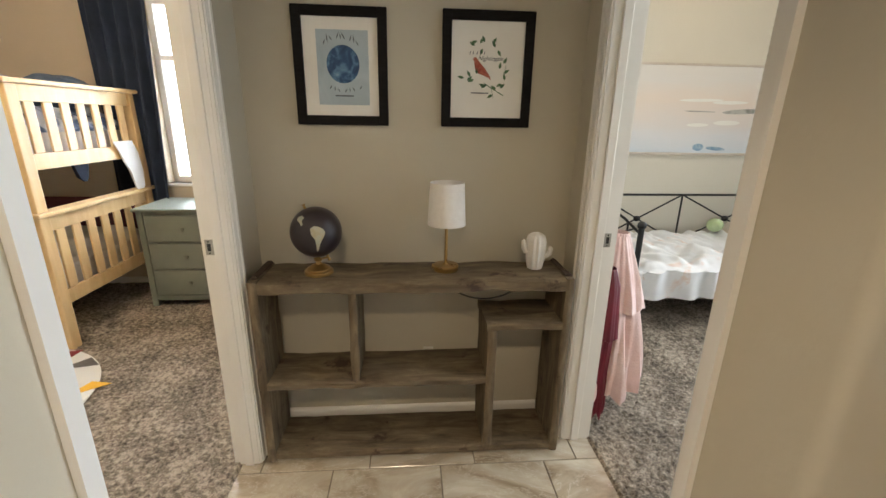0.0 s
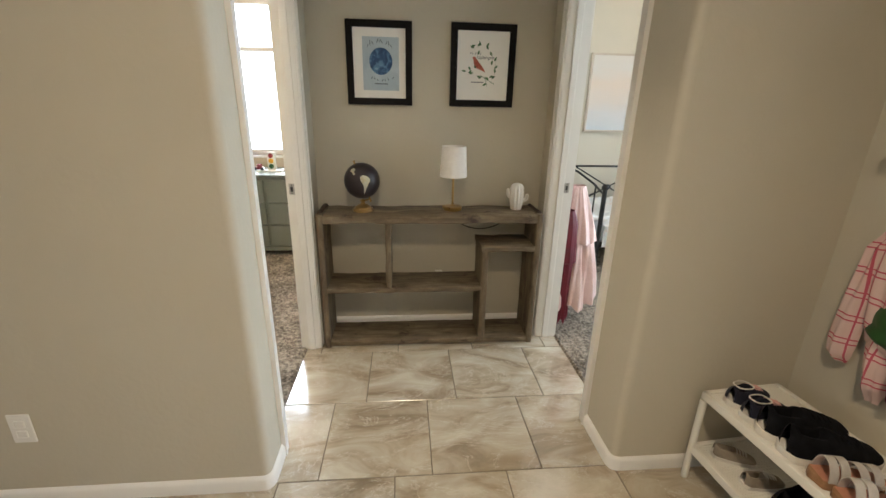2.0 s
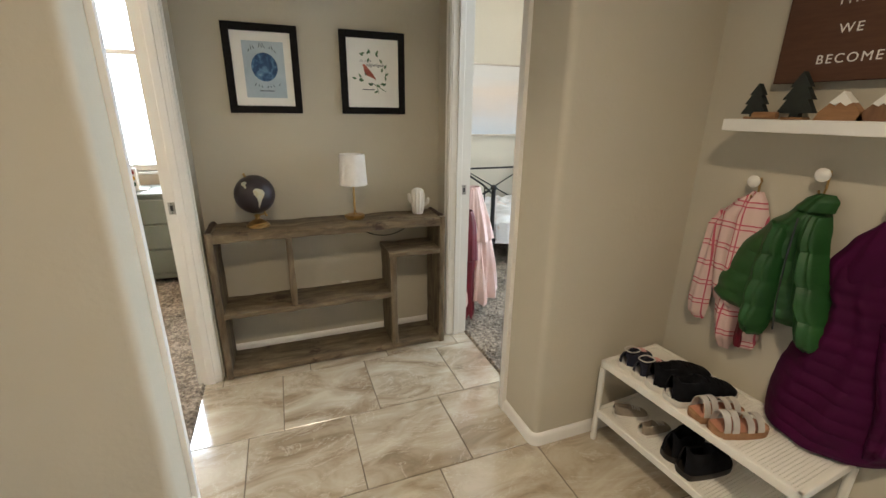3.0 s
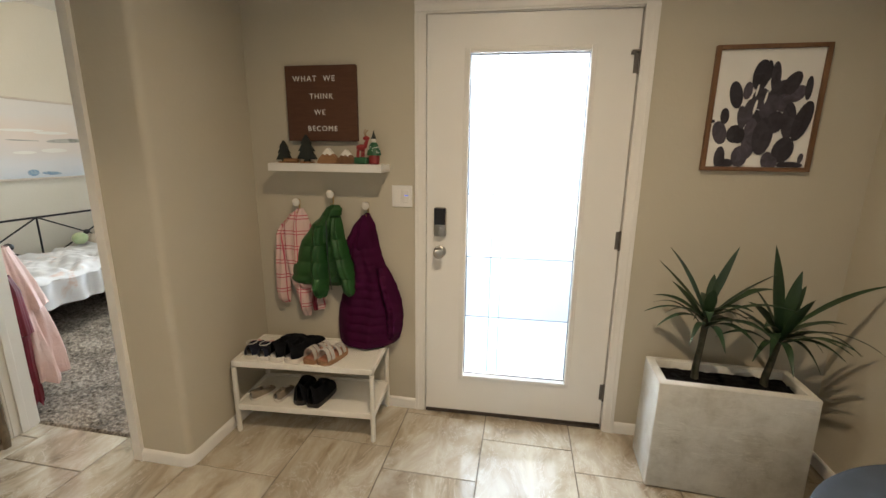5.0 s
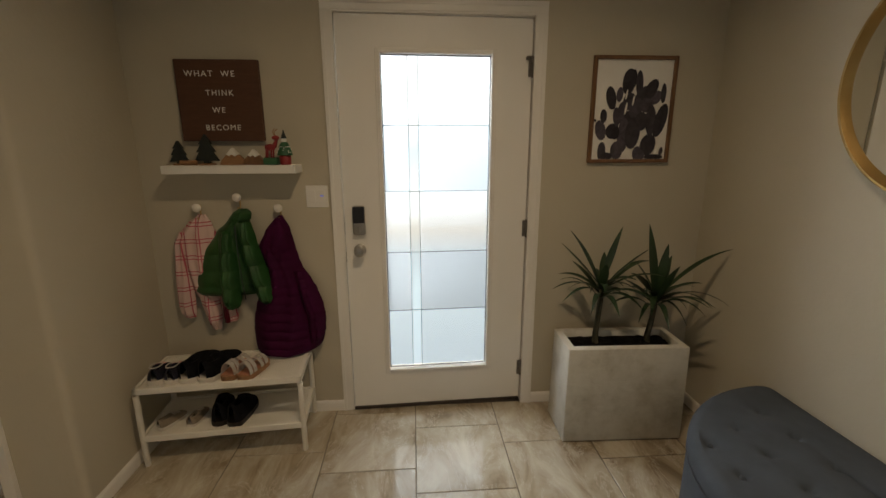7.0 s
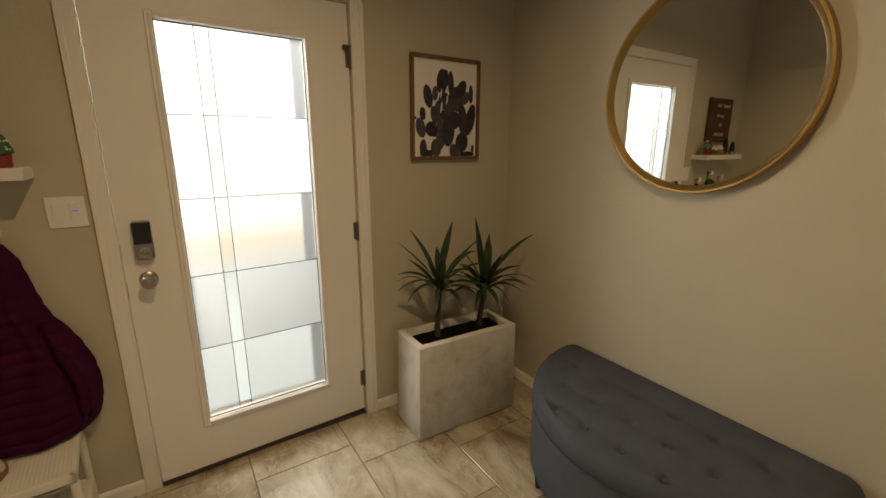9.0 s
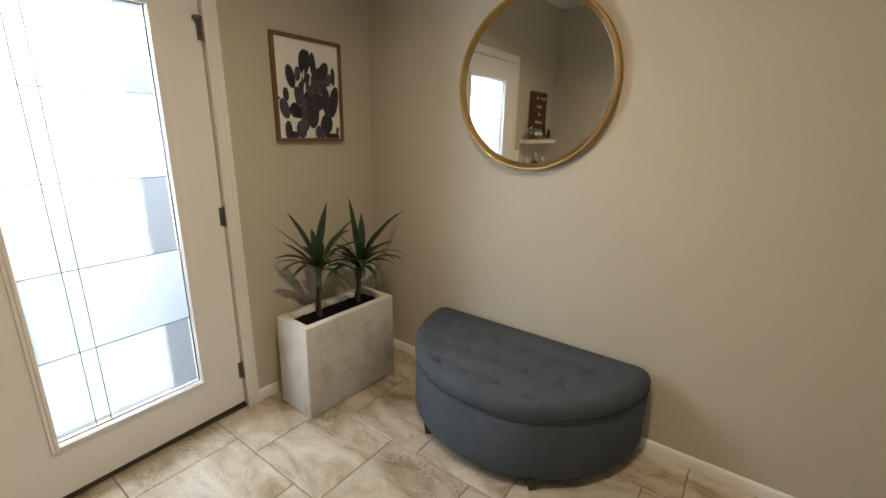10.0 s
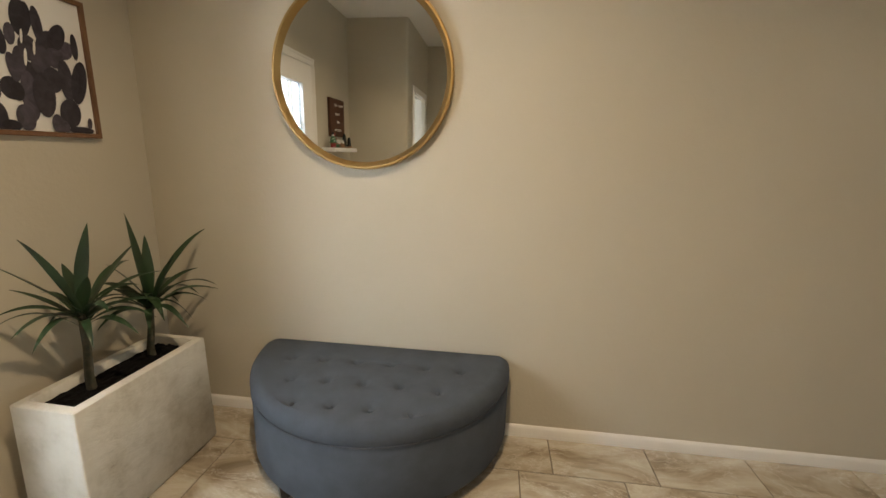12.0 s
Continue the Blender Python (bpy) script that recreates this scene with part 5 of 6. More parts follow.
part("sleeve", hung_cloth([(1.10, 0.552, 0.61, 0.03), (1.02, 0.532, 0.61, 0.05), (0.926, 0.505, 0.60, 0.055), (0.83, 0.475, 0.585, 0.055), (0.748, 0.452, 0.560, 0.055), (0.69, 0.448, 0.545, 0.05), (0.660, 0.47, 0.525, 0.02)], WX - 0.062, 0.012, 0.014, 0.11, 6, nu=20), GREEN, gj, "", True)
part("zip_line", tube([(WX - 0.105, 0.612, 1.09), (WX - 0.128, 0.602, 0.95), (WX - 0.125, 0.598, 0.80), (WX - 0.10, 0.60, 0.70)], 0.003, 6), DARKPL, gj, "dark zip", True)
part("collar", hung_cloth([(1.165, 0.565, 0.615, 0.02), (1.145, 0.55, 0.645, 0.045), (1.11, 0.555, 0.67, 0.05)], WX - 0.03, 0.006, seed=8, nu=16, nv=12), GREEN, gj, "", True)

pj = thing("plum_coat", "long quilted plum purple coat on the wall hook by the door", "coat")
part("coat_body", hung_cloth([(1.125, 0.392, 0.412, 0.02), (1.06, 0.360, 0.466, 0.045), (0.97, 0.342, 0.522, 0.07), (0.893, 0.325, 0.524, 0.08), (0.847, 0.309, 0.505, 0.08), (0.784, 0.270, 0.512, 0.085), (0.72, 0.240, 0.535, 0.09), (0.64, 0.215, 0.568, 0.10), (0.56, 0.205, 0.588, 0.115), (0.49, 0.210, 0.594, 0.13), (0.42, 0.225, 0.592, 0.14), (0.390, 0.245, 0.586, 0.14), (0.383, 0.26, 0.575, 0.12)], WX - 0.008, 0.012, 0.008, 0.047, 11, 44, 110), PURPLE, pj, "", True)
part("sleeve", hung_cloth([(0.84, 0.282, 0.34, 0.02), (0.75, 0.248, 0.325, 0.045), (0.6, 0.202, 0.290, 0.055), (0.48, 0.207, 0.285, 0.05), (0.43, 0.235, 0.285, 0.02)], WX - 0.07, 0.006, 0.008, 0.047, 13, 18, 60), PURPLE, pj, "", True)
part("hood", hung_cloth([(1.12, 0.39, 0.415, 0.02), (1.05, 0.365, 0.47, 0.035), (0.97, 0.36, 0.51, 0.035), (0.90, 0.38, 0.50, 0.015)], WX - 0.06, 0.012, seed=14, nu=20, nv=24), PURPLE, pj, "", True)
pj.matrix_basis = Matrix.Translation((0, 0.012, 0))

for o in [o for o in bpy.data.objects if o.parent is None and o.name.split(".")[0] in ("letter_board", "floating_shelf", "wall_hook", "light_switch", "plaid_shirt", "green_jacket", "plum_coat") or o.name.endswith("_ornament") or "_ornament." in o.name or o == pc]:
    o.matrix_basis = NEAR @ o.matrix_basis

# ---- shoe rack ----
RX0, RX1, RY0, RY1 = 1.672, 2.004, 0.268, 1.008
rk = thing("shoe_rack", "white two-tier metal mesh shoe rack against the wall", "shoe rack")


def rack_tier(z, y0=RY0, y1=RY1):
    bm = bmesh.new()
    for a, b in (((RX0, y0), (RX0 + 0.018, y1)), ((RX1 - 0.018, y0), (RX1, y1)), ((RX0, y0), (RX1, y0 + 0.018)), ((RX0, y1 - 0.018), (RX1, y1))):
        add_box(bm, (a[0], a[1], z - 0.032), (b[0], b[1], z), 0.004, 2)
    part("tier_frame", bm, WHITEMET, rk)
    bm = bmesh.new()
    n = 62
    for i in range(n):
        y = y0 + 0.016 + (y1 - y0 - 0.032) * (i + 0.5) / n
        add_box(bm, (RX0 + 0.016, y - 0.0035, z - 0.011), (RX1 - 0.016, y + 0.0035, z - 0.008))
    for i in range(27):
        x = RX0 + 0.016 + (RX1 - RX0 - 0.032) * (i + 0.5) / 27
        add_box(bm, (x - 0.0035, y0 + 0.016, z - 0.0105), (x + 0.0035, y1 - 0.016, z - 0.0085))
    m = part("mesh_shelf", bm, WHITEMET, rk, "perforated white metal shelf")
    m["kind"] = "stuff"
    part("cross_bar", box((RX0 + 0.01, (y0 + y1) / 2 - 0.006, z - 0.028), (RX1 - 0.01, (y0 + y1) / 2 + 0.006, z - 0.012), 0.002, 1), WHITEMET, rk)


rack_tier(0.405)
rack_tier(0.160)
for lx_, ly_ in ((RX0 + 0.009, RY0 + 0.009), (RX1 - 0.009, RY0 + 0.009), (RX0 + 0.009, RY1 - 0.009), (RX1 - 0.009, RY1 - 0.009)):
    part("leg", tube([(lx_, ly_, 0), (lx_, ly_, 0.012), (lx_, ly_, 0.370)], [0.011, 0.013, 0.013], 12), WHITEMET, rk, "", True)


# ---- shoes ----
def shoe(name, label, group, length, width, height, upper, sole, heel=0.018, open_=0.45, straps=0, lace=None):
    """A shoe along x, toe towards +x, standing on z = 0."""
    ob = thing(name, label, "shoe", group)
    n = 22

    def half(u):
        return width / 2 * (0.72 + 0.28 * math.sin(math.pi * (u * 0.85 + 0.1))) * (1 if u < 0.8 else math.sqrt(max(0.03, 1 - ((u - 0.8) / 0.2) ** 2)))
    bm = bmesh.new()
    rings = []
    for i in range(n + 1):
        u = i / n
        x, h = length * (u - 0.5), half(u)
        if u < 0.08:
            h *= math.sqrt(max(0.1, 1 - ((0.08 - u) / 0.08) ** 2))
        rings.append([bm.verts.new((x, s * h, z)) for s, z in ((-0.94, 0), (-1, heel * 0.5), (-0.98, heel), (0.98, heel), (1, heel * 0.5), (0.94, 0))])
    for a, b in zip(rings, rings[1:]):
        for k_ in range(6):
            bm.faces.new((a[k_], a[(k_ + 1) % 6], b[(k_ + 1) % 6], b[k_]))
    bm.faces.new(rings[0])
    bm.faces.new(rings[-1])
    part("sole", bm, sole, ob, "", True)
    if straps:
        bm = bmesh.new()
        top = [bm.verts.new((length * (u - 0.5), sg * half(u) * 0.86, heel + 0.002)) for u, sg in [(0.06 + 0.88 * i / 16, -1) for i in range(17)] + [(0.94 - 0.88 * i / 16, 1) for i in range(17)]]
        bm.faces.new(top)
        part("insole", bm, INSOLE, ob, "orange footbed")
        for u in straps:
            x, h = length * (u - 0.5), half(u) * 0.97
            bm = bmesh.new()
            prev = None
            for t in range(13):
                a = math.pi * t / 12
                y, z = h * math.cos(a), heel + height * (0.75 if u > 0.5 else 1.0) * math.sin(a)
                row = [bm.verts.new((x + d, y * k, heel + (z - heel) * k)) for d, k in ((-0.011, 1.0), (0.011, 1.0), (0.011, 0.93), (-0.011, 0.93))]
                if prev:
                    for q in range(4):
                        bm.faces.new((prev[q], prev[(q + 1) % 4], row[(q + 1) % 4], row[q]))
                prev = row
            part("strap", bm, upper, ob, "wide silver strap", True)
        return ob
    bm = bmesh.new()
    rows = []
    for i in range(n + 1):
        u = i / n
        x, h = length * (u - 0.5) * 0.97, half(u) * 0.96
        if u < 0.08:
            h *= math.sqrt(max(0.15, 1 - ((0.08 - u) / 0.08) ** 2))
        top = height * (1.0 - 0.12 * u / open_ if u < open_ else 0.88 - 0.52 * ((u - open_) / (1 - open_)) ** 1.1)
        top *= math.sqrt(max(0.05, 1 - max(0, (u - 0.9) / 0.1) ** 2 * 0.9))
        row = []
        for j in range(13):
            a = math.pi * j / 12
            row.append((x, h * math.cos(a) * (1 - 0.25 * math.sin(a) if u < open_ else 1), heel + (top - heel) * math.sin(a) ** 0.7))
        if u < open_ and 0.06 < u:
            dip = math.sin(math.pi * (u - 0.06) / (open_ - 0.06)) ** 0.4
            row = [(p[0], p[1], p[2] - (dip * (height * 0.55) if 4 < j < 8 else dip * height * 0.12 if j in (4, 8) else 0)) for j, p in enumerate(row)]
        rows.append([bm.verts.new(p) for p in row])
    for a, b in zip(rows, rows[1:]):
        for j in range(12):
            bm.faces.new((a[j], a[j + 1], b[j + 1], b[j]))
    part("upper", bm, upper, ob, "", True)
    bm = bmesh.new()
    for u in (0.50, 0.57, 0.64, 0.71):
        x, h = length * (u - 0.5), half(u) * 0.5
        z = height * (0.88 - 0.52 * ((u - open_) / (1 - open_)) ** 1.1) + 0.002
        add_tube(bm, [(x, -h, z - 0.008), (x, -h * 0.4, z), (x, h * 0.4, z), (x, h, z - 0.008)], 0.0025, 6)
    part("laces", bm, lace or sole, ob, "", True)
    if lace is PINKTRIM:
        loop = []
        for t in range(33):
            a = 2 * math.pi * t / 32
            u = 0.06 + (open_ - 0.06) * (0.5 - 0.5 * math.cos(a))
            loop.append((length * (u - 0.5) * 0.97, half(u) * 0.62 * (1 if a < math.pi else -1) * abs(math.sin(a)) ** 0.5, height * (1.02 - 0.10 * u / open_) + 0.002))
        part("collar_trim", tube(loop, 0.0024, 6), SOLE, ob, "pale collar trim", True)
    return ob


NAVYSH = noisy("navy_shoe_canvas", (0.004, 0.004, 0.012), (0.010, 0.010, 0.024), 30, 0.9)
ZT, ZL = 0.405 - 0.008, 0.160 - 0.008
s1 = shoe("shoe", "navy sneaker with white trim on the upper rack", "navy sneakers", 0.180, 0.080, 0.078, NAVYSH, SOLE, 0.022, lace=PINKTRIM)
s1.matrix_basis = pose(1.80, 0.940, ZT, 0, 0, 8)
copy_thing(s1, pose(1.795, 0.862, ZT, 0, 0, 4))
s2 = shoe("shoe", "large black knit sneaker with a white sole on the upper rack", "black sneakers", 0.285, 0.108, 0.112, SHOEBLK, SOLE, 0.026, 0.38, lace=SHOEBLK)
s2.matrix_basis = pose(1.84, 0.770, ZT, 0, 0, -10)
copy_thing(s2, pose(1.83, 0.672, ZT, 0, 0, -16))
s3 = shoe("sandal", "silver strapped sandal with a cork sole on the upper rack", "silver sandals", 0.195, 0.080, 0.060, SILVER, CORK, 0.026, straps=(0.16, 0.30, 0.56, 0.74))
s3.matrix_basis = pose(1.785, 0.583, ZT, 0, 0, -18)
copy_thing(s3, pose(1.775, 0.503, ZT, 0, 0, -22))
s4 = shoe("shoe", "small taupe canvas shoe with a white sole on the lower rack", "taupe shoes", 0.15, 0.062, 0.055, TAUPE, SOLE, 0.014)
s4.matrix_basis = pose(1.79, 0.915, ZL, 0, 0, -30)
copy_thing(s4, pose(1.80, 0.80, ZL, 0, 0, -10))
s5 = shoe("boot", "black suede ankle boot on the lower rack", "black boots", 0.22, 0.090, 0.125, SHOEBLK, DARKWOOD, 0.025, 0.5, lace=SHOEBLK)
s5.matrix_basis = pose(1.82, 0.685, ZL, 0, 0, 5)
copy_thing(s5, pose(1.80, 0.585, ZL, 0, 0, -12))

TURN = Matrix.Translation((1.676, 0.268, 0)) @ pose(0, 0, 0, 0, 0, 4.6) @ Matrix.Translation((-1.676, -0.268, 0))
for o in [o for o in bpy.data.objects if o.parent is None and o.name.split(".")[0] in ("shoe_rack", "shoe", "sandal", "boot")]:
    o.matrix_basis = TURN @ o.matrix_basis

# ---- planter ----
PX0, PX1, PY0, PY1, PZ = 1.612, 1.876, -1.624, -1.014, 0.512
pl = thing("planter_box", "rectangular cast concrete planter box beside the front door", "planter")
bm = bmesh.new()
tp = 0.006
def ring_(ins, z, k):
    return [bm.verts.new(p) for p in ((PX0 + ins + k, PY0 + ins + k, z), (PX1 - ins - k, PY0 + ins + k, z), (PX1 - ins - k, PY1 - ins - k, z), (PX0 + ins + k, PY1 - ins - k, z))]
rs = [ring_(0, 0.0065, 0.003), ring_(0, 0.010, 0.0), ring_(0, PZ - 0.004, tp), ring_(0.005, PZ, tp), ring_(0.034, PZ, tp), ring_(0.039, PZ - 0.006, tp), ring_(0.044, PZ - 0.09, tp)]
for a, b in zip(rs, rs[1:]):
    for i in range(4):
        bm.faces.new((a[i], a[(i + 1) % 4], b[(i + 1) % 4], b[i]))
bm.faces.new(rs[0])
bm.faces.new(rs[-1])
es = [e for e in bm.edges if abs(e.verts[0].co.z - e.verts[1].co.z) > 0.3]
bmesh.ops.bevel(bm, geom=es, offset=0.006, segments=3, affect="EDGES", profile=0.5)
part("box", bm, CONCRETE, pl, "", True)
# black inset strip gives the contact shadow between box and floor
part("foot_strip", box((PX0 + 0.012, PY0 + 0.012, 0.0), (PX1 - 0.012, PY1 - 0.012, 0.007)), RUBBER, pl, "thin black strip for the shadow gap under the box")
bm = bmesh.new()
add_sheet(bm, 26, 50, lambda u, v: (PX0 + 0.051 + (PX1 - PX0 - 0.102) * u, PY0 + 0.051 + (PY1 - PY0 - 0.102) * v, PZ - 0.030 + 0.010 * noise.noise(Vector((u * 9, v * 16, 1)))))
part("soil", bm, SOIL, pl, "black potting soil", True)
pl.matrix_basis = Matrix.Translation((PX0, PY0, 0)) @ pose(0, 0, 0, 0, 0, -2) @ Matrix.Translation((-PX0, -PY0, 0))


def blade(bm, root, tip, sag, w, twist):
    root, tip = Vector(root), Vector(tip)
    mid = (root + tip) / 2 + Vector((0, 0, sag))
    n = 12
    d = (tip - root).normalized()
    side = d.cross(Vector((0, 0, 1)))
    if side.length < 0.3:
        side = Vector((math.cos(twist), math.sin(twist), 0)).cross(d)
    side.normalize()
    up = side.cross(d).normalized()
    prev = None
    for i in range(n + 1):
        t = i / n
        p = root * (1 - t) ** 2 + mid * 2 * t * (1 - t) + tip * t * t
        k = w * (0.45 + 1.25 * t if t < 0.45 else 1.01 * (1 - ((t - 0.45) / 0.55) ** 1.7)) + 0.0008
        sd = (side * math.cos(twist * 0.5) + up * math.sin(twist * 0.5))
        row = [bm.verts.new(p + sd * k + up * k * 0.22), bm.verts.new(p - up * 0.001), bm.verts.new(p - sd * k + up * k * 0.22)]
        if prev:
            for j in range(2):
                bm.faces.new((prev[j], prev[j + 1], row[j + 1], row[j]))
        prev = row


def yucca(x, y, z0, crown, tips, seed):
    ob = thing("yucca_plant", "green yucca with sword leaves in the concrete planter", "plant")
    random.seed(seed)
    c = Vector(crown)
    b = Vector((x, y, z0))
    part("stalk", tube([b, b.lerp(c, 0.3) + Vector((0.004, 0.004, 0)), b.lerp(c, 0.7) + Vector((-0.003, 0.002, 0)), c, c + Vector((0, 0, 0.05))], [0.017, 0.015, 0.013, 0.014, 0.010], 10), STALK, ob, "bare ringed brown stalk", True)
    for dy, dz, dx, sag, w in tips:
        bm = bmesh.new()
        r = c + Vector((random.uniform(-0.008, 0.008), random.uniform(-0.008, 0.008), random.uniform(0.0, 0.05)))
        blade(bm, r, c + Vector((dx * 1.08, dy * 1.10 if dy > 0 else dy * 1.04, dz - 0.012)), sag + 0.03, w * 1.15, random.uniform(-0.5, 0.5))
        part("leaf", bm, LEAF, ob, "", True)
    for k in range(8):
        bm = bmesh.new()
        a = 2 * math.pi * (k + random.uniform(-0.3, 0.3)) / 8
        rr = random.uniform(0.16, 0.235)
        tip = Vector((min(0.20, rr * math.cos(a)), rr * math.sin(a), random.uniform(-0.05, 0.06)))
        blade(bm, c + Vector((0.006 * math.cos(a), 0.006 * math.sin(a), random.uniform(-0.01, 0.02))), c + tip, 0.10, 0.0125, random.uniform(-0.5, 0.5))
        part("leaf", bm, LEAF, ob, "", True)
    return ob


yucca(1.765, -1.205, PZ - 0.06, (1.765, -1.213, 0.730), [(0.179, 0.365, -0.05, 0.03, 0.013), (0.178, 0.280, 0.05, -0.02, 0.017), (0.245, 0.085, -0.06, 0.05, 0.014), (0.18, 0.115, 0.07, 0.05, 0.013), (-0.090, 0.365, 0.02, -0.01, 0.020), (-0.200, 0.275, -0.05, 0.0, 0.021), (0.013, 0.20, -0.06, 0.0, 0.019), (-0.275, 0.175, 0.06, 0.07, 0.015), (-0.157, 0.03, 0.08, 0.06, 0.013), (-0.115, 0.085, -0.09, 0.03, 0.015), (-0.27, 0.14, -0.10, 0.06, 0.013), (-0.05, 0.22, 0.10, 0.0, 0.018), (0.10, 0.17, 0.12, 0.0, 0.016), (-0.10, 0.14, -0.13, 0.03, 0.016), (0.06, 0.10, -0.17, 0.05, 0.014), (0.12, 0.02, 0.10, 0.06, 0.012), (-0.05, 0.10, 0.20, 0.05, 0.013), (-0.17, 0.05, -0.20, 0.06, 0.013)], 4)
yucca(1.765, -1.480, PZ - 0.06, (1.765, -1.500, 0.668), [(0.082, 0.450, -0.03, 0.0, 0.021), (-0.056, 0.335, 0.03, 0.01, 0.020), (-0.100, 0.265, 0.06, 0.02, 0.021), (-0.335, 0.315, -0.03, 0.06, 0.013), (-0.335, 0.030, -0.06, 0.10, 0.013), (-0.235, 0.095, 0.06, 0.05, 0.015), (-0.325, -0.020, 0.03, 0.10, 0.013), (0.207, 0.195, -0.06, 0.0, 0.018), (0.168, 0.085, 0.05, 0.04, 0.013), (-0.115, -0.055, -0.09, 0.08, 0.013), (0.076, 0.24, 0.08, 0.0, 0.019), (0.11, 0.13, -0.10, 0.03, 0.016), (-0.20, 0.06, -0.14, 0.07, 0.014), (-0.03, 0.26, -0.11, 0.0, 0.019), (-0.13, 0.18, -0.13, 0.03, 0.017), (0.04, 0.14, 0.17, 0.03, 0.015), (-0.12, 0.0, 0.15, 0.07, 0.012), (0.10, 0.03, -0.15, 0.06, 0.013), (-0.10, 0.10, -0.23, 0.06, 0.014)], 9)

# ---- half-moon ottoman ----
SEAM = noisy("dark_seam_cord", (0.03, 0.035, 0.045), (0.06, 0.065, 0.08), 200, 0.9)
OX, OY, OR, OS = 0.828, -1.842, 0.602, 1.035
ot = thing("storage_bench", "half-moon storage bench in grey-blue fabric with a tufted lid", "bench")


def half_moon(r, z, n=48, cr=0.035, sy=1.0):
    """Outline of a half disc with rounded corners, as points at height z."""
    pts = []
    a0 = math.degrees(math.asin(cr / (r - cr)))
    d = math.sqrt((r - cr) ** 2 - cr ** 2)
    pts += [(OX + d + cr * math.cos(radians(t)), OY + cr + cr * math.sin(radians(t))) for t in [-90 + (90 + a0) * i / 6 for i in range(7)]]
    pts += [(OX + r * math.cos(radians(t)), OY + r * math.sin(radians(t))) for t in [a0 + (180 - 2 * a0) * i / n for i in range(1, n)]]
    pts += [(OX - d + cr * math.cos(radians(t)), OY + cr + cr * math.sin(radians(t))) for t in [180 - a0 + (90 + a0) * i / 6 for i in range(7)]]
    return [(p[0], OY + (p[1] - OY) * OS, z) for p in pts]


def lofted(levels, n=48):
    bm = bmesh.new()
    rows = [[bm.verts.new(p) for p in half_moon(r, z, n)] for r, z in levels]
    n_ = len(rows[0])
    for a, b in zip(rows, rows[1:]):
        for i in range(n_):
            bm.faces.new((a[i], a[(i + 1) % n_], b[(i + 1) % n_], b[i]))
    return bm, rows


bm, rows = lofted([(OR - 0.03, 0.057), (OR - 0.003, 0.060), (OR, 0.070), (OR, 0.328), (OR - 0.004, 0.334), (OR - 0.03, 0.337)])
bm.faces.new(rows[0])
bm.faces.new(rows[-1])
part("body", bm, OTTO, ot, "curved grey-blue fabric body", True)
LT = 0.425
bm, rows = lofted([(OR - 0.04, 0.340), (OR - 0.001, 0.342), (OR + 0.003, 0.350), (OR + 0.004, 0.374), (OR + 0.001, 0.398), (OR - 0.010, 0.415), (OR - 0.028, LT)], 120)
bm.faces.new(rows[0])
tufts = []
for j, (yy, cnt) in enumerate(((0.182, 6), (0.352, 5), (0.508, 4))):
    for i in range(cnt):
        tufts.append((OX + (i - (cnt - 1) / 2) * 0.155, OY + yy))
ctr = Vector((OX, OY + 0.2, LT))
prev = rows[-1]
last = [v.co.copy() for v in prev]
N = 46
for s in range(1, N + 1):
    k = 1 - s / N
    row = []
    for p in last:
        q = Vector((ctr.x + (p.x - ctr.x) * k, ctr.y + (p.y - ctr.y) * k, 0))
        h = LT + 0.014 * (1 - k ** 3)
        for tx, ty in tufts:
            d = math.hypot(q.x - tx, q.y - ty)
            h -= 0.024 * math.exp(-(d / 0.016) ** 2) + 0.007 * math.exp(-(d / 0.05) ** 2)
            h -= 0.0035 * math.exp(-(d / 0.07) ** 2) * abs(math.sin(2.5 * math.atan2(q.y - ty, q.x - tx) + tx * 20))
        h += 0.003 * noise.noise(Vector((q.x * 9, q.y * 14, 3)))
        row.append(bm.verts.new((q.x, q.y, h)))
    for i in range(len(row)):
        if s == N:
            break
        bm.faces.new((prev[i], prev[(i + 1) % len(row)], row[(i + 1) % len(row)], row[i]))
    if s < N:
        prev = row
    else:
        for v in row:
            bm.verts.remove(v)
bm.faces.new(prev)
part("lid", bm, OTTO, ot, "padded tufted lid", True)
bm = bmesh.new()
pts = half_moon(OR + 0.001, 0.3385)
add_tube(bm, [Vector(p) for p in pts], 0.0035, 6)
part("piping", bm, SEAM, ot, "thin dark seam under the lid", True)
for tx, ty in tufts:
    part("button", ellipsoid((tx, ty, LT - 0.014), (0.010, 0.010, 0.006), seg=12, rings=6), OTTO, ot, "", True)
for fx_, fy_ in ((0.27, OY + 0.06), (1.385, OY + 0.06), (1.105, -1.318), (0.545, -1.312)):
    part("foot", lathe([(0.020, 0), (0.024, 0.004), (0.032, 0.064)], (fx_, fy_, 0), 4, ), DARKWOOD, ot, "short black tapered foot")

# ---- mirror ----
MC, MR, MY = (0.922, 1.678), 0.399, SY
mi = thing("round_mirror", "round wall mirror with a brushed gold metal rim", "mirror")
part("rim", lathe([(MR - 0.030, 0.002), (MR - 0.004, 0.002), (MR, 0.006), (MR, 0.038), (MR - 0.003, 0.042), (MR - 0.012, 0.042), (MR - 0.015, 0.038), (MR - 0.034, 0.016), (MR - 0.036, 0.010)], seg=96, m=pose(MC[0], MY, MC[1], -90, 0, 0)), GOLD, mi, "", True)
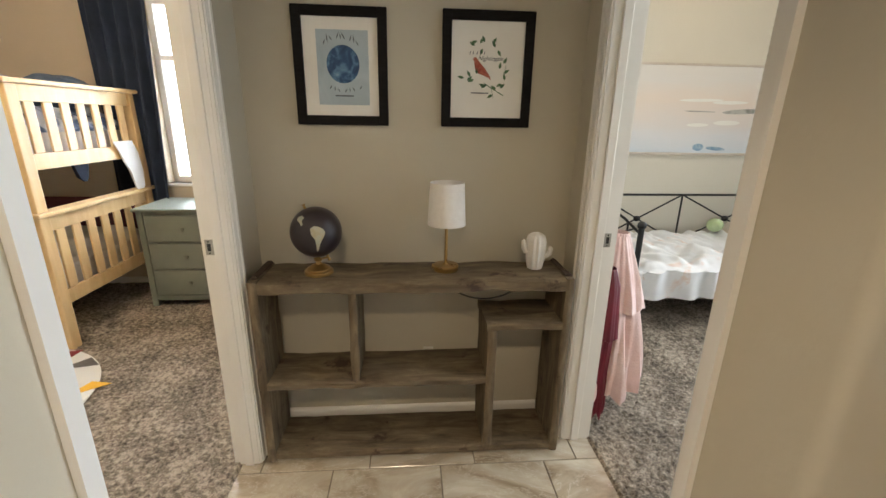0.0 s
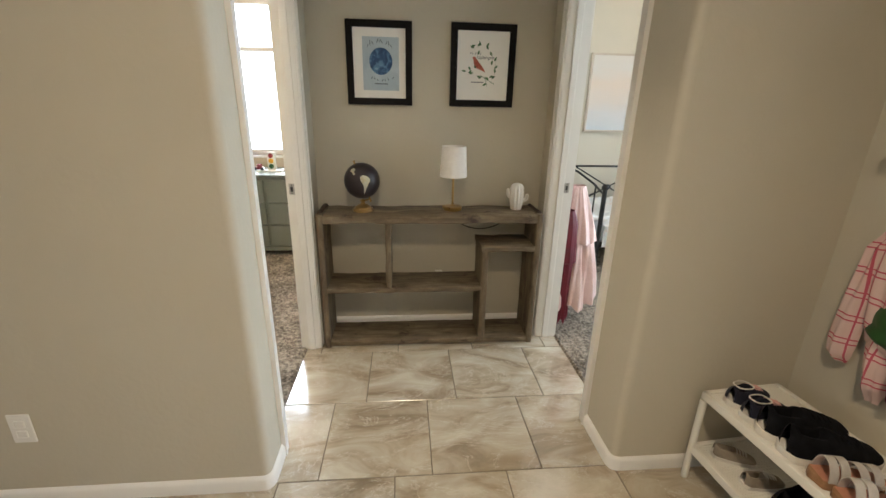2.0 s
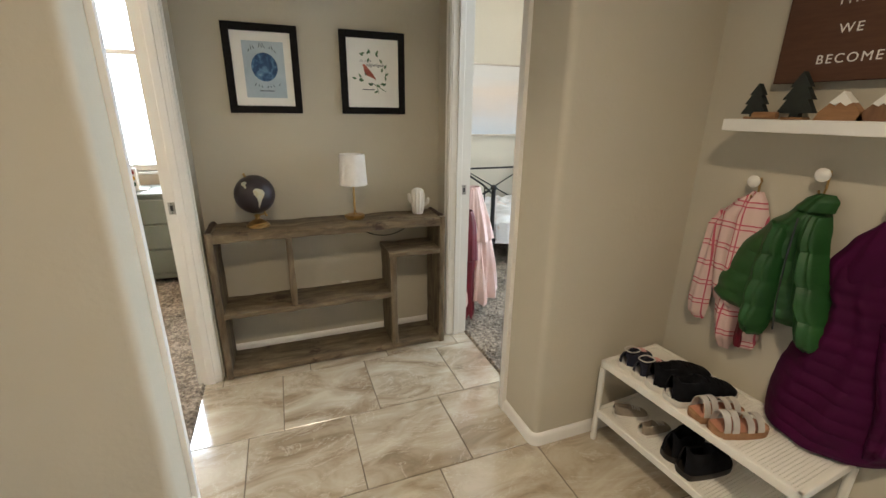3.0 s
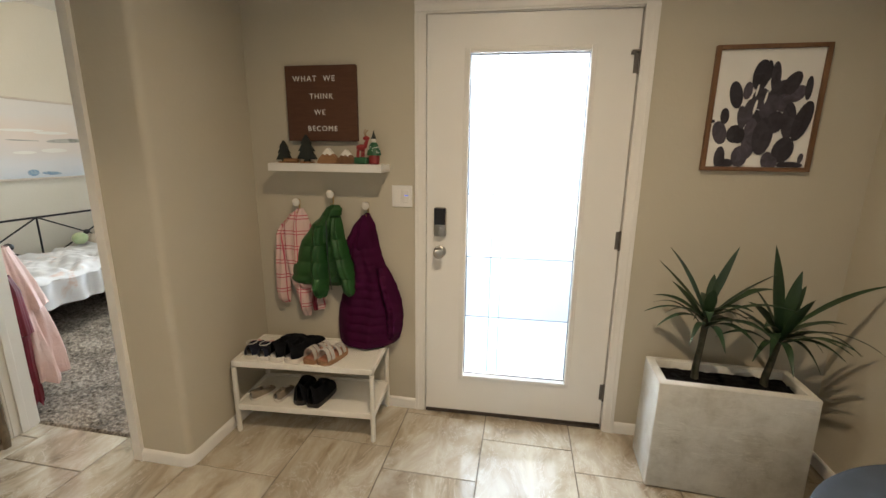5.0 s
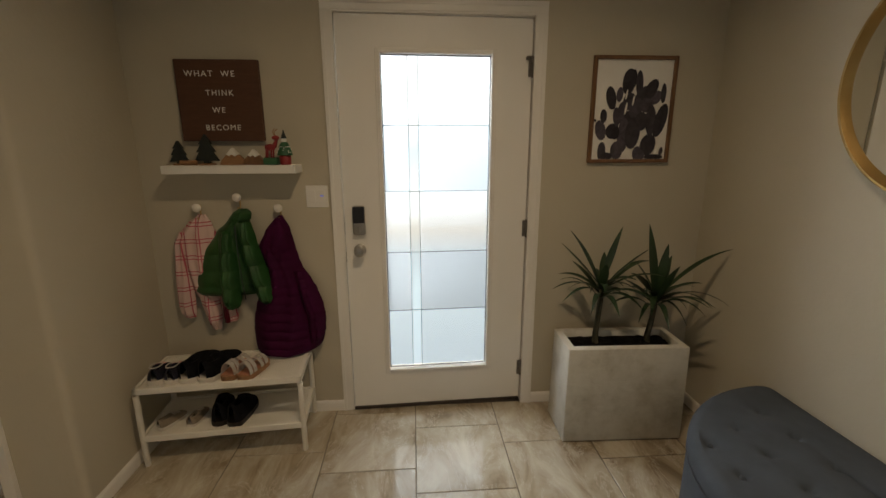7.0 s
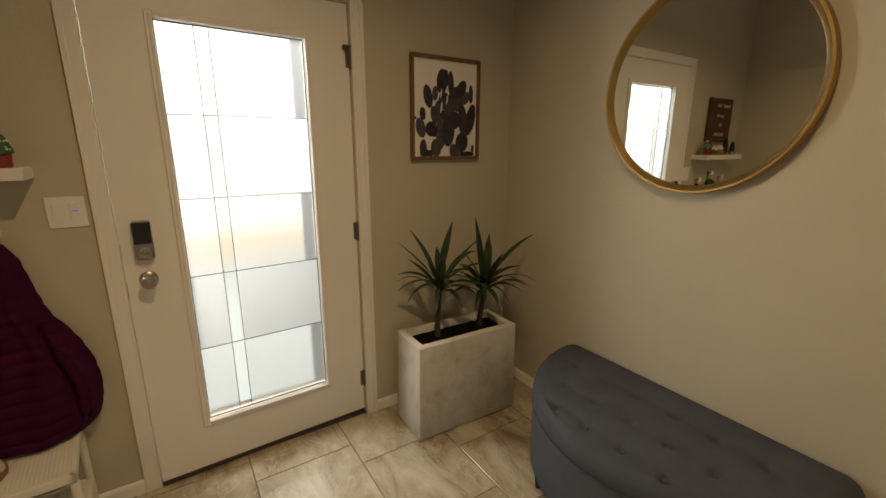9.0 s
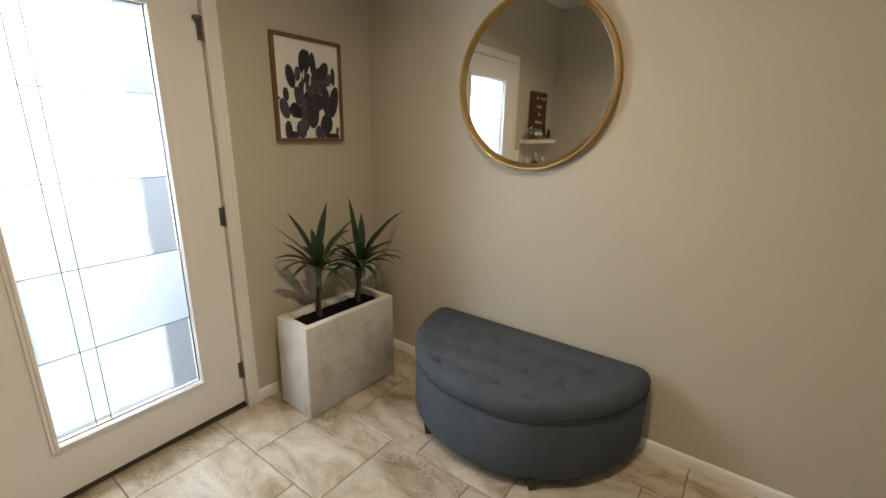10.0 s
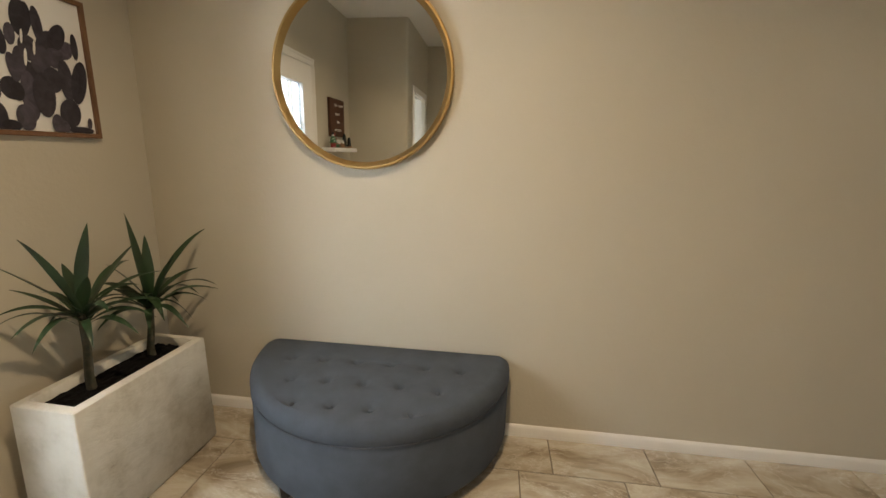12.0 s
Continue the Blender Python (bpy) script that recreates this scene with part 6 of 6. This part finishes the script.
part("glass", lathe([(0.002, 0.012), (MR - 0.026, 0.012), (MR - 0.026, 0.019), (0.002, 0.019)], seg=96, m=pose(MC[0], MY, MC[1], -90, 0, 0)), MIRROR, mi, "clean mirror glass")

# ceiling lamp of the entry
cl = thing("recessed_light", "recessed ceiling light with a white trim ring, switched on", "lamp", "recessed lights", (0.50, -0.46, TOP - 0.011))
part("trim_ring", lathe([(0.075, 0.002), (0.095, 0.0), (0.097, 0.006), (0.075, 0.010)], seg=40), WHITEPL, cl)
# unseen second fixture, made up to go with the weak west fill
copy_thing(cl, pose(-1.7, -0.5, TOP - 0.011))

# ---- playroom: bunk bed, dresser, curtain, rug ----
BX = -1.43
bb = thing("bunk_bed", "natural pine bunk bed with slatted end and messy bedding", "bed")


def post(x, y, z1, name="post"):
    part(name, box((x - 0.06, y, 0), (x, y + 0.072, z1), 0.006, 2), PINE, bb)


BYN, BYF = 2.99, 4.08
for xx in (BX, BX - 1.98):
    part("lower_post", box((xx - 0.060, BYN, 0.005), (xx, BYN + 0.075, 0.835), 0.006, 2), PINE, bb)
    part("lower_post", box((xx - 0.060, BYF - 0.075, 0.005), (xx, BYF, 0.835), 0.006, 2), PINE, bb)
    part("upper_post", box((xx - 0.060, BYN, 0.862), (xx, BYN + 0.075, 1.555), 0.006, 2), PINE, bb)
    part("upper_post", box((xx - 0.060, BYF - 0.075, 0.862), (xx, BYF, 1.555), 0.006, 2), PINE, bb)
    part("cap_rail", box((xx - 0.078, BYN - 0.02, 1.555), (xx + 0.018, BYF + 0.02, 1.582), 0.008, 3), PINE, bb)
    part("cap_rail", box((xx - 0.078, BYN - 0.02, 0.835), (xx + 0.018, BYF + 0.02, 0.862), 0.008, 3), PINE, bb)
    for z0, z1 in ((1.465, 1.553), (1.095, 1.185), (0.745, 0.833), (0.285, 0.375)):
        part("end_rail", box((xx - 0.042, BYN + 0.075, z0), (xx - 0.018, BYF - 0.075, z1), 0.004, 2), PINE, bb)
    for z0, z1 in ((1.185, 1.465), (0.375, 0.745)):
        for i in range(7):
            yc = BYN + 0.075 + (BYF - BYN - 0.15) * (i + 0.62) / 7.3
            part("slat", box((xx - 0.037, yc - 0.034, z0), (xx - 0.022, yc + 0.034, z1), 0.003, 1), PINE, bb)
for yy in (BYN + 0.02, BYF - 0.045):
    for z in (1.10, 0.29):
        part("side_rail", box((BX - 1.98, yy, z), (BX - 0.06, yy + 0.024, z + 0.12), 0.004, 2), PINE, bb)
for z0, mat, nm in ((1.16, BEDBLUE, "mattress"), (0.34, CREAMCL, "mattress")):
    bm = bmesh.new()
    add_box(bm, (BX - 1.95, BYN + 0.05, z0), (BX - 0.07, BYF - 0.05, z0 + 0.15), 0.03, 3)
    part(nm, bm, CREAMCL, bb, "", True)


def heap(name, label, x0, x1, y0, y1, z, h, mat, seed, cat="bedding"):
    ob = thing(name, label, cat)
    bm = bmesh.new()

    def f(u, v):
        e = min(u, 1 - u, v, 1 - v)
        k = min(1, e / 0.12) ** 0.5
        p = Vector((u * 5, v * 4, seed))
        return (x0 + (x1 - x0) * u, y0 + (y1 - y0) * v, z + k * (h * (0.65 + 0.6 * noise.noise(p)) + 0.16 * h * noise.noise(p * 2.2)))
    add_sheet(bm, 50, 60, f)
    bm.verts.ensure_lookup_table()
    add_box(bm, (x0, y0, z - 0.02), (x1, y1, z + 0.001))
    part("folds", bm, mat, ob, "", True)
    return ob


STRIPE = watercolour("grey_blue_print_cloth", [(0.36, (0.03, 0.05, 0.10)), (0.46, (0.10, 0.14, 0.22)), (0.54, (0.50, 0.52, 0.56)), (0.7, (0.66, 0.66, 0.66))], 7)
heap("duvet", "crumpled blue and white duvet on the upper bunk", BX - 1.3, BX - 0.075, BYN + 0.08, BYF - 0.08, 1.31, 0.19, STRIPE, 3)
for nm_, lb_, c_, r_ in (("pillow", "blue pillow on top of the upper bunk bedding", (BX - 0.34, 3.78, 1.55), (0.20, 0.29, 0.105)), ("cushion", "small dark blue cushion on the upper bunk", (BX - 0.30, 3.32, 1.53), (0.16, 0.15, 0.08))):
    pw = thing(nm_, lb_, "pillow")
    part("cover", ellipsoid(c_, r_, seg=28, rings=16, wob=0.22), BEDBLUE, pw, "", True)
heap("blanket", "cream blanket crumpled on the lower bunk", BX - 1.2, BX - 0.075, BYN + 0.08, BYF - 0.08, 0.49, 0.13, CREAMCL, 9)
bk = thing("maroon_blanket", "dark maroon blanket hung inside the lower bunk", "bedding")
part("folds", hung_cloth([(0.78, -3.3, -1.52, 0.03), (0.7, -3.3, -1.52, 0.04), (0.45, -3.3, -1.52, 0.04)], BYF - 0.05, 0.02, seed=5, axis="y"), MAROON, bk, "", True)
nc = thing("navy_cloth", "dark navy cloth hanging under the upper bunk", "clothing")
part("folds", hung_cloth([(1.16, 3.46, 3.62, 0.03), (1.08, 3.47, 3.60, 0.05), (1.0, 3.50, 3.58, 0.04), (0.97, 3.53, 3.56, 0.01)], BX - 0.10, 0.02, seed=6, nu=14, nv=20), NAVY, nc, "", True)
wc = thing("white_shirt", "white shirt draped over the upper bunk rail", "shirt")
part("folds", hung_cloth([(1.22, 3.93, 3.72, 0.03), (1.12, 3.98, 3.78, 0.04), (0.98, 4.0, 3.86, 0.04), (0.88, 3.99, 3.88, 0.03), (0.86, 3.97, 3.90, 0.01)], BX + 0.010, 0.012, seed=1, nu=18), DUVET, wc, "", True)

cu = thing("curtain", "dark navy curtain hanging beside the bedroom window", "curtain")


def curtain_pts(side):
    def f(u, v):
        z = 0.20 + (2.40 - 0.20) * v
        x0, x1 = -1.70 + 0.02 * (1 - v), -1.215 - 0.10 * (1 - v)
        x = x0 + (x1 - x0) * u
        y = 4.065 + 0.032 * math.sin(u * 30 + 0.6 * math.sin(v * 3)) + 0.012 * noise.noise(Vector((u * 9, v * 3, 2)))
        return (x, y + side, z)
    return f


bm = bmesh.new()
add_sheet(bm, 110, 24, curtain_pts(0))
add_sheet(bm, 110, 24, curtain_pts(0.004))
part("drape", bm, NAVY, cu, "", True)
part("rod", tube([(-1.8, 4.08, 2.41), (-0.2, 4.08, 2.41)], 0.010, 12), IRON, cu, "black curtain rod", True)

DX0, DX1, DYF, DZ = -1.335, -0.13, 3.630, 0.765
dr = thing("dresser", "grey-green painted six-drawer dresser under the window", "dresser")
part("body", box((DX0 + 0.02, DYF + 0.012, 0.055), (DX1 - 0.02, 4.09, DZ - 0.022), 0.003, 1), GREYDRESS, dr)
part("top", box((DX0, DYF - 0.02, DZ - 0.022), (DX1, 4.10, DZ), 0.006, 2), GREYDRESS, dr)
for x0, x1 in ((DX0 + 0.02, DX0 + 0.062), (DX1 - 0.062, DX1 - 0.02)):
    part("leg", box((x0, DYF, 0.0), (x1, DYF + 0.05, DZ - 0.022), 0.003, 1), GREYDRESS, dr)
part("bottom_rail", box((DX0 + 0.062, DYF + 0.004, 0.055), (DX1 - 0.062, DYF + 0.03, 0.095), 0.003, 1), GREYDRESS, dr)
mid = -0.725
for x0, x1 in ((DX0 + 0.075, mid - 0.012), (mid + 0.012, DX1 - 0.075)):
    for z0, z1 in ((0.105, 0.300), (0.312, 0.508), (0.520, 0.715)):
        d_ = part("drawer", box((x0, DYF - 0.008, z0), (x1, DYF + 0.012, z1), 0.006, 2), GREYDRESS, dr)
        part("drawer_knob", lathe([(0.006, 0), (0.006, 0.012), (0.014, 0.018), (0.015, 0.024), (0.008, 0.030)], m=pose((x0 + x1) / 2, DYF - 0.008, (z0 + z1) / 2, 90, 0, 0), seg=14), GREYDRESS, d_, "", True)
ty = thing("toy_traffic_light", "white toy traffic light with coloured discs on the dresser", "toy")
part("box", box((-0.735, 3.80, DZ + 0.012), (-0.665, 3.84, DZ + 0.175), 0.004, 2), WHITEPL, ty)
for zc, mt in ((0.145, REDP), (0.098, YELLOWP), (0.050, STAIN_GREEN)):
    part("disc", lathe([(0.021, 0), (0.021, 0.004), (0.015, 0.006)], m=pose(-0.70, 3.80, DZ + zc, 90, 0, 0), seg=20), mt, ty)
part("base", box((-0.83, 3.76, DZ), (-0.60, 3.86, DZ + 0.013), 0.003, 1), WHITEPL, ty)
tr_ = thing("toy_vehicle", "small red toy vehicle with dark wheels on the dresser", "toy")
bm = box((-0.85, 3.785, DZ + 0.02), (-0.77, 3.82, DZ + 0.045), 0.006, 2)
add_box(bm, (-0.825, 3.787, DZ + 0.045), (-0.785, 3.818, DZ + 0.070), 0.006, 2)
part("body", bm, REDP, tr_)
for wx in (-0.84, -0.78):
    part("wheel", lathe([(0.014, 0), (0.014, 0.045)], m=pose(wx, 3.825, DZ + 0.014 + 0.013, 90, 0, 0), seg=16), DARKPL, tr_)

rg = thing("round_rug", "small round cream play mat with coloured triangles on the carpet", "rug")
RGX, RGY, RGR = (-1.61, 2.38, 0.62)
part("mat", lathe([(RGR - 0.01, 0.0), (RGR, 0.004), (RGR, 0.010), (RGR - 0.005, 0.014)], (RGX, RGY, 0.014), 72), PAPER, rg, "smooth cream mat", True)
for cx, cy, w_, h_, q, mt in ((-1.25, 2.81, 0.20, 0.11, 10, GUN), (-1.06, 2.57, 0.20, 0.09, 35, YELLOWP), (-1.39, 2.92, 0.09, 0.08, 80, REDP), (-1.20, 2.60, 0.09, 0.06, 10, DARKPL), (-1.45, 2.70, 0.14, 0.10, 40, YELLOWP), (-1.35, 2.42, 0.12, 0.09, 200, REDP), (-1.14, 2.46, 0.05, 0.03, 120, DARKPL), (-1.62, 2.56, 0.14, 0.10, 300, GUN), (-1.55, 2.84, 0.10, 0.07, 150, DARKPL), (-1.70, 2.25, 0.14, 0.10, 20, YELLOWP)):
    c_, s_ = math.cos(radians(q)), math.sin(radians(q))
    part("triangle", prism([(cx + u * w_ * c_ - v * h_ * s_, cy + u * w_ * s_ + v * h_ * c_) for u, v in ((-0.5, -0.5), (0.5, -0.4), (0.1, 0.5))], 0.027, 0.0295), mt, rg)

# ---- bedroom: daybed, painting, dresses ----
FY, BYB = 3.12, 4.06
db = thing("daybed", "black iron daybed with crossed bars, under a white duvet", "bed")
LXP = 2.165


def bar(a, b, r=0.009):
    return tube([a, b], r, 10)


for yy, zz in ((FY, 0.74), (BYB, 0.815)):
    bm = tube([(LXP, yy, 0.0), (LXP, yy, zz)], 0.019, 14)
    part("post", bm, IRON, db, "", True)
    part("post_ball", ellipsoid((LXP, yy, zz + 0.022), (0.030, 0.030, 0.028), seg=18), IRON, db, "", True)
XS = [LXP, 3.042, 3.92, 4.25]
bm = tube([(LXP, BYB, 0.808), (4.25, BYB, 0.808)], 0.010, 10)
add_tube(bm, [(LXP, BYB, 0.36), (4.25, BYB, 0.36)], 0.010, 10)
part("top_rail", bm, IRON, db, "", True)
for i, x in enumerate(XS[1:]):
    part("upright", bar((x, BYB, 0.36), (x, BYB, 0.808), 0.008), IRON, db, "", True)
for x0, x1 in ((XS[0] + 0.10, XS[1]), (XS[1], XS[2])):
    bm = bar((x0, BYB, 0.808), (x1, BYB, 0.38), 0.007)
    add_tube(bm, [(x0, BYB, 0.38), (x1, BYB, 0.808)], 0.007, 8)
    part("cross_bars", bm, IRON, db, "", True)
    part("cross_boss", ellipsoid(((x0 + x1) / 2, BYB, 0.594), (0.032, 0.022, 0.026), seg=14), IRON, db, "", True)
# side panel at the foot
bm = tube([(LXP, FY, 0.70), (LXP, 3.35, 0.755), (LXP, 3.7, 0.80), (LXP, BYB, 0.808)], 0.010, 10)
part("side_rail", bm, IRON, db, "", True)
bm = bar((LXP, 3.2, 0.36), (LXP, BYB, 0.78), 0.007)
add_tube(bm, [(LXP, 3.2, 0.72), (LXP, BYB, 0.38)], 0.007, 8)
add_tube(bm, [(LXP, 3.30, 0.36), (LXP, 3.30, 0.735)], 0.007, 8)
add_tube(bm, [(LXP, FY, 0.34), (LXP, BYB, 0.34)], 0.010, 8)
part("side_bars", bm, IRON, db, "", True)
part("front_rail", box((LXP, FY - 0.005, 0.235), (4.25, FY + 0.015, 0.275), 0.003, 1), IRON, db)
part("deck", box((LXP + 0.02, FY + 0.02, 0.225), (4.25, BYB - 0.02, 0.27), 0.01, 2), DARKPL, db, "dark underside")
part("mattress", box((LXP + 0.03, FY + 0.01, 0.27), (4.25, BYB - 0.02, 0.44), 0.04, 4), DUVET, db, "", True)
for xp in (4.24,):
    part("post", tube([(xp, FY, 0), (xp, FY, 0.76)], 0.019, 14), IRON, db, "", True)
dv = thing("duvet", "rumpled white duvet with faint blush print on the daybed", "bedding")
bm = bmesh.new()


def duvet_pt(u, v):
    x = LXP + 0.03 + (4.22 - LXP) * u
    s = v * 1.22
    n1 = noise.noise(Vector((x * 5.5, s * 3.2, 1))) + 0.5 * noise.noise(Vector((x * 13 + s * 5, s * 6, 4))) + 0.6 * abs(noise.noise(Vector((x * 9 - s * 7, s * 4, 7))))
    if s < 0.26:
        z = 0.245 + s / 0.26 * 0.20
        y = FY - 0.035 - 0.03 * noise.noise(Vector((x * 8, z * 4, 3))) - 0.018 * math.sin(x * 38 + 2 * math.sin(x * 9))
        if u < 0.02:
            y += 0.01
        return (x, y, z)
    t = (s - 0.26) / (1.22 - 0.26)
    e = min(1.0, t / 0.08)
    y = FY - 0.03 + (BYB - 0.03 - FY) * t
    return (x, y, 0.445 + 0.035 * math.sin(min(1, t / 0.1) * math.pi / 2) + 0.050 * n1 * e - 0.03 * max(0, 0.05 - u) / 0.05)


add_sheet(bm, 150, 90, duvet_pt)
BLUSH = watercolour("white_blush_print_cloth", [(0.3, (0.70, 0.715, 0.74)), (0.58, (0.76, 0.765, 0.78)), (0.66, (0.70, 0.56, 0.50)), (0.72, (0.77, 0.76, 0.76))], 4)
part("cover", bm, BLUSH, dv, "", True)
bl = thing("toy_ball", "small pale green plush ball on the daybed", "toy")
part("ball", ellipsoid((3.30, 3.93, 0.565), (0.065, 0.065, 0.06), seg=20, wob=0.08), LIME, bl, "", True)
heap("pillow", "cream pillow leaning at the back of the daybed", 3.42, 3.95, 3.72, 4.02, 0.47, 0.13, CREAMCL, 4, "pillow")

pt = thing("canvas_painting", "large pastel seascape canvas in a thin frame above the daybed", "painting")
X0, X1, Z0, Z1 = 2.335, 4.15, 1.150, 1.885
bm = bmesh.new()
for a, b in (((X0, Z0), (X0 + 0.018, Z1)), ((X1 - 0.018, Z0), (X1, Z1)), ((X0 + 0.018, Z0), (X1 - 0.018, Z0 + 0.018)), ((X0 + 0.018, Z1 - 0.018), (X1 - 0.018, Z1))):
    add_box(bm, (a[0], BACK - 0.04, a[1]), (b[0], BACK - 0.001, b[1]), 0.002, 1)
part("frame", bm, CREAMCL, pt, "thin pale wood frame")
SEA = material("pastel_wash", (0.6, 0.55, 0.52), 0.7)
v_ = coords(SEA, (1.2, 1, 5))
n_ = node(SEA, "ShaderNodeTexNoise", Scale=2.0, Detail=6.0, Roughness=0.6)
link(SEA, v_, n_.inputs["Vector"])
tcs = node(SEA, "ShaderNodeTexCoord")
sps = node(SEA, "ShaderNodeSeparateXYZ")
link(SEA, tcs.outputs["Object"], sps.inputs[0])
mrs = node(SEA, "ShaderNodeMapRange")
mrs.inputs["From Min"].default_value, mrs.inputs["From Max"].default_value = Z0, Z1
link(SEA, sps.outputs[2], mrs.inputs["Value"])
ad = node(SEA, "ShaderNodeMath")
ad.operation = "MULTIPLY_ADD"
link(SEA, n_.outputs["Fac"], ad.inputs[0])
ad.inputs[1].default_value = 0.30
link(SEA, mrs.outputs[0], ad.inputs[2])
link(SEA, ramp(SEA, ad.outputs[0], [(0.15, (0.58, 0.64, 0.70)), (0.35, (0.68, 0.68, 0.70)), (0.55, (0.72, 0.66, 0.62)), (0.75, (0.76, 0.66, 0.58)), (1.0, (0.72, 0.69, 0.66))]), bsdf(SEA).inputs["Base Color"])
part("canvas", box((X0 + 0.018, BACK - 0.03, Z0 + 0.018), (X1 - 0.018, BACK - 0.001, Z1 - 0.018)), SEA, pt)
PATCHB = watercolour("blue_stroke", [(0.4, (0.10, 0.24, 0.42)), (0.6, (0.36, 0.46, 0.55))], 12)
PATCHG = watercolour("grey_stroke", [(0.4, (0.22, 0.22, 0.19)), (0.6, (0.46, 0.44, 0.40))], 9)
bm = bmesh.new()
add_prism(bm, ell(3.14, 1.215, 0.05, 0.03, 0), BACK - 0.0312, BACK - 0.0302, 1)
add_prism(bm, ell(3.30, 1.205, 0.09, 0.016, -4), BACK - 0.0312, BACK - 0.0302, 1)
split_parts("brush_stroke", bm, PATCHB, pt, "blue brush stroke")
bm = bmesh.new()
add_prism(bm, ell(3.50, 1.515, 0.20, 0.020, 3), BACK - 0.0312, BACK - 0.0302, 1)
add_prism(bm, ell(3.10, 1.51, 0.14, 0.005, -1), BACK - 0.0314, BACK - 0.0302, 1)
split_parts("brush_stroke", bm, PATCHG, pt, "grey brush stroke")
bm = bmesh.new()
for x, z, a, b in ((3.10, 1.60, 0.20, 0.012), (3.36, 1.585, 0.16, 0.014), (3.36, 1.42, 0.12, 0.02), (3.10, 1.40, 0.10, 0.014)):
    add_prism(bm, ell(x, z, a, b, 1), BACK - 0.0310, BACK - 0.0302, 1)
split_parts("brush_stroke", bm, PAPER, pt, "white brush stroke")

# dresses hung just inside the bedroom doorway
dk = thing("wall_hooks_rail", "white hook rail on the bedroom side wall", "hook rail")
part("rail", box((RR, 2.20, 1.02), (RR + 0.018, 2.52, 1.08), 0.003, 1), TRIM, dk)
ds = thing("pink_dress", "pale pink tulle princess dress hanging beside the doorway", "dress")


def skirt(c, rows_, ruff, seed, flat_=0.6):
    bm = bmesh.new()
    n, prev = 120, None
    for z, rx in rows_:
        row = []
        for i in range(n):
            a = 2 * math.pi * i / n
            k = 1 + ruff * (rx / 0.2) * (0.4 * math.sin(a * 9 + seed + z * 4) + 0.25 * math.sin(a * 21 + seed * 2 - z * 6) + 0.5 * noise.noise(Vector((math.cos(a) * 2.5, math.sin(a) * 2.5, seed + z * 3))))
            zz = z + (0.02 * math.sin(a * 7 + seed) if (z, rx) == rows_[-1] else 0)
            row.append(bm.verts.new((c[0] + rx * k * flat_ * math.cos(a), c[1] + rx * k * math.sin(a), zz)))
        if prev:
            for i in range(n):
                bm.faces.new((prev[i], prev[(i + 1) % n], row[(i + 1) % n], row[i]))
        prev = row
    return bm


part("bodice", skirt((1.490, 2.28), [(1.05, 0.02), (1.0, 0.04), (0.95, 0.05), (0.90, 0.06)], 0.12, 1, 0.5), PINK, ds, "", True)
part("skirt", skirt((1.600, 2.32), [(0.93, 0.04), (0.82, 0.075), (0.70, 0.100), (0.60, 0.120), (0.50, 0.138), (0.40, 0.155), (0.31, 0.170), (0.24, 0.180), (0.18, 0.186), (0.16, 0.180)], 0.30, 2, 0.95), PINK, ds, "layered pink tulle skirt", True)
part("overskirt", skirt((1.590, 2.315), [(0.92, 0.050), (0.82, 0.085), (0.72, 0.118), (0.64, 0.140), (0.59, 0.150), (0.575, 0.128)], 0.26, 5, 0.95), PINK, ds, "", True)
rd = thing("red_dress", "deep red satin dress hanging beside the pink one", "dress")
part("bodice", skirt((1.478, 2.17), [(1.05, 0.01), (0.95, 0.025), (0.80, 0.04)], 0.10, 4, 0.4), RED, rd, "", True)
part("skirt", skirt((1.515, 2.20), [(0.80, 0.030), (0.72, 0.06), (0.48, 0.080), (0.47, 0.060), (0.30, 0.055), (0.12, 0.065), (0.07, 0.060)], 0.25, 7, 0.8), RED, rd, "", True)

# ---- floor tiles, last ----
PITCH, STEP, GAP, BASE_Y, BASE_X = 0.447, 0.149, 0.004, -1.165, 1.21
tile_mesh = {}


def tile_data(w, h):
    key = (round(w, 3), round(h, 3))
    if key not in tile_mesh:
        bm = box((0, 0, -0.010), (w, h, 0.0))
        top = [e for e in bm.edges if all(v.co.z > -0.001 for v in e.verts)]
        bmesh.ops.bevel(bm, geom=top, offset=0.0016, segments=1, affect="EDGES")
        me = bpy.data.meshes.new("tile")
        bm.to_mesh(me)
        bm.free()
        me.materials.append(TILE)
        tile_mesh[key] = me
    return tile_mesh[key]


for kk in range(-2, 8):
    y0, y1 = BASE_Y + PITCH * kk, BASE_Y + PITCH * (kk + 1)
    for ii in range(-14, 5):
        x0 = BASE_X + STEP * (kk % 3) + PITCH * ii
        x1 = x0 + PITCH
        lim = (-4.44, 2.085) if kk < 5 else (-0.07, 1.455)
        ax0, ax1 = max(x0 + GAP / 2, lim[0]), min(x1 - GAP / 2, lim[1])
        ay0, ay1 = max(y0 + GAP / 2, SY), min(y1 - GAP / 2, NICHE)
        if ax1 - ax0 < 0.01 or ay1 - ay0 < 0.01:
            continue
        t_ = new("tile", tile_data(ax1 - ax0, ay1 - ay0))
        t_.location = (ax0, ay0, 0)
        t_.parent = floor
